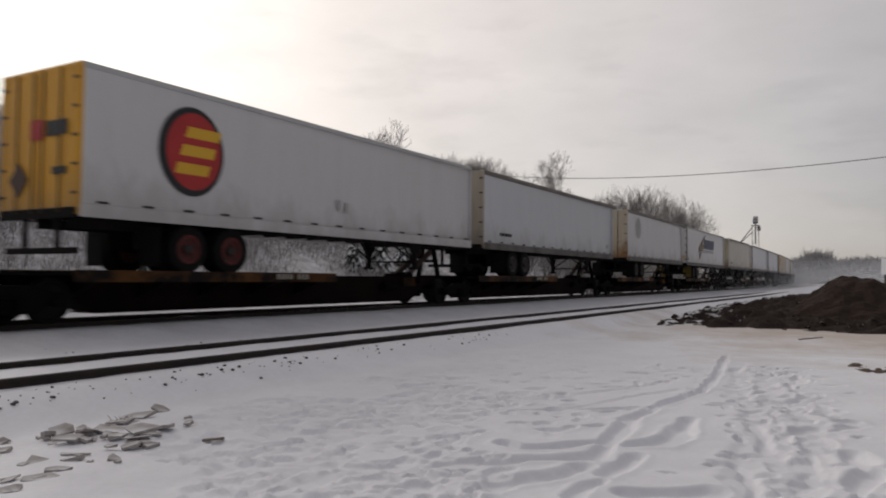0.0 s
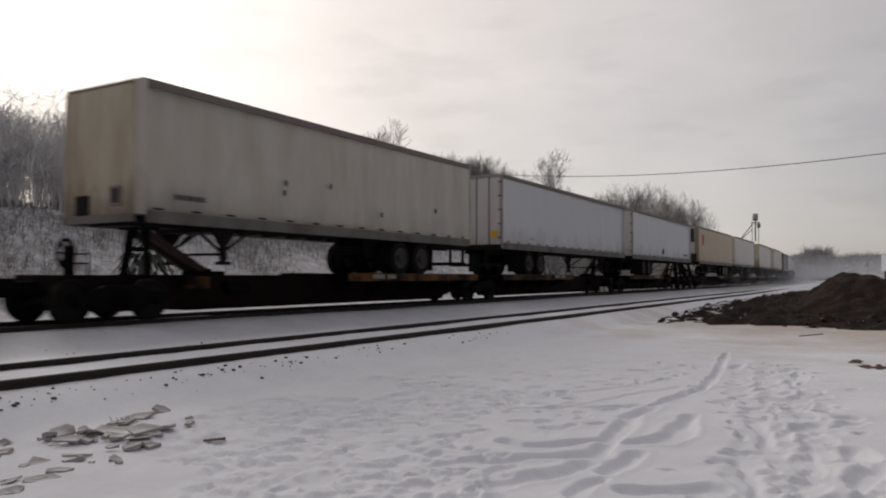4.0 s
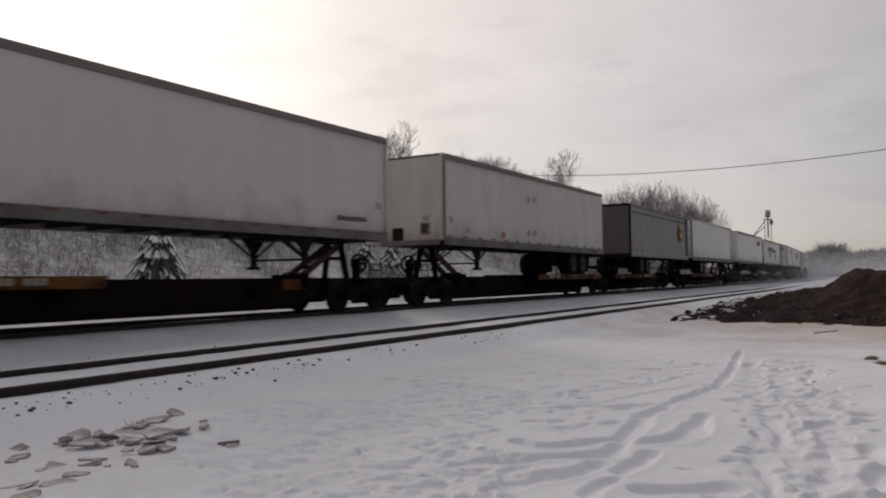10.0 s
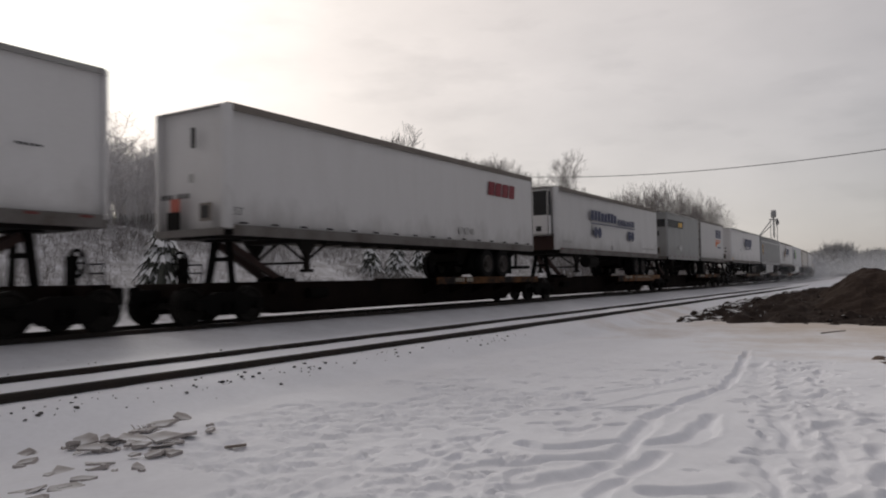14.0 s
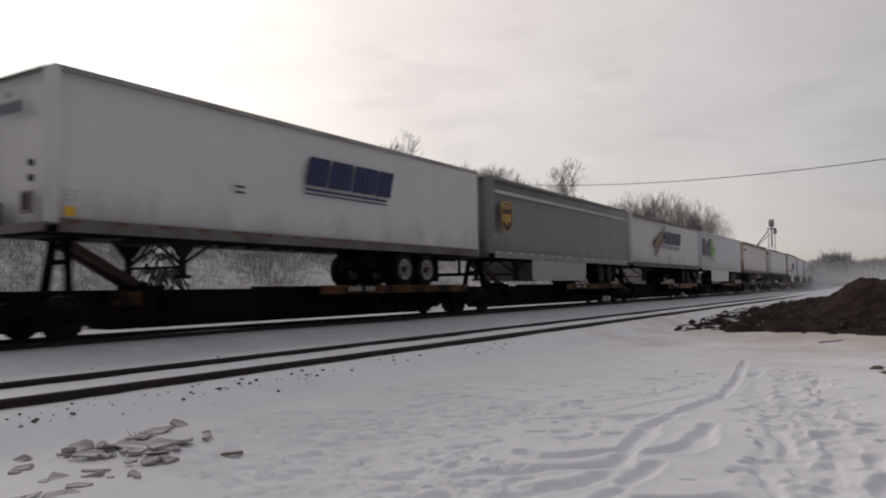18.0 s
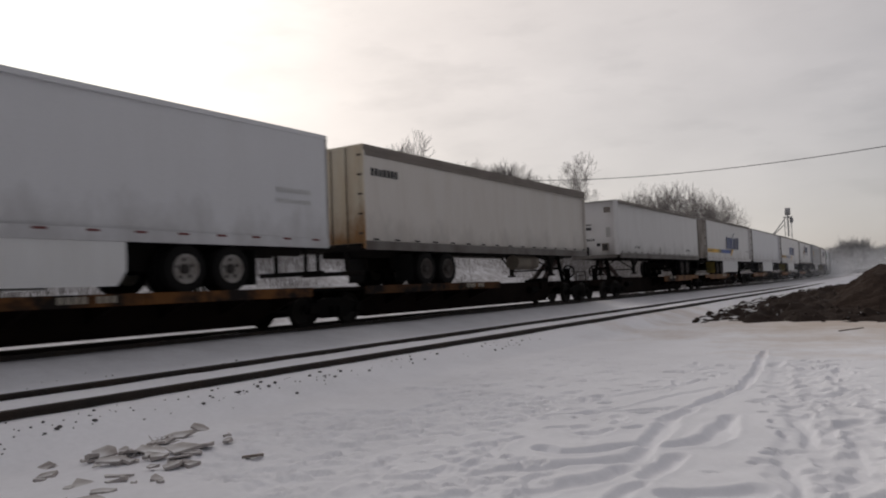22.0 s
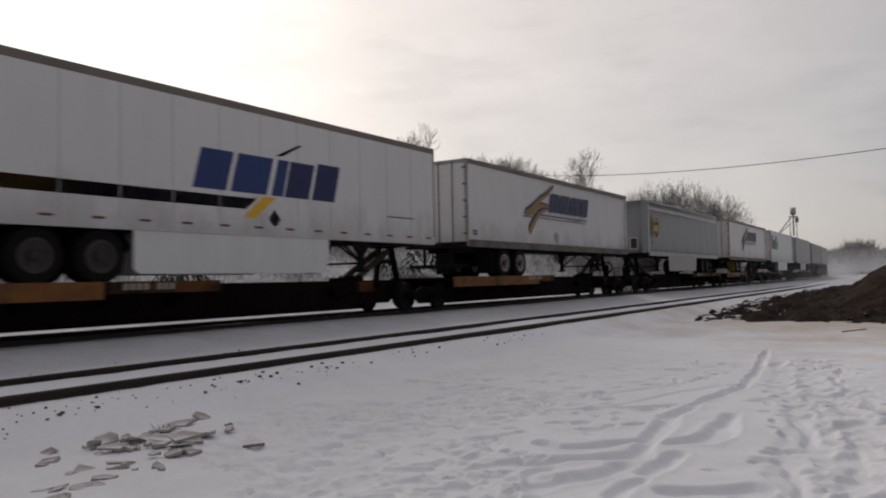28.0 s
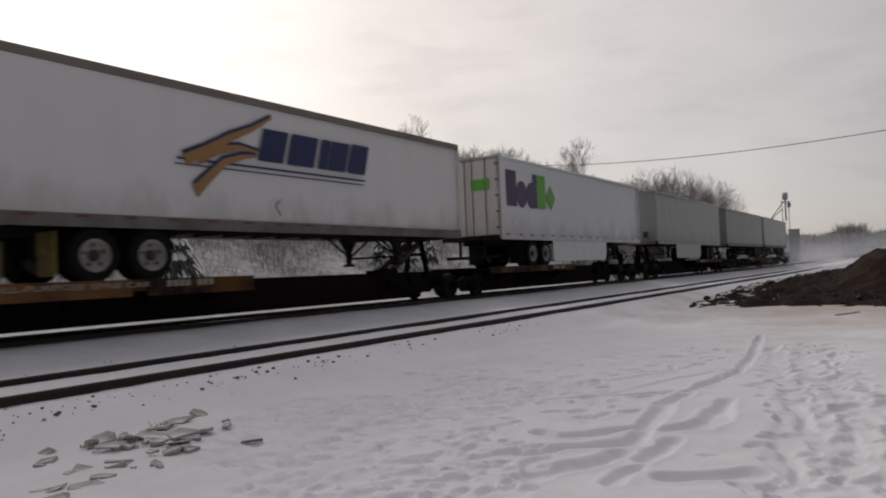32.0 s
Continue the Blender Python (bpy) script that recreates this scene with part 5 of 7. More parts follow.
def load_train():
    t = keep(trailer(8.41, 15.4, 4.93, False, WHITE, DOOR_YELLOW, RIM_RED, "white box trailer with yellow doors and a red round badge", bottom=WHITE, cream=DOOR_YELLOW, tape=SLOT, rail=PALE))
    decal(t, "badge", disc(2.62, 2.62, 0.88, 0.97), BLACK_VINYL, lift=0.003)
    decal(t, "badge", disc(2.67, 2.63, 0.74, 0.84), RED, lift=0.006, label="red disc with a black border")
    for i in range(3):
        z = 2.12 + 0.4 * i
        decal(t, "block", quad(2.15 + 0.13 * i, 3.05 + 0.15 * i, z, z + 0.24, 0.08), YELLOW, lift=0.009)
    slots(t, [(7.6, 1.75), (7.95, 1.7)], GREY_VINYL, 0.14, 0.3)
    part("door_badge", box(bmesh.new(), -0.05, -0.044, -0.2, 0.25, 2.55, 2.95), RED, t)
    part("door_badge", box(bmesh.new(), -0.05, -0.044, -0.95, -0.28, 2.6, 2.9), BLACK_VINYL, t)
    part("door_plate", box(bmesh.new(), -0.05, -0.044, -0.95, -0.5, 1.85, 2.0), BLACK_VINYL, t)
    plate = slab(bmesh.new(), [(0.3, 1.8), (0.62, 1.45), (0.94, 1.8), (0.62, 2.15)], -0.003, 0.003)
    bmesh.ops.rotate(plate, verts=plate.verts, matrix=Matrix.Rotation(math.pi / 2, 3, "Z"))
    part("door_placard", plate, BROWN_VINYL, t, "dark diamond placard", at=(-0.05, 0, 0))

    t = keep(trailer(24.67, 15.5, 4.96, False, COOL, DOOR_BEIGE, RIM_DARK, "white box trailer with beige doors", tape=SLOT, cream=DOOR_BEIGE))
    mark(t, 1.4, 1.58, 1.05, 15, 0.13)
    lettering("length_mark", "53", 0.26, BLACK_VINYL, t, (14.2, -HALF - 0.006, 1.6))

    t = keep(trailer(42.77, 13.8, 4.98, False, WHITE, DOOR_RUST, RIM_DARK, "white box trailer with rust-stained yellow doors and a faded disc", tape=SLOT, cream=DOOR_RUST, rear_axle=1.9))
    decal(t, "badge", disc(2.24, 3.03, 0.55, 0.63), GREY_VINYL, label="faded grey disc")
    decal(t, "plate", quad(1.25, 1.65, 1.28, 1.5), DIRTY)

    t = keep(trailer(58.1, 15.6, 4.92, False, WHITE, WHITE, RIM_DARK, "white box trailer with a navy and gold swoosh emblem", flaps=FLAP_YELLOW, rear_axle=2.3, rail=RAIL_ALU))
    arrow_logo(t, 4.2, 1.95)
    mark(t, 0.2, 1.45, 0.3, 4, 0.2)
    for i in range(4):
        y = 0.75 - 0.34 * i
        part("door_block", box(bmesh.new(), -0.055, -0.05, y - 0.28, y, 2.75 + 0.03 * i, 3.15 + 0.05 * i), NAVY, t)
    part("door_swoosh", box(bmesh.new(), -0.055, -0.05, -0.3, 0.5, 2.55, 2.68), GOLD, t)
    part("door_plate", box(bmesh.new(), -0.056, -0.05, -1.1, -0.75, 1.6, 1.75), YELLOW, t)

    t = keep(trailer(76.53, 13.9, 4.95, True, DIRTY, DIRTY, RIM_DARK, "dirty beige box trailer with a stained nose", nose_paint=NOSE_GRIMY, tape=SLOT, legs=2.6, rear_axle=3.2, round_front=0.2))
    mark(t, 0.9, 1.55, 0.85, 9, 0.12)
    slots(t, [(4.2, 1.95), (4.25, 2.2), (6.0, 2.3), (8.4, 1.7), (11.5, 2.05)])

    t = keep(trailer(93.12, 16.1, 4.95, False, COOL, DULL, RIM_DARK, "white box trailer with dark door bars", tape=SLOT))
    mark(t, 2.6, 1.5, 0.5, 5, 0.09, GREY_VINYL)
    part("door_plate", box(bmesh.new(), -0.056, -0.05, -1.1, -0.8, 1.5, 1.75), YELLOW, t)

    t = keep(trailer(110.69, 15.5, 4.96, False, COOL, DULL, RIM_DARK, "clean white box trailer with a dark diamond", tape=SLOT, rear_axle=2.4))
    diamond(t, 7.13, 1.65, 0.26, BLACK_VINYL)
    mark(t, 12.95, 1.5, 1.15, 11, 0.12)

    t = keep(trailer(128.98, 15.75, 5.02, True, TAN, TAN, RIM, "tan refrigerated trailer with a cooling unit on its nose", front="reefer", seam=RAIL_DARK, panels=14, legs=3.0, rear_axle=3.15, cream=CREAM, round_front=0.06))
    decal(t, "sign", quad(1.25, 2.1, 2.55, 3.45), RED_FADED, lift=0.012)
    decal(t, "sign", [(1.35, 2.65), (2.0, 2.7), (2.0, 3.1), (1.35, 2.9)], RED, lift=0.016)
    slots(t, [(12.3, 1.55), (12.6, 1.55)], ORANGE, 0.16, 0.1)

    t = keep(trailer(146.96, 14.2, 5.04, True, DULL, DULL, RIM_DARK, "grey-white box trailer with patched sides", nose_paint=NOSE_RUSTY, panels=9, legs=2.4, rear_axle=2.9, tape=SLOT, round_front=0.2))
    mark(t, 1.0, 1.5, 0.95, 9, 0.12)
    decal(t, "patch", quad(10.6, 12.1, 2.3, 3.6), PALE_VINYL, lift=0.012)

    t = keep(trailer(166.45, 15.8, 5.05, False, CREAM, DOOR_RUST, RIM_DARK, "cream box trailer with rust-stained doors", tape=TAPE, cream=DOOR_RUST, rear_axle=2.1))
    part("door_plate", box(bmesh.new(), -0.056, -0.05, -1.1, -0.5, 2.0, 2.3), GREY_VINYL, t)
    lettering("length_mark", "53", 0.26, BLACK_VINYL, t, (15.1, -HALF - 0.006, 1.95))
    mark(t, 13.4, 1.52, 1.3, 10, 0.14)

    t = keep(trailer(185.24, 15.55, 5.07, True, DULL, DULL, RIM_DARK, "off-white box trailer with small dark patches", nose_paint=NOSE_RUSTY, tape=SLOT, legs=3.0, rear_axle=2.7, post=True))
    slots(t, [(6.8, 3.0), (7.35, 3.0), (6.75, 1.62), (7.35, 1.62)], GREY_VINYL, 0.22, 0.24)
    slots(t, [(4.4, 1.45)], RED_FADED, 0.2, 0.2)
    lettering("length_mark", "53", 0.28, BLACK_VINYL, t, (0.42, -HALF - 0.006, 1.82))
    lettering("length_mark", "53", 0.26, BLACK_VINYL, t, (-0.012, -0.52, 1.85), turn=(90, 0, -90))
    slots(t, [(0.2, 1.5)], YELLOW, 0.1, 0.16)
    lettering("number", "152", 0.24, BLACK_VINYL, t, (1.5, -HALF - 0.006, 1.5))

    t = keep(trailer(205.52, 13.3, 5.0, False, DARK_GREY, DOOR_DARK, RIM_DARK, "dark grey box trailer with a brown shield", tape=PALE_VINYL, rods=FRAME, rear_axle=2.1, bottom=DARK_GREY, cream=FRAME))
    decal(t, "stripe", quad(0.1, 13.1, 3.55, 3.6), SLOT)
    shield_logo(t, 11.35, 2.72, 0.98, 1.25)

    t = keep(trailer(220.14, 15.4, 5.05, False, WHITE, COOL, RIM, "clean white box trailer with pale rims", rear_axle=2.9, rail=RAIL_ALU))
    mark(t, 13.6, 2.4, 0.5, 5, 0.05)

    t = keep(trailer(238.4, 16.05, 5.02, True, WHITE, WHITE, RIM_DARK, "white box trailer with red block emblem", tape=SLOT, legs=3.0, rear_axle=2.6, round_front=0.2))
    for i in range(4):
        decal(t, "block", quad(12.3 + 0.55 * i, 12.76 + 0.55 * i, 3.02, 3.52, 0.08), CRIMSON)
    part("nose_slot", box(bmesh.new(), -0.008, 0.003, -0.26, -0.12, 3.1, 3.58), SLOT, t)
    part("nose_plate", box(bmesh.new(), -0.008, 0.003, 0.28, 0.62, 1.55, 1.95), RED_FADED, t)
    part("nose_placard", prism(bmesh.new(), [(-0.008, -0.2), (0.003, -0.2), (0.003, -0.03), (-0.008, -0.03)], 2.3, 2.5), GREY_VINYL, t)
    lettering("length_mark", "53'", 0.26, BLACK_VINYL, t, (0.2, -HALF - 0.006, 1.5))
    slots(t, [(10.2, 1.5), (10.6, 1.5), (11.0, 1.5)], GREY_VINYL, 0.2, 0.22)

    t = keep(trailer(257.02, 15.2, 4.95, True, WHITE, DULL, RIM_DARK, "white box trailer with navy discs and lettering blocks", legs=3.0, rear_axle=2.9, round_front=0.22, front="reefer"))
    bars(t, 4.05, 7.8, 2.72, 3.2, 8, NAVY, 0.08, 3, 0.16)
    bars(t, 7.95, 10.86, 2.66, 2.98, 13, NAVY, 0.0, 4, 0.3)
    decal(t, "underline", quad(4.05, 10.86, 2.55, 2.6), NAVY)
    for u in (4.7, 5.25, 9.89, 10.44):
        decal(t, "dot", disc(u, 2.15, 0.27, 0.27, 28), NAVY, label="navy disc")
    mark(t, 0.55, 1.5, 1.1, 10, 0.13, GREY_VINYL)
    bars(t, 12.2, 14.6, 1.5, 1.58, 16, GREY_VINYL, 0.0, 5, 0.3)
    lettering("length_mark", "53'", 0.3, BLACK_VINYL, t, (6.85, -HALF - 0.006, 1.35))

    t = keep(trailer(274.6, 8.25, 5.03, True, SILVER, SILVER, RIM, "short silver-grey trailer with a black band and yellow blocks", axles=1, rear_axle=1.05, legs=2.2, bottom=SILVER, rail=RAIL_ALU))
    decal(t, "band", [(0.14, 3.12), (3.85, 3.12), (4.02, 3.6), (0.14, 3.6)], BLACK_VINYL, lift=0.003)
    bars(t, 2.65, 3.65, 3.2, 3.52, 3, YELLOW, 0.1, 6, 0.12)
    diamond(t, 3.0, 1.8, 0.2, PALE_VINYL)
    diamond(t, 3.4, 1.8, 0.2, PALE_VINYL)
    part("nose_band", box(bmesh.new(), -0.012, 0.0, -1.15, 1.15, 3.12, 3.6), BLACK_VINYL, t)
    for i in range(3):
        part("block", box(bmesh.new(), -0.018, -0.01, -0.6 + 0.34 * i, -0.32 + 0.34 * i, 3.2, 3.5), YELLOW, t)
    part("nose_plate", box(bmesh.new(), -0.012, 0.0, -0.75, 0.75, 2.55, 2.85), BLACK_VINYL, t)
    part("nose_plate", box(bmesh.new(), -0.016, -0.008, -0.4, 0.4, 2.64, 2.76), YELLOW, t)

    t = keep(trailer(283.55, 8.1, 5.05, False, WHITE, DULL, RIM_DARK, "short white ribbed trailer with navy blocks and an orange wedge", axles=1, rear_axle=0.95, legs=2.4, ribs=16, tape=SLOT))
    for i, u in enumerate((5.05, 5.7, 6.4)):
        decal(t, "block", quad(u, u + 0.52, 2.9, 3.56, 0.06), NAVY, lift=0.018)
    decal(t, "wedge", [(4.98, 2.15), (5.6, 2.42), (6.9, 2.62), (5.0, 2.62)], ORANGE, lift=0.018, label="orange wedge")
    decal(t, "wedge", [(5.02, 2.68), (6.9, 2.68), (6.8, 2.76), (5.02, 2.76)], ORANGE, lift=0.018)
    for i in range(7):
        decal(t, "block", quad(5.75 + 0.157 * i, 5.86 + 0.157 * i, 2.1, 2.24), NAVY, lift=0.018)

    t = keep(trailer(295.12, 15.7, 5.04, True, WHITE, WHITE, RIM, "white box trailer with slanted navy blocks", legs=3.2, rear_axle=3.35, round_front=0.2, rail=RAIL_ALU))
    x0 = 6.7
    for w in (0.9, 1.05, 0.4, 0.75, 0.8):
        decal(t, "block", quad(x0, x0 + w * 0.86, 2.6, 3.35, 0.2), NAVY)
        x0 += w * 0.96
    decal(t, "underline", quad(6.68, 10.2, 2.46, 2.52), NAVY)
    decal(t, "underline", quad(6.68, 10.2, 2.36, 2.4), NAVY)
    lettering("length_mark", "53'", 0.3, GREY_VINYL, t, (0.25, -HALF - 0.006, 1.6))
    decal(t, "placard", quad(0.3, 0.52, 1.32, 1.5), YELLOW)
    slots(t, [(4.35, 2.15), (4.35, 2.28)], SLOT, 0.3, 0.05)
    for i in range(5):
        part("nose_block", box(bmesh.new(), -0.006, 0.003, 0.42 - 0.2 * i, 0.57 - 0.2 * i, 3.3, 3.52), NAVY, t)
    part("nose_plate", box(bmesh.new(), -0.006, 0.003, -0.05, 0.2, 3.6, 3.72), GREY_VINYL, t)
    for z in (2.02, 2.3):
        part("gladhand", tube(bmesh.new(), (-0.06, -0.78, z), (0.0, -0.78, z), 0.07, n=10), SLOT, t)

    t = keep(trailer(311.79, 15.8, 5.02, True, GREY, GREY, RIM_DARK, "grey trailer with a brown shield, pale stripe and side skirt", legs=2.8, rear_axle=2.9, round_front=0.3, skirt=(3.6, 9.6), bottom=SILVER, rail=DARK_GREY, tape=PALE_VINYL))
    decal(t, "stripe", quad(0.3, 15.6, 3.46, 3.58), PALE_VINYL, label="pale stripe")
    shield_logo(t, 1.31, 2.58, 0.98, 1.2)
    lettering("length_mark", "53", 0.22, PALE_VINYL, t, (0.25, -HALF - 0.006, 1.75))

    t = keep(trailer(328.47, 15.75, 4.97, True, WHITE, WHITE, RIM_DARK, "white box trailer with a navy and gold swoosh emblem", legs=3.2, rear_axle=3.2, round_front=0.2))
    arrow_logo(t, 4.5, 2.0)
    lettering("length_mark", "53'", 0.28, GREY_VINYL, t, (0.2, -HALF - 0.006, 1.5))
    diamond(t, 7.9, 1.7, 0.2, PALE_VINYL)

    t = keep(trailer(345.23, 16.0, 4.93, True, COOL, WHITE, RIM, "white trailer with purple and green blocks and a side skirt", legs=2.6, rear_axle=3.2, skirt=(3.35, 10.2), round_front=0.18, rail=COOL))
    two_tone_logo(t, 0.52, 2.14, 4.4, 1.36)
    bars(t, 3.3, 4.6, 1.82, 2.0, 6, GREY_VINYL, 0, 8, 0.3)
    bars(t, 14.2, 15.4, 2.35, 2.47, 12, PALE_VINYL, 0, 9, 0.3)
    bars(t, 14.2, 15.4, 2.1, 2.2, 12, PALE_VINYL, 0, 10, 0.3)

    t = keep(trailer(362.72, 16.1, 4.94, False, CREAM, DOOR_RUST, RIM_DARK, "cream trailer with rusty ribbed doors and a small name", tape=SLOT, cream=DOOR_RUST, rear_axle=3.0))
    bars(t, 0.35, 1.65, 3.12, 3.34, 7, BLACK_VINYL, 0, 11, 0.25)
    decal(t, "top_band", quad(0.1, 15.95, 3.66, 3.8), RAIL_DARK)
    part("fuel_tank", tube(bmesh.new(), (9.4, -0.9, 0.74), (11.2, -0.9, 0.74), 0.28, n=14), TANK, t, "dull tan fuel tank")

    t = keep(trailer(382.92, 15.65, 4.94, True, WHITE, WHITE, RIM_DARK, "white box trailer with a lifting mark", tape=SLOT, legs=3.2, rear_axle=2.9, round_front=0.2))
    lettering("lift_mark", "LIFT HERE", 0.19, BLACK_VINYL, t, (2.5, -HALF - 0.006, 1.55), width=0.85)
    lettering("lift_mark", "LIFT HERE", 0.19, BLACK_VINYL, t, (12.6, -HALF - 0.006, 1.55), width=0.85)
    diamond(t, 7.03, 1.52, 0.22, GREY_VINYL)
    for y, z, w, h in ((-0.95, 3.35, 0.35, 0.28), (-0.9, 2.1, 0.22, 0.5), (0.1, 2.5, 0.3, 0.14), (0.1, 2.75, 0.3, 0.05), (-0.35, 1.65, 0.2, 0.16)):
        part("nose_plate", box(bmesh.new(), -0.006, 0.003, y, y + w, z, z + h), RAIL_DARK if w > 0.3 else GREY_VINYL if h > 0.3 else BLACK_VINYL, t)

    t = keep(trailer(401.15, 15.9, 5.05, False, WHITE, DOOR_GRIMY, RIM_DARK, "white trailer with a yellow and blue stripe and a dirty skirt", rear_axle=2.9, skirt=(5.8, 11.1), flaps=FLAP_YELLOW))
    stripe_logo(t, 7.7, 1.76, 0.08)
    bars(t, 13.5, 14.8, 1.85, 1.92, 12, GREY_VINYL, 0, 12, 0.3)
    for i in range(5):
        part("door_block", box(bmesh.new(), -0.054, -0.048, 0.55, 0.85, 3.3 - 0.45 * i, 3.6 - 0.45 * i), BLACK_VINYL, t)

    t = keep(trailer(418.12, 16.1, 5.0, False, COOL, WHITE, RIM, "plain white trailer with a side skirt", rear_axle=2.9, skirt=(5.3, 11.0), rail=RAIL_ALU))

    t = keep(trailer(435.65, 15.8, 5.0, False, WHITE, WHITE, RIM_DARK, "white panelled trailer with a yellow and blue stripe and a skirt", rear_axle=3.3, skirt=(5.0, 10.6), panels=13, seam=GREY_VINYL, flaps=FLAP_YELLOW))
    stripe_logo(t, 8.1, 1.76, 0.1)
    diamond(t, 8.9, 1.45, 0.2, PALE_VINYL)
    bars(t, 13.3, 14.6, 1.75, 1.8, 12, GREY_VINYL, 0, 13, 0.3)

    t = keep(trailer(453.33, 15.75, 4.98, False, WHITE, WHITE, RIM, "white box trailer with a navy and gold swoosh emblem", rear_axle=2.55))
    arrow_logo(t, 4.35, 2.05)
    diamond(t, 7.1, 1.58, 0.2, GREY_VINYL)
    slots(t, [(0.3, 1.45), (0.3, 1.55)], SLOT, 0.3, 0.06)
    lettering("length_mark", "53", 0.28, GREY_VINYL, t, (15.0, -HALF - 0.006, 1.7))

    t = keep(trailer(472.2, 15.95, 5.06, True, PALE_GREY, PALE_GREY, RIM_DARK, "grey trailer with a brown shield, pale stripe and side skirt", legs=2.8, rear_axle=3.0, round_front=0.3, skirt=(4.0, 10.1), bottom=PALE, rail=SILVER, front="panel", tape=SLOT))
    decal(t, "stripe", quad(0.3, 15.75, 3.6, 3.74), PALE_VINYL, label="pale stripe")
    shield_logo(t, 1.62, 2.62, 1.0, 1.25)
    part("corner_trim", box(bmesh.new(), 0.22, 0.42, -HALF - 0.006, -HALF + 0.004, 1.25, 3.9), PALE_VINYL, t)
    lettering("length_mark", "53'", 0.24, BLACK_VINYL, t, (0.62, -HALF - 0.006, 1.72))
    part("nose_plate", box(bmesh.new(), -0.012, 0.003, 0.55, 0.95, 1.32, 1.98), PALE_VINYL, t, "pale framed nose panel")
    part("nose_window", box(bmesh.new(), -0.012, 0.003, -0.75, -0.32, 1.4, 2.05), PALE_VINYL, t)
    part("nose_window", box(bmesh.new(), -0.016, 0.0, -0.71, -0.36, 1.45, 2.0), SLOT, t, "dark recessed hose window")
    part("nose_plate", box(bmesh.new(), -0.012, 0.003, -0.25, 0.2, 3.62, 3.8), DARK_GREY, t)

    t = keep(trailer(492.13, 15.95, 5.12, False, WHITE, DULL, RIM, "white box trailer with dark door bars and a swoosh emblem", rear_axle=2.75, flaps=FLAP_YELLOW))
    arrow_logo(t, 4.8, 2.15)
    diamond(t, 7.6, 1.65, 0.2, PALE_VINYL)
    part("door_badge", box(bmesh.new(), -0.054, -0.048, 0.2, 1.0, 3.0, 3.2), NAVY, t)

    t = keep(trailer(510.79, 16.05, 5.1, False, COOL, CREAM, RIM, "white trailer with purple and green blocks and a side skirt", rear_axle=2.6, skirt=(5.3, 11.5), rail=COOL))
    two_tone_logo(t, 0.5, 2.3, 4.4, 1.36)
    part("door_badge", box(bmesh.new(), -0.054, -0.048, -0.9, -0.1, 2.9, 3.3), GREEN, t)

    keep(trailer(529.9, 15.9, 5.1, True, SILVER, SILVER, RIM_DARK, "silver-grey trailer with a side skirt", skirt=(4.0, 10.0), rail=RAIL_ALU))
    keep(trailer(548.4, 16.0, 5.0, True, GREY, GREY, RIM_DARK, "plain grey box trailer far along the train", rail=RAIL_ALU))
    keep(trailer(565.9, 16.0, 5.0, True, SILVER, SILVER, RIM_DARK, "silver-grey box trailer near the end of the train", rail=RAIL_ALU))


load_train()


# ---- spine cars ----
CARS = []
WHEELSETS = []


def side_frame_mesh():
    bm = bmesh.new()
    out = [(-1.12, 0.40), (-1.12, 0.56), (-0.7, 0.6), (-0.35, 0.72), (0.35, 0.72), (0.7, 0.6), (1.12, 0.56), (1.12, 0.40), (0.75, 0.38), (0.5, 0.2), (-0.5, 0.2), (-0.75, 0.38)]
    slab(bm, out, -0.06, 0.06)
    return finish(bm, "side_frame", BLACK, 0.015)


def bearing_mesh():
    return finish(tube(bmesh.new(), (0, -0.1, 0), (0, 0.1, 0), 0.11, n=12), "bearing_cap", BLACK)


def wheelset_mesh():
    bm = bmesh.new()
    for s in (-1, 1):
        prof = [(0.06, s * 0.66), (0.1, s * 0.66), (0.12, s * 0.7), (0.33, s * 0.72), (0.37, s * 0.69), (0.455, s * 0.685), (0.455, s * 0.705), (0.425, s * 0.715), (0.42, s * 0.81), (0.37, s * 0.815), (0.33, s * 0.77), (0.12, s * 0.78), (0.1, s * 0.84), (0.06, s * 0.84)]
        lathe(bm, prof, 28)
    tube(bm, (0, -0.98, 0), (0, 0.98, 0), 0.075, n=10)
    return finish(bm, "wheelset", WHEEL_STEEL)


def spring_mesh():
    """A coil spring, ridged all round, standing upright."""
    bm = bmesh.new()
    prof = []
    for k in range(6):
        prof += [(0.075, k * 0.045), (0.1, k * 0.045 + 0.015), (0.1, k * 0.045 + 0.03)]
    lathe(bm, prof, 10)
    bmesh.ops.rotate(bm, verts=bm.verts, matrix=Matrix.Rotation(math.pi / 2, 3, "X"))
    return finish(bm, "spring", BLACK)


def truck(car, x):
    bm = box(bmesh.new(), -0.2, 0.2, -1.05, 1.05, 0.42, 0.66)
    tube(bm, (0, 0, 0.6), (0, 0, 0.78), 0.3, n=14)
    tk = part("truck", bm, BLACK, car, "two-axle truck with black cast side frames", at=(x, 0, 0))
    for s in (-1, 1):
        part("side_frame", kept("side_frame", side_frame_mesh), BLACK, tk, at=(0, s * 1.0, 0))
        for a in (-0.11, 0.11):
            part("spring", kept("spring", spring_mesh), BLACK, tk, at=(a, s * 1.09, 0.24))
        for a in (-0.89, 0.89):
            part("bearing_cap", kept("bearing", bearing_mesh), BLACK, tk, at=(a, s * 1.04, 0.42))
    for a in (-0.89, 0.89):
        WHEELSETS.append(part("wheelset", kept("wheelset", wheelset_mesh), WHEEL_STEEL, tk, at=(a, 0, 0.42)))


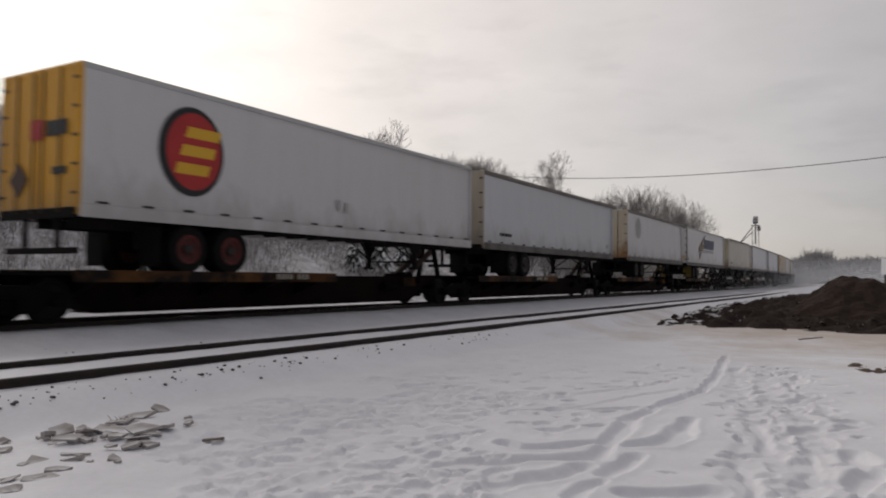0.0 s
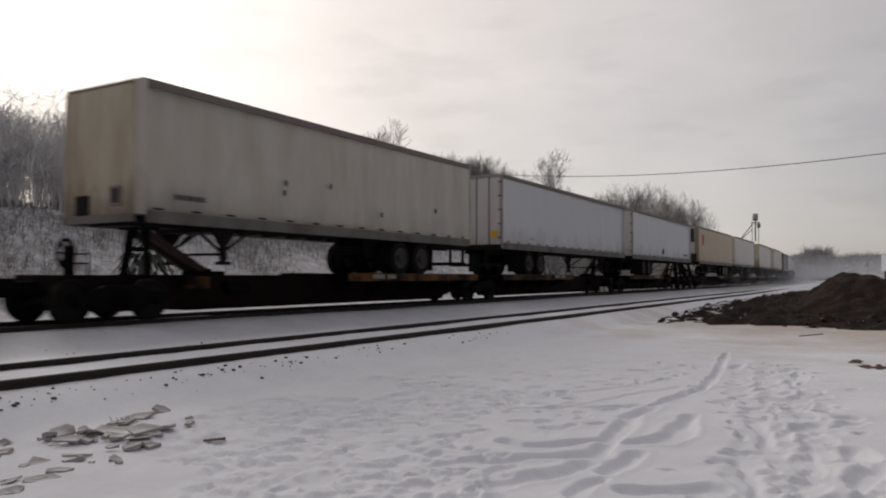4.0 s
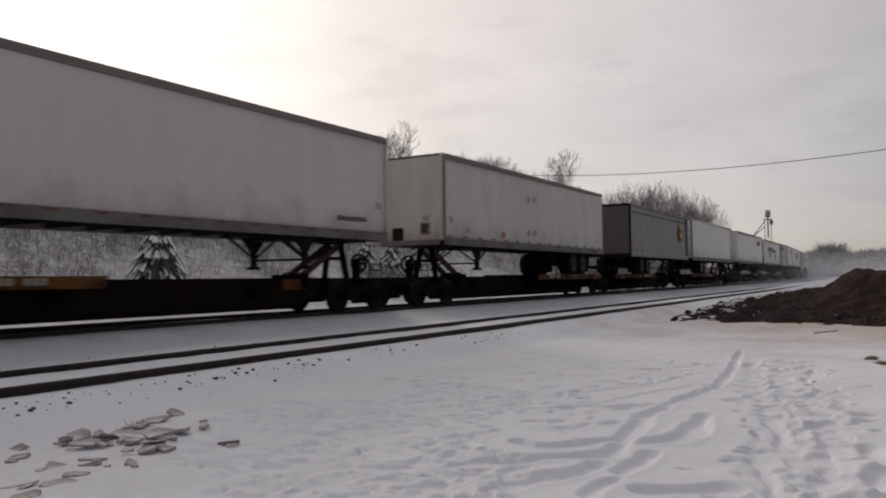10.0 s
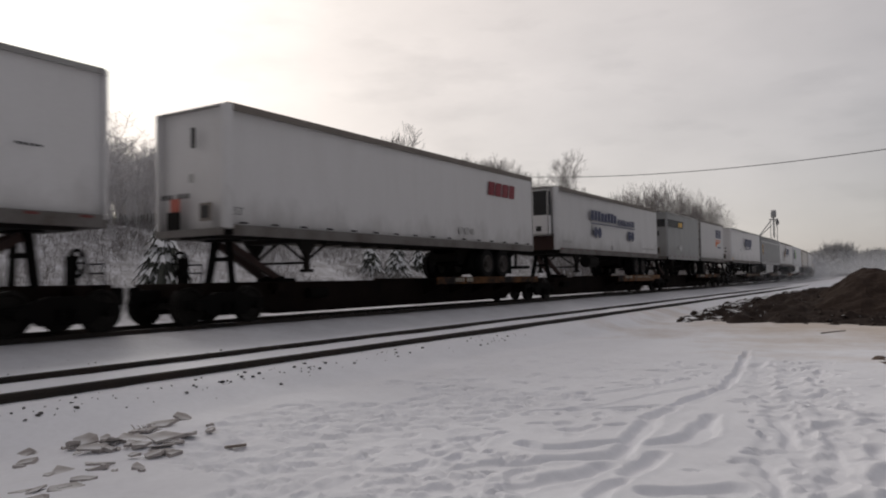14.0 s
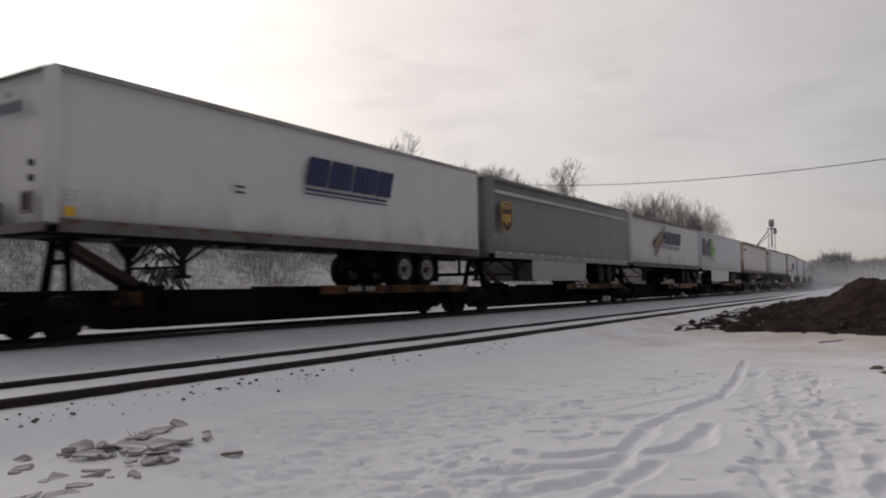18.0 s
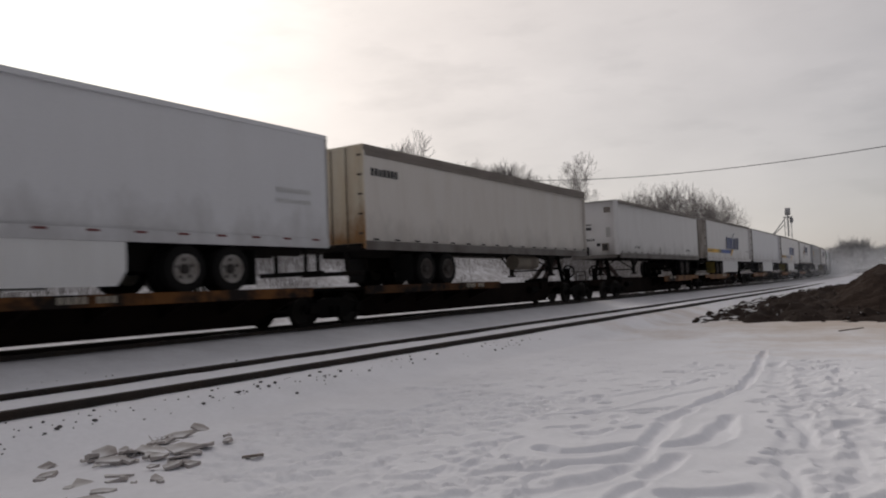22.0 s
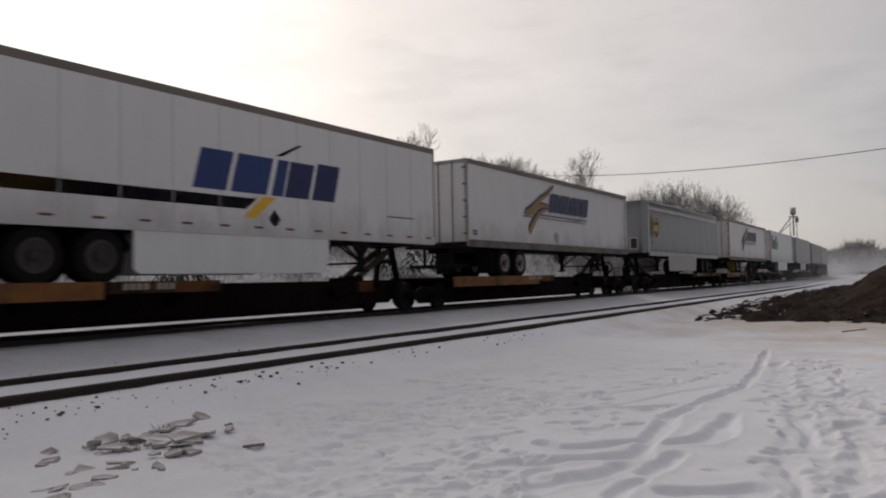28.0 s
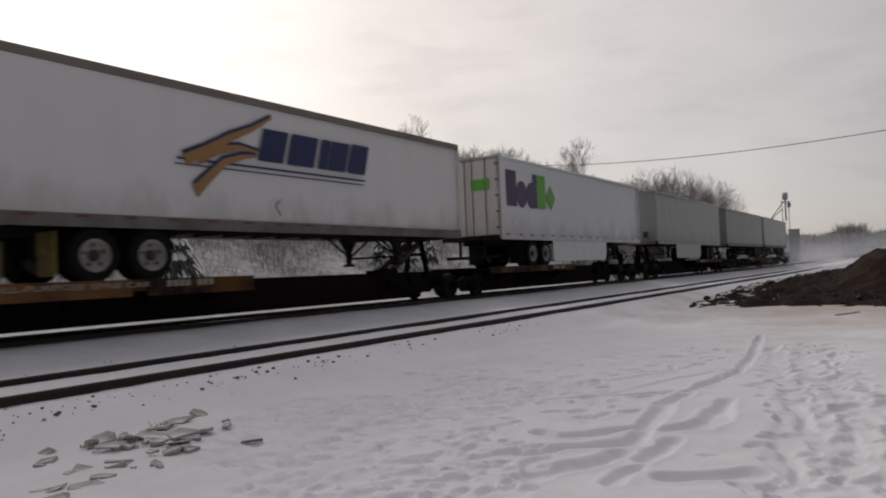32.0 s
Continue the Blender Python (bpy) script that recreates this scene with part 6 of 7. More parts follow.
def hitch(car, x, way):
    """A trailer hitch: an upright stand under the kingpin plate and a long slanting strut; way points to the trailer's rear."""
    bm = bmesh.new()
    for s in (-1, 1):
        beam(bm, (x - 0.05 * way, s * 0.42, 0.9), (x, s * 0.22, 1.98), 0.11, 0.16)
    box(bm, x - 0.2, x + 0.2, -0.45, 0.45, 1.93, 2.02)
    box(bm, x - 0.05, x + 0.05, -0.36, 0.36, 1.45, 1.55)
    st = part("hitch_stand", bm, BLACK, car, "upright trailer hitch stand")
    bm = bmesh.new()
    for s in (-1, 1):
        beam(bm, (x + 0.1 * way, s * 0.2, 1.85), (x + 1.75 * way, s * 0.25, 0.96), 0.1, 0.17)
    part("hitch_strut", bm, RED_IRON, car, "rusty red slanting hitch strut")
    bm = box(bmesh.new(), x + 1.5 * way, x + 2.2 * way, -0.36, 0.36, 0.93, 1.03)
    tube(bm, (x + 1.7 * way, -0.4, 1.04), (x + 1.7 * way, 0.4, 1.04), 0.05, n=8)
    part("hitch_foot", bm, BLACK, car)


def platform(car, x0, x1, rear_at_lead, ends, seed, bright, pins, words=""):
    """One unit between two truck centres. ends: whether the lead and the trailing end are coupler ends. pins: place and way of each hitch."""
    rng = random.Random(seed)
    n = x1 - x0
    out = [(x0 - 0.35, 0.93), (x1 + 0.35, 0.93), (x1 + 0.35, 0.66), (x1 - 1.25, 0.64), (x1 - 2.1, 0.16), (x0 + 2.1, 0.16), (x0 + 1.25, 0.64), (x0 - 0.35, 0.66)]
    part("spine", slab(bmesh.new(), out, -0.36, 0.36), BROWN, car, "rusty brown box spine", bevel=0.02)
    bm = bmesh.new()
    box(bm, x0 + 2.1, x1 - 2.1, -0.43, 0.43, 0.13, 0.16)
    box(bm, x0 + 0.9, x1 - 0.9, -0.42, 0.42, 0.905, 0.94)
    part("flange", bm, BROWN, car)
    way = -1 if rear_at_lead else 1
    rear = x0 if rear_at_lead else x1

    def u(d):
        return rear - way * d

    length = 7.7
    sill = SILL_BRIGHT if bright else SILL
    cuts = sorted(rng.uniform(1.6, 7.8) for _ in range(2))
    spans = list(zip([1.05] + cuts, cuts + [1.05 + length]))
    for s in (-1, 1):
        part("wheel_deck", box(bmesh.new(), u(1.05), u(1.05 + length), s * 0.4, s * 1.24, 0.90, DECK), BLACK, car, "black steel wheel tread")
        for a, b in spans:
            deep = 0.2 if not (bright and b - a > 2.4) else 0.3
            part("side_sill", box(bmesh.new(), u(a + 0.01), u(b - 0.01), s * 1.24, s * 1.29, DECK - deep, DECK + 0.035), sill if a < 4.5 else SILL, car, "faded orange side sill", bevel=0.008)
        for k in range(5):
            d = 1.5 + k * 1.65
            bm = bmesh.new()
            ya, yb = s * 0.35, s * 1.24
            v = [bm.verts.new((u(d) + e, y, z)) for e in (-0.05, 0.05) for y, z in ((ya, 0.9), (yb, 0.9), (yb, 0.76), (ya, 0.42))]
            bm.faces.new(v[:4])
            bm.faces.new(v[4:][::-1])
            for i in range(4):
                j = (i + 1) % 4
                bm.faces.new((v[i], v[4 + i], v[4 + j], v[j]))
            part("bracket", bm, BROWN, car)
        part("ramp_plate", box(bmesh.new(), u(0.25), u(1.0), s * 0.3, s * 1.15, 0.9, 0.945), BLACK, car)
    if words:
        side = min(u(3.0), u(3.0 + 3.0))
        lettering("stencil", words, 0.15, LETTER, car, (side, -1.295, 0.85), width=3.0, label="pale stencilled lettering")
    w0 = min(u(6.4), u(7.6))
    for i in range(8):
        if i != 4:
            part("stencil_bar", box(bmesh.new(), w0 + i * 0.15, w0 + i * 0.15 + 0.1, -1.296, -1.288, 0.84, 0.97), LETTER, car)
    for at_pin, back in pins:
        hitch(car, at_pin, back)
    # brake gear and small boxes on the narrow part
    k = (x1 - 3.6) if rear_at_lead else (x0 + 3.6)
    part("brake_cylinder", tube(bmesh.new(), (k - 0.35, -0.5, 0.62), (k + 0.35, -0.5, 0.62), 0.14, n=12), BLACK, car)
    part("guide_plate", box(bmesh.new(), k - way * 1.2 - 0.35, k - way * 1.2 + 0.35, -0.5, -0.37, 0.62, 0.9), SILL if rng.random() < 0.5 else BROWN, car)
    for d in (2.0, n - 2.0):
        part("cross_arm", box(bmesh.new(), x0 + d - 0.1, x0 + d + 0.1, -0.75, 0.75, 0.72, 0.9), BROWN, car)
    for at_lead, is_end in ((True, ends[0]), (False, ends[1])):
        if is_end:
            e, o = (x0, -1) if at_lead else (x1, 1)
            part("end_sill", box(bmesh.new(), e + o * 0.35, e + o * 1.15, -0.75, 0.75, 0.62, 0.93), BROWN, car, bevel=0.02)
            cp = part("coupler", box(bmesh.new(), e + o * 1.1, e + o * 1.75, -0.13, 0.13, 0.55, 0.8), BLACK, car, bevel=0.03)
            part("knuckle", tube(bmesh.new(), (e + o * 1.72, -0.06, 0.5), (e + o * 1.72, -0.06, 0.86), 0.12, n=10), BLACK, cp)
            part("hose", tube(bmesh.new(), (e + o * 1.15, -0.35, 0.6), (e + o * 1.6, -0.28, 0.32), 0.025, n=6), BLACK, car)
            ladder = part("ladder", box(bmesh.new(), e + o * 0.72, e + o * 0.78, -1.08, -0.57, 0.86, 0.9), BLACK, car)
            for yy in (-1.05, -0.6):
                part("stile", tube(bmesh.new(), (e + o * 0.75, yy, 0.5), (e + o * 0.75, yy, 1.35), 0.018, n=6), BLACK, ladder)
            for z in (0.55, 1.15, 1.33):
                part("rung", tube(bmesh.new(), (e + o * 0.75, -1.05, z), (e + o * 0.75, -0.6, z), 0.016, n=6), BLACK, ladder)
            wh = bmesh.new()
            lathe(wh, [(0.24, -0.025), (0.3, -0.025), (0.3, 0.025), (0.24, 0.025), (0.24, -0.025)], 18, caps=False)
            for k in range(3):
                q = k * math.pi / 3
                beam(wh, (-0.25 * math.cos(q), 0, -0.25 * math.sin(q)), (0.25 * math.cos(q), 0, 0.25 * math.sin(q)), 0.03, 0.03)
            bmesh.ops.rotate(wh, verts=wh.verts, matrix=Matrix.Rotation(math.pi / 2, 3, "Z"))
            bmesh.ops.translate(wh, verts=wh.verts, vec=(e + o * 0.7, -0.25, 1.36))
            box(wh, e + o * 0.55, e + o * 0.66, -0.34, -0.1, 0.9, 1.5)
            part("hand_brake", wh, BLACK, car)


# where each truck stands, from the middle of the gap between two trailers; coupled ends have two
TRUCK_AT = {0: -0.34, 1: -0.94, 2: -1.59, 3: -0.76, 4: (-2.35, 1.27), 5: 0.4, 6: -0.8, 7: (-2.45, 1.48), 8: 0.39, 9: 0.48, 10: (-2.36, 1.7), 11: -1.5, 12: -0.91, 13: (-2.16, 1.7), 14: 0.2,
            15: 0.28, 16: (-2.53, 1.49), 17: -0.16, 18: -0.28, 19: -0.07, 20: -0.33, 21: (-2.63, 2.0), 22: -0.57, 23: -0.75, 24: -0.72, 25: -1.05, 26: (-2.56, 1.9), 27: -0.12, 28: -0.6,
            29: (-2.5, 1.7), 30: 0.2, 31: 0.2}
BRIGHT = (14, 18, 21, 22, 23, 24, 25, 27)


def couple_train():
    lead = [t.location.x for t in TRAILERS]
    last = [t.location.x + t["span"] for t in TRAILERS]
    # platforms: index of the first and the last trailer on each
    units = [(i, i) for i in range(15)] + [(15, 16)] + [(i, i) for i in range(17, 33)]
    groups = [(0, 4), (4, 7), (7, 10), (10, 13), (13, 16), (16, 21), (21, 26), (26, 29), (29, 32)]
    rear_first = [not t["front_leads"] for t in TRAILERS]
    for g, (a, b) in enumerate(groups):
        lo = lead[units[a][0]]
        joints = []
        for i in range(a, b + 1):
            if i == 0:
                joints.append(lo - 0.75 + TRUCK_AT[0])
            elif i == len(units):
                joints.append(last[units[i - 1][1]] + 2.2)
            else:
                mid = (last[units[i - 1][1]] + lead[units[i][0]]) / 2
                joints.append(mid + (TRUCK_AT[i][1] if i == a else TRUCK_AT[i][0] if i == b else TRUCK_AT[i]))
        for i in range(a - (g == 0), b):
            j = i - a
            head, tail = (joints[j], joints[j + 1]) if j >= 0 else (joints[0] - 16.4, joints[0])
            car = tagged(new("spine_car"), "rusty brown spine car unit with " + ("bright orange" if i in BRIGHT else "faded orange") + " sills", "railway wagon", "spine car units of the train")
            car.location = (head, MAIN_Y, 0)
            CARS.append((car, tail - head))
            truck(car, 0)
            if i == b - 1:
                truck(car, tail - head)
            words = "ALL-PURPOSE SPINE CAR" if i in (14, 27) else ""
            turned = rear_first[units[i][0]] if j >= 0 else True
            first, final = units[i] if j >= 0 else (0, 0)
            if j < 0:
                pins = [(tail - head - 1.4, -1)]
            else:
                pins = [(lead[first] + 1.0 - head, 1)] if not rear_first[first] else []
                pins += [(last[final] - 1.0 - head, -1)] if rear_first[final] else []
            platform(car, 0, tail - head, turned, (i == a and i > 0 or i < 0, i == b - 1), i if i >= 0 else 77, i in BRIGHT, pins, words)


couple_train()
for _t in TRAILERS:
    del _t["span"], _t["front_leads"]


# ---- trees, brush and the distance ----
def sticks_mesh(name, segs, material, n=3):
    """Many tapered sticks in one mesh: rows of ax ay az bx by bz ra rb."""
    s = np.array(segs, float)
    a, b = s[:, 0:3], s[:, 3:6]
    d = b - a
    d /= np.linalg.norm(d, axis=1, keepdims=True) + 1e-9
    ref = np.where(np.abs(d[:, 2:3]) > 0.9, [[1.0, 0, 0]], [[0, 0, 1.0]])
    u = np.cross(d, ref)
    u /= np.linalg.norm(u, axis=1, keepdims=True) + 1e-9
    w = np.cross(d, u)
    ang = np.arange(n) * 2 * np.pi / n
    ring = u[:, None] * np.cos(ang)[None, :, None] + w[:, None] * np.sin(ang)[None, :, None]
    v = np.concatenate([a[:, None] + ring * s[:, 6, None, None], b[:, None] + ring * s[:, 7, None, None]], 1).reshape(-1, 3)
    k = np.arange(len(s))[:, None] * 2 * n
    i = np.arange(n)[None]
    faces = np.stack([k + i, k + (i + 1) % n, k + n + (i + 1) % n, k + n + i], -1).reshape(-1, 4)
    return plain_mesh(name, v.tolist(), faces.tolist(), material, True)


def branch(rng, p, d, length, r, depth, trunk, crown, spread, kids):
    pieces = 3
    for i in range(pieces):
        d = (d + Vector((rng.gauss(0, 0.13), rng.gauss(0, 0.13), rng.gauss(0.07, 0.1)))).normalized()
        q = p + d * (length / pieces)
        (trunk if r > 0.05 else crown).append((*p, *q, r, r * 0.86))
        p, r = q, r * 0.86
        if depth and (i or depth < 4):
            for _ in range(1 if i < pieces - 1 else kids):
                side = Vector((rng.gauss(0, 1), rng.gauss(0, 1), rng.gauss(0.15, 0.6))).normalized()
                e = (d + side * spread * rng.uniform(0.6, 1.25)).normalized()
                branch(rng, p, e, length * rng.uniform(0.55, 0.8), r * rng.uniform(0.5, 0.72), depth - 1, trunk, crown, spread, kids)


def bare_tree(seed, height, spread, depth, kids, bark, label, place, fork=0.3, stems=1, fine=0.010, crown_at=None):
    """crown_at: middle of a rounded crown, its half height and half width, as shares of the height."""
    rng = random.Random(seed)
    trunk, crown = [], []
    for k in range(stems):
        lean = Vector((rng.gauss(0, 0.16 if stems > 1 else 0.04), rng.gauss(0, 0.16 if stems > 1 else 0.04), 1)).normalized()
        branch(rng, Vector((rng.gauss(0, 0.3) if stems > 1 else 0, 0, -0.3)), lean, height * fork, height * (0.016 if stems == 1 else 0.011), depth, trunk, crown, spread, kids)
    if crown_at:
        full = max(s[5] for s in trunk + crown)
        mid, up, out = (c * full for c in crown_at)
        inside = [s for s in crown if (s[3] ** 2 + s[4] ** 2) / out ** 2 + ((s[5] - mid) / up) ** 2 < rng.uniform(0.8, 1.12)]
        crown = inside
    top = max(max(s[2], s[5]) for s in trunk + crown)
    k = height / top
    scale = lambda segs: [[*(c * k for c in s[:6]), *(max(c, fine) for c in s[6:])] for s in segs]  # noqa: E731
    tree = tagged(new("bare_tree"), label, "tree", "bare trees behind the tracks")
    tree.location = place
    tree["tall"] = height
    part("trunk", sticks_mesh("trunk", scale(trunk), bark, 6), bark, tree)
    part("crown", sticks_mesh("crown", scale(crown), bark, 3), bark, tree, "leafless crown of fine twigs")
    return tree


def on_bank(az, y, sink=0.2):
    x = y / math.tan(radians(az))
    return (x, y, height_at(x, y) - sink)


def top_at(az, y, el):
    """Height of a tree on the bank whose top stands at an elevation of el degrees."""
    x, y, z = on_bank(az, y)
    return EYE_Z + math.hypot(x, y) * math.tan(radians(el)) - z


def plant_trees():
    def one(seed, az, y, el, label, **how):
        bare_tree(seed, top_at(az, y, el), how.pop("spread", 0.66), how.pop("depth", 5), how.pop("kids", 3), BARK, label, on_bank(az, y), **how)

    tall = "tall leafless tree with fine grey branches"
    one(3, 33.75, 44, 12.2, tall, fork=0.3, crown_at=(0.62, 0.4, 0.24), spread=0.72, fine=0.012)
    one(4, 35.5, 46, 11.45, tall, fork=0.28, crown_at=(0.62, 0.4, 0.22), spread=0.72, fine=0.012)
    one(5, 36.6, 45, 10.9, tall, fork=0.28, crown_at=(0.62, 0.38, 0.22), spread=0.72, fine=0.010)
    one(9, 21.75, 36, 9.6, "broad leafless tree with a rounded crown", fork=0.3, crown_at=(0.6, 0.42, 0.3), spread=0.74, fine=0.013)
    bushy = "leafless bushy tree with a dense grey crown"
    for i, (az, el) in enumerate(((30.6, 9.3), (29.6, 9.9), (28.5, 9.9), (27.4, 9.2))):
        one(20 + i, az, 40, el, bushy, fork=0.2, stems=2)
    for i, (az, el) in enumerate(((18.3, 6.2), (17.2, 6.9), (16.2, 7.2), (15.1, 7.0), (14.0, 6.5), (13.0, 5.8), (12.2, 5.2))):
        one(30 + i, az, 36, el, bushy, fork=0.24, stems=3, depth=4, kids=3, fine=0.016, spread=0.7, crown_at=(0.5, 0.5, 0.42))
    # frosted wood on the bank behind the train
    masters = [bare_tree(50 + i, top_at(az, y, el), sp, 4, 4, FROST, "leafless tree with frosted twigs on the bank", on_bank(az, y), fork=0.28, fine=0.009)
               for i, (sp, az, y, el) in enumerate(((0.7, 60.5, 38, 11.6), (0.6, 57.5, 39, 11.0), (0.8, 53.5, 38, 10.2), (0.65, 63.0, 41, 12.3), (0.85, 49.0, 38, 9.6)))]
    rng = random.Random(77)
    for i in range(40):
        az = rng.uniform(37.5, 68)
        y = rng.uniform(36, 54)
        x, y, z = on_bank(az, y)
        m = rng.choice(masters)
        h = EYE_Z + math.hypot(x, y) * math.tan(radians(rng.uniform(6.5, 9.0) + 2.8 * (az - 38) / 24)) - z
        s = h / max(1.0, m["tall"])
        copy_thing(m, pose(x, y, z, 0, 0, rng.uniform(0, 360)) @ Matrix.Scale(s, 4))


plant_trees()
for _o in [o for o in scene.objects if "tall" in o]:
    del _o["tall"]


def snowy_fir(place, height, seed):
    """Drooping boughs in whorls; each bough carries a thick tongue of snow."""
    rng = random.Random(seed)
    fir = tagged(new("fir_tree"), "small fir bowed down under thick snow", "fir tree", "snow-laden firs")
    fir.location = place
    part("trunk", tube(bmesh.new(), (0, 0, -0.2), (0, 0, height), 0.09, 0.02, 8), BARK, fir)
    needle_v, needle_f, snow_v, snow_f = [], [], [], []

    def tongue(vs, fs, pts, side, widths, thick):
        """A rounded strip of five points across."""
        base = len(vs)
        for p, w in zip(pts, widths):
            for k, h in ((-1, -0.6), (-0.6, 0.6), (0, 1.0), (0.6, 0.6), (1, -0.6)):
                vs.append(tuple(p + side * w * k + Vector((0, 0, thick * h * min(1.0, w * 9)))))
        for i in range(len(pts) - 1):
            for q in range(4):
                k = base + 5 * i + q
                fs.append((k, k + 1, k + 6, k + 5))

    n = int(58 * height)
    for i in range(n):
        h = (i + 0.5) / n
        a = i * 2.399 + rng.gauss(0, 0.2)
        full = (1 - h) ** 0.8 * height * 0.42 * rng.uniform(0.6, 1.15) + 0.15
        z = height * (0.06 + 0.93 * h)
        for turn in (-0.36, 0.02, 0.38):
            b = a + turn + rng.gauss(0, 0.06)
            reach = full * (1.05 - abs(turn) * 0.7) * rng.uniform(0.85, 1.1)
            out = Vector((math.cos(b), math.sin(b), 0))
            side = Vector((-math.sin(b), math.cos(b), 0))
            droop = rng.uniform(0.7, 1.2)
            pts = [out * reach * t + Vector((0, 0, z + reach * (0.22 * t - droop * t * t))) for t in (0.1, 0.35, 0.6, 0.8, 0.92, 1.0)]
            wide = 0.05 + 0.022 * reach
            tongue(needle_v, needle_f, [p + Vector((0, 0, -0.05)) for p in pts], side, [wide * q for q in (0.6, 1.2, 1.3, 1.2, 0.8, 0.3)], 0.03)
            if rng.random() < 0.8:
                a0 = rng.choice((0, 1, 1, 2))
                on = [p + Vector((0, 0, 0.04)) for p in pts[a0:a0 + rng.choice((3, 4))]]
                tongue(snow_v, snow_f, on, side, [wide * q * rng.uniform(0.7, 1.6) for q in (0.7, 1.3, 1.2, 0.7)], 0.07)
    part("foliage", plain_mesh("foliage", needle_v, needle_f, NEEDLES, True), NEEDLES, fir, "dark drooping boughs")
    part("snow_load", plain_mesh("snow_load", snow_v, snow_f, PUFF, True), PUFF, fir, "thick lying snow")


for az, y, h, sd in ((52.5, 25.0, 3.7, 1), (35.5, 27.0, 2.6, 2), (37.5, 27.5, 2.2, 3), (33.8, 28.0, 2.0, 4)):
    snowy_fir(on_bank(az, y, 0.1), h, sd)


def brush():
    """Tangled snow-dusted stems over the bank."""
    rng = np.random.RandomState(12)
    segs = []
    azs, ys = np.radians(rng.uniform(20, 70, 22000)), rng.uniform(23.5, 41, 22000)
    xs = ys / np.tan(azs)
    thicket = lattice(xs, ys, 4.5, 71) + 0.5 * lattice(xs, ys, 1.8, 72)
    zs = ground_height(xs, ys)
    for x, y, z, thick in zip(xs, ys, zs, thicket):
        if thick < rng.rand() * 0.8 - 0.75:
            continue
        p = np.array([x, y, z - 0.05])
        d = np.array([rng.normal(0, 0.25), rng.normal(0, 0.25), 1.0])
        h = rng.uniform(0.25, 0.7) + max(0.0, thick) * 1.1
        r = rng.uniform(0.006, 0.013)
        q = p + d * h * 0.55
        segs.append([*p, *q, r, r * 0.8])
        for _ in range(4):
            e = q + np.array([rng.normal(0, 0.4), rng.normal(0, 0.4), rng.uniform(-0.05, 0.5)]) * h * 0.7
            segs.append([*q, *e, r * 0.6, r * 0.3])
    ob = new("brush", sticks_mesh("brush", segs, BRUSH, 3))
    tagged(ob, "tangled leafless brush dusted with snow", "brush", kind="stuff")


brush()


def frosted_thicket():
    """Slender frosted saplings that close the wood behind the train."""
    rng = np.random.RandomState(19)
    n = 1500
    azs, ys = np.radians(rng.uniform(37, 70, n)), rng.uniform(34, 56, n)
    xs = ys / np.tan(azs)
    segs = []
    for x, y, z, az in zip(xs, ys, ground_height(xs, ys), np.degrees(azs)):
        h = rng.uniform(2.0, 4.6) + 1.2 * max(0.0, (az - 46) / 20)
        p = np.array([x, y, z - 0.1])
        d = np.array([rng.normal(0, 0.12), rng.normal(0, 0.12), 1.0])
        r = 0.012 + 0.005 * h
        steps = 5
        for i in range(steps):
            q = p + (d + np.array([rng.normal(0, 0.12), rng.normal(0, 0.12), 0])) * h / steps
            segs.append([*p, *q, r, r * 0.75])
            p, r = q, r * 0.75
            for _ in range(3 if i else 1):
                e = p + np.array([rng.normal(0, 0.55), rng.normal(0, 0.55), rng.uniform(0.1, 0.9)]) * (0.5 + 0.12 * h)
                segs.append([*p, *e, r * 0.5 + 0.004, 0.006])
                for _ in range(2):
                    m = p + (e - p) * rng.uniform(0.4, 0.8)
                    f = m + np.array([rng.normal(0, 0.4), rng.normal(0, 0.4), rng.uniform(0.0, 0.5)])
                    segs.append([*m, *f, 0.009, 0.006])
    ob = new("frosted_thicket", sticks_mesh("frosted_thicket", segs, FROST, 3))
    tagged(ob, "thicket of slender saplings white with frost", "thicket", kind="stuff")


frosted_thicket()


def far_woods():
    rng = np.random.RandomState(15)
    segs = []
    for i in range(3200):
        az = rng.uniform(-6, 11)
        d = rng.uniform(380, 470)
        x, y = d * math.cos(math.radians(az)), d * math.sin(math.radians(az))
        h = 12.0 + 0.5 * math.sin(az * 1.7) + 0.4 * math.sin(az * 4.1) + (3.6 if 3.25 < az < 4.65 else 0) + rng.normal(0, 0.6)
        p = np.array([x, y, -1.0])
        q = np.array([x + rng.normal(0, 1), y + rng.normal(0, 1), h * 0.45])
        segs.append([*p, *q, 0.3, 0.2])
        for _ in range(7):
            e = q + np.array([rng.normal(0, 2.0), rng.normal(0, 2.0), rng.uniform(0.0, h * 0.55)])
            segs.append([*q, *e, 0.22, 0.06])
    ob = new("far_woods", sticks_mesh("far_woods", segs, HAZED_BARK, 3))
    tagged(ob, "distant line of leafless woods, haze painted into their frosty grey", "woods", kind="stuff")


far_woods()


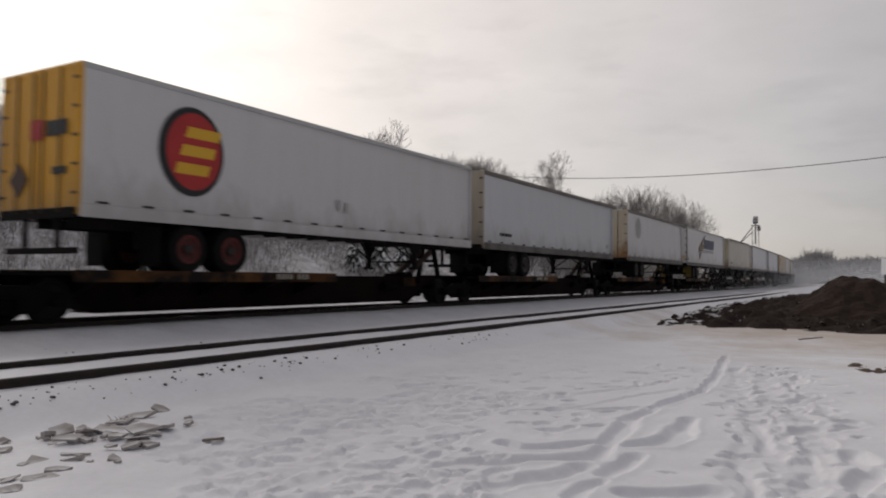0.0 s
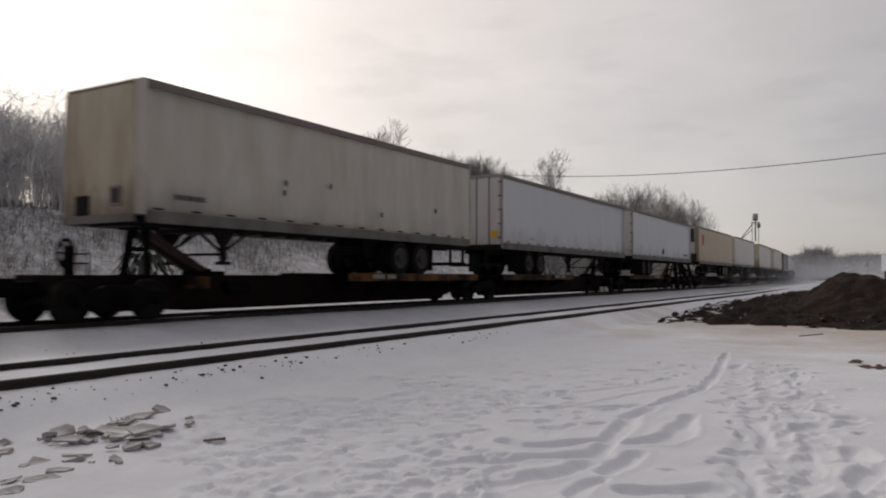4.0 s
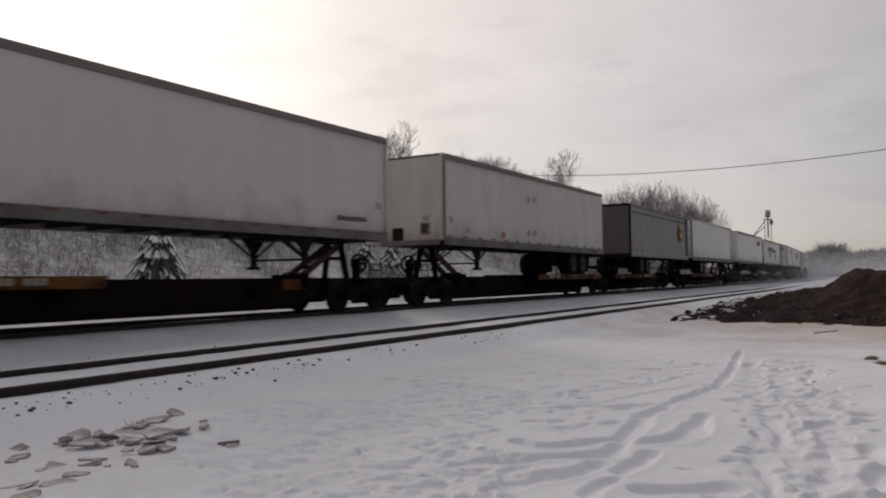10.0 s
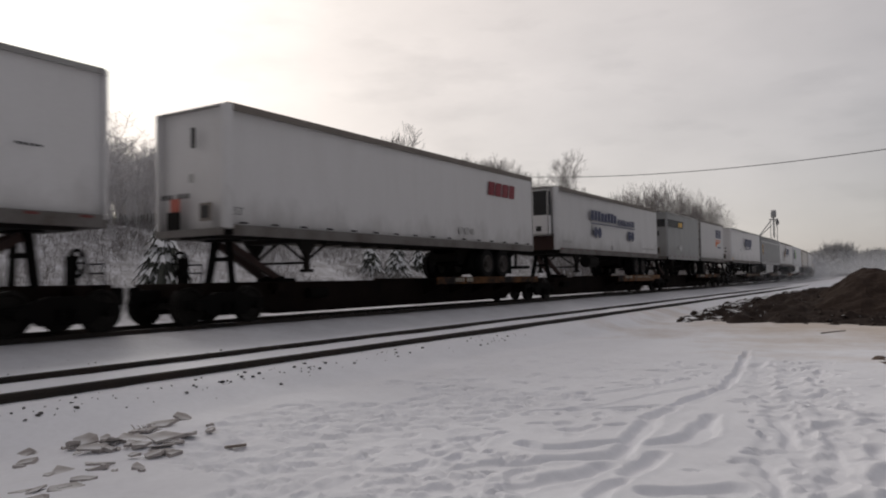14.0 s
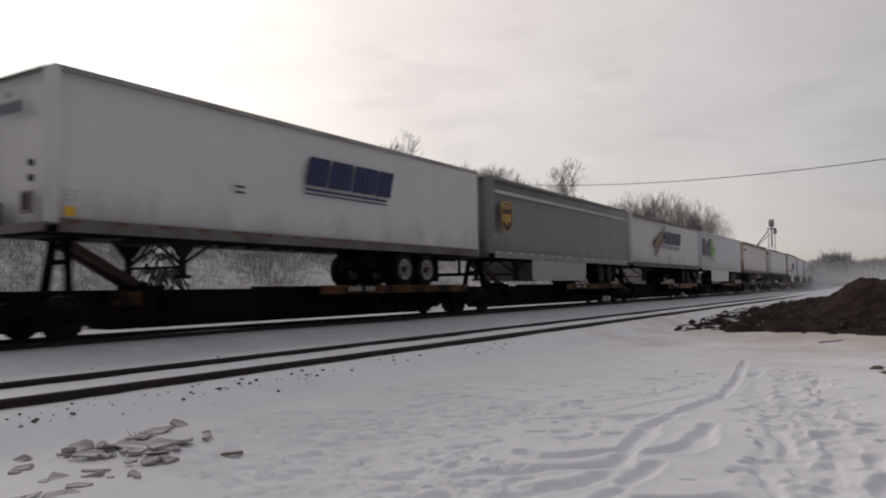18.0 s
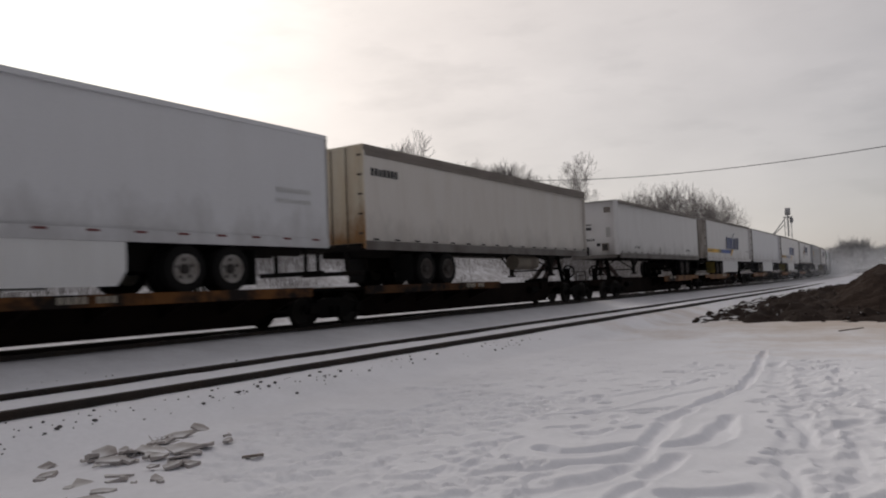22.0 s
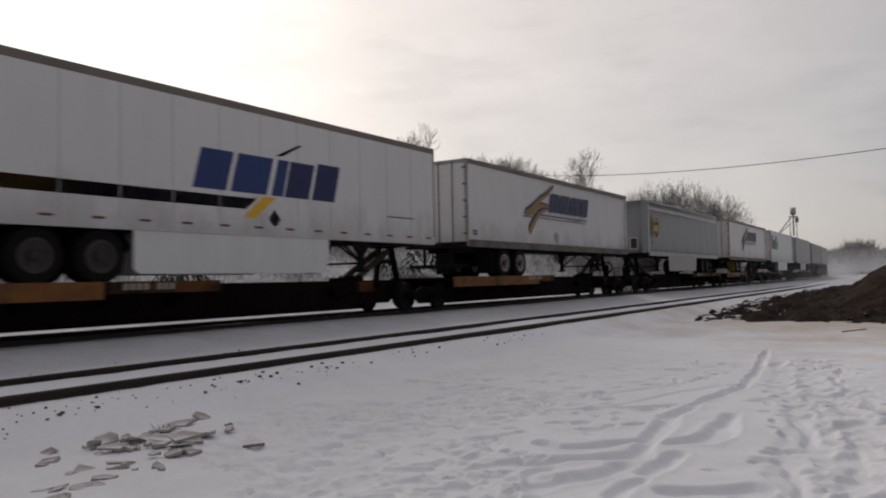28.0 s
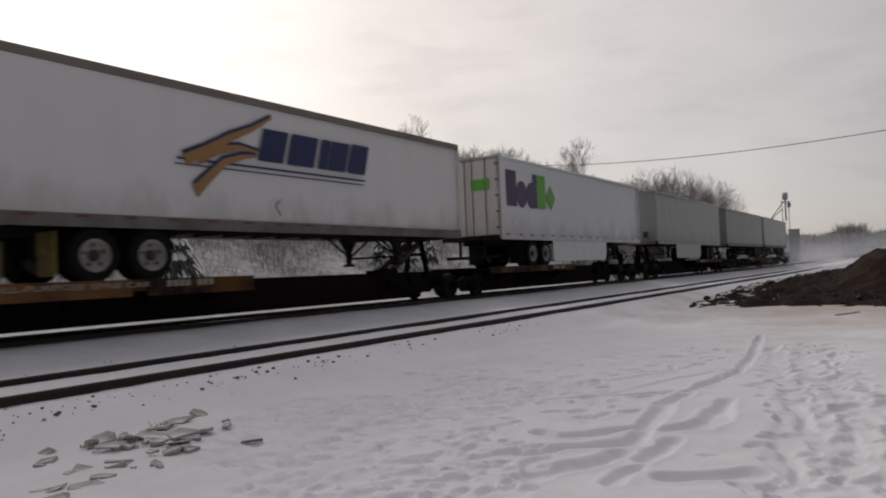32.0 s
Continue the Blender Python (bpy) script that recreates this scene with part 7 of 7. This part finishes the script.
def hedgerow():
    """Low brush and saplings added where the line leaves the bank, to darken gaps under far trailers."""
    rng = np.random.RandomState(23)
    n = 2600
    xs = 62 + 280 * rng.rand(n)
    ys = rng.uniform(21.5, 33, n) + bend(xs)
    segs = []
    for x, y, z in zip(xs, ys, ground_height(xs, ys)):
        h = rng.uniform(1.4, 3.6)
        p = np.array([x, y, z - 0.1])
        for _ in range(3):
            q = p + np.array([rng.normal(0, 0.5), rng.normal(0, 0.5), h * rng.uniform(0.4, 0.7)])
            segs.append([*p, *q, 0.05, 0.03])
            for _ in range(4):
                e = q + np.array([rng.normal(0, 0.6), rng.normal(0, 0.6), h * rng.uniform(-0.1, 0.45)])
                segs.append([*q, *e, 0.028, 0.014])
    ob = new("hedgerow", sticks_mesh("hedgerow", segs, BRUSH, 3))
    tagged(ob, "grey leafless hedgerow added as a dark backing beyond the far tracks", "hedgerow", kind="stuff")


hedgerow()


def polar(az, d, z=0.0):
    return Vector((d * math.cos(radians(az)), d * math.sin(radians(az)), z))


def grain_tower():
    d, az = 250.0, 7.9
    base = polar(az, d, -0.6)
    tower = tagged(new("grain_elevator"), "slim grain elevator leg with a round head house", "grain elevator")
    tower.location = base
    tower.rotation_euler = (0, 0, radians(az))
    top = 21.6
    for y in (-0.95, 0.95):
        for x in (-0.9, 0.9):
            part("leg", beam(bmesh.new(), (x, y, 0), (x, y, top - 3.2), 0.17, 0.17), STEEL, tower)
    for i in range(6):
        z = 2.0 + i * 2.8
        bm = bmesh.new()
        beam(bm, (-0.9, -0.95, z), (-0.9, 0.95, z + 2.6), 0.07, 0.07)
        beam(bm, (-0.9, 0.95, z), (-0.9, -0.95, z + 2.6), 0.07, 0.07)
        beam(bm, (-0.9, -0.95, z), (-0.9, 0.95, z), 0.07, 0.07)
        part("cross_brace", bm, STEEL, tower)
    part("platform", box(bmesh.new(), -1.2, 1.2, -1.25, 1.25, top - 3.3, top - 3.1), STEEL, tower)
    part("head_house", lathe(bmesh.new(), [(0.95, -0.8), (1.15, -0.6), (1.15, 0.6), (0.95, 0.8)], 20, (0, 0, top - 1.5)), STEEL, tower)
    part("belt_casing", box(bmesh.new(), -0.3, 0.3, -0.2, 0.2, top - 9, top - 1.5), STEEL, tower)
    part("spout", tube(bmesh.new(), (0, 0.8, top - 3.6), (0, 6.4, top - 11), 0.16, n=10), STEEL, tower, "slanting grain spout")
    part("spout", tube(bmesh.new(), (0, 0.8, top - 5.2), (0, 7.2, top - 11.2), 0.13, n=10), STEEL, tower, "slanting grain spout")
    part("distributor", lathe(bmesh.new(), [(0.5, -0.5), (0.75, -0.3), (0.75, 0.3), (0.5, 0.5)], 16, (0, -1.0, top - 4.2)), STEEL, tower)
    shed = tagged(new("grain_shed"), "plain grey metal shed beside the elevator", "shed")
    shed.location = polar(7.45, 252, -0.6)
    shed.rotation_euler = (0, 0, radians(7.5))
    part("wall", box(bmesh.new(), -4, 4, -1.55, 1.45, 0, 9.6), STEEL, shed)
    part("roof", prism(bmesh.new(), [(-4.2, -1.7), (4.2, -1.7), (4.2, 1.6), (-4.2, 1.6)], 9.6, 9.9), STEEL, shed)
    barn = tagged(new("low_barn"), "low barn with a snow-covered roof", "barn")
    barn.location = polar(-2.1, 150, -0.6)
    part("wall", box(bmesh.new(), -5, 5, -5.6, 5.6, 0, 2.6), WOOD, barn)
    roof = slab(bmesh.new(), [(-5.6, 2.6), (5.6, 2.6), (0, 5.4)], -6, 6)
    part("roof", roof, PUFF, barn, "snow-covered roof")


grain_tower()


def overhead_wire():
    a, b = Vector((66.2, 30.0, 10.73)), Vector((52.2, -11.0, 9.43))
    line = tagged(new("overhead_wire"), "dark overhead cable sagging across the tracks", "cable")
    pts = []
    for i in range(-5, 25):
        t = i / 24
        p = a + (b - a) * t
        p.z -= 4 * 1.05 * t * (1 - t)
        pts.append(p)
    bm = bmesh.new()
    rings = [[bm.verts.new(p + Vector((0.03 * math.cos(k), 0, 0.03 * math.sin(k)))) for k in (0, 1.05, 2.09, 3.14, 4.19, 5.24)] for p in pts]
    for p, q in zip(rings, rings[1:]):
        for k in range(6):
            bm.faces.new((p[k], p[(k + 1) % 6], q[(k + 1) % 6], q[k]))
    part("cable", bm, CABLE, line)
    for p in (pts[0], pts[-1]):
        pole = tagged(new("utility_pole"), "weathered wooden utility pole", "utility pole")
        z = height_at(p.x, p.y)
        pole.location = (p.x, p.y, z)
        part("post", tube(bmesh.new(), (0, 0, -0.3), (0, 0, p.z - z + 0.05), 0.16, 0.11, 10), WOOD, pole)
        part("insulator", tube(bmesh.new(), (0, 0, p.z - z - 0.02), (0, 0, p.z - z + 0.1), 0.05, n=8), STEEL, pole)


overhead_wire()


def blowing_snow():
    """Blown snow as oversized flakes, added as haze by the far train and over the fields beyond."""
    rng = np.random.RandomState(33)
    n = 400000
    k = 210000
    x = np.concatenate([60 + 275 * rng.rand(k) ** 0.8, rng.uniform(190, 380, n - k)])
    y = np.concatenate([rng.normal(13.5, 2.6, k), rng.uniform(-25, 70, n - k)])
    z = np.concatenate([np.abs(rng.normal(0, 1.7, k)) - 0.2, EYE_Z + x[k:] * rng.triangular(-0.006, 0.002, 0.028, n - k)])
    y[:k] += bend(x[:k])
    size = rng.uniform(0.03, 0.07, n) * (0.6 + x / 200)
    size[k:] *= 0.95
    size[:k] *= 0.45
    corners = rng.normal(0, 1, (n, 3, 3))
    corners /= np.linalg.norm(corners, axis=2, keepdims=True)
    v = (np.stack([x, y, z], -1)[:, None] + corners * size[:, None, None]).reshape(-1, 3)
    f = np.arange(n * 3).reshape(-1, 3)
    ob = new("blowing_snow", plain_mesh("blowing_snow", v.tolist(), f.tolist(), PUFF))
    tagged(ob, "oversized snow flakes added as haze round the far train", "blowing snow", kind="stuff")


blowing_snow()


# ---- what moves ----
def motions():
    # every wheelset rolls with the ground that the train covers
    times = [i / FPS for i in range(32 * FPS + 1)]
    turns = [-math.degrees(g / 0.42) for g in np.interp(times, np.arange(len(GONE)) * 2.0, GONE)]
    gone_at = np.interp(times, np.arange(len(GONE)) * 2.0, GONE)
    for ob in WHEELSETS:
        x, y, z = ob.location
        far = ob.parent.parent.location.x + ob.parent.location.x + x
        start = [i for i, g in enumerate(gone_at) if -8 < far - g < 62]
        if not start:
            continue
        rows = [(times[i], pose(x, y, z, 0, turns[i], 0)) for i in start]
        if start[0] > 0:
            rows.insert(0, (0.0, rows[0][1]))
        if start[-1] < len(times) - 1:
            rows.append((times[-1], rows[-1][1]))
        walk(ob, rows)
    # trailers and units follow the line, each held at its two ends
    for ob, span in (*zip(TRAILERS, SPANS), *CARS):
        s, _, z = ob.location
        rows = []
        for i, gone in enumerate(GONE):
            x0, y0, _ = along(s - gone)
            x1, y1, _ = along(s - gone + span)
            rows.append((2 * i, pose(x0, y0, z, 0, 0, math.degrees(math.atan2(y1 - y0, x1 - x0)))))
        walk(ob, rows)


motions()
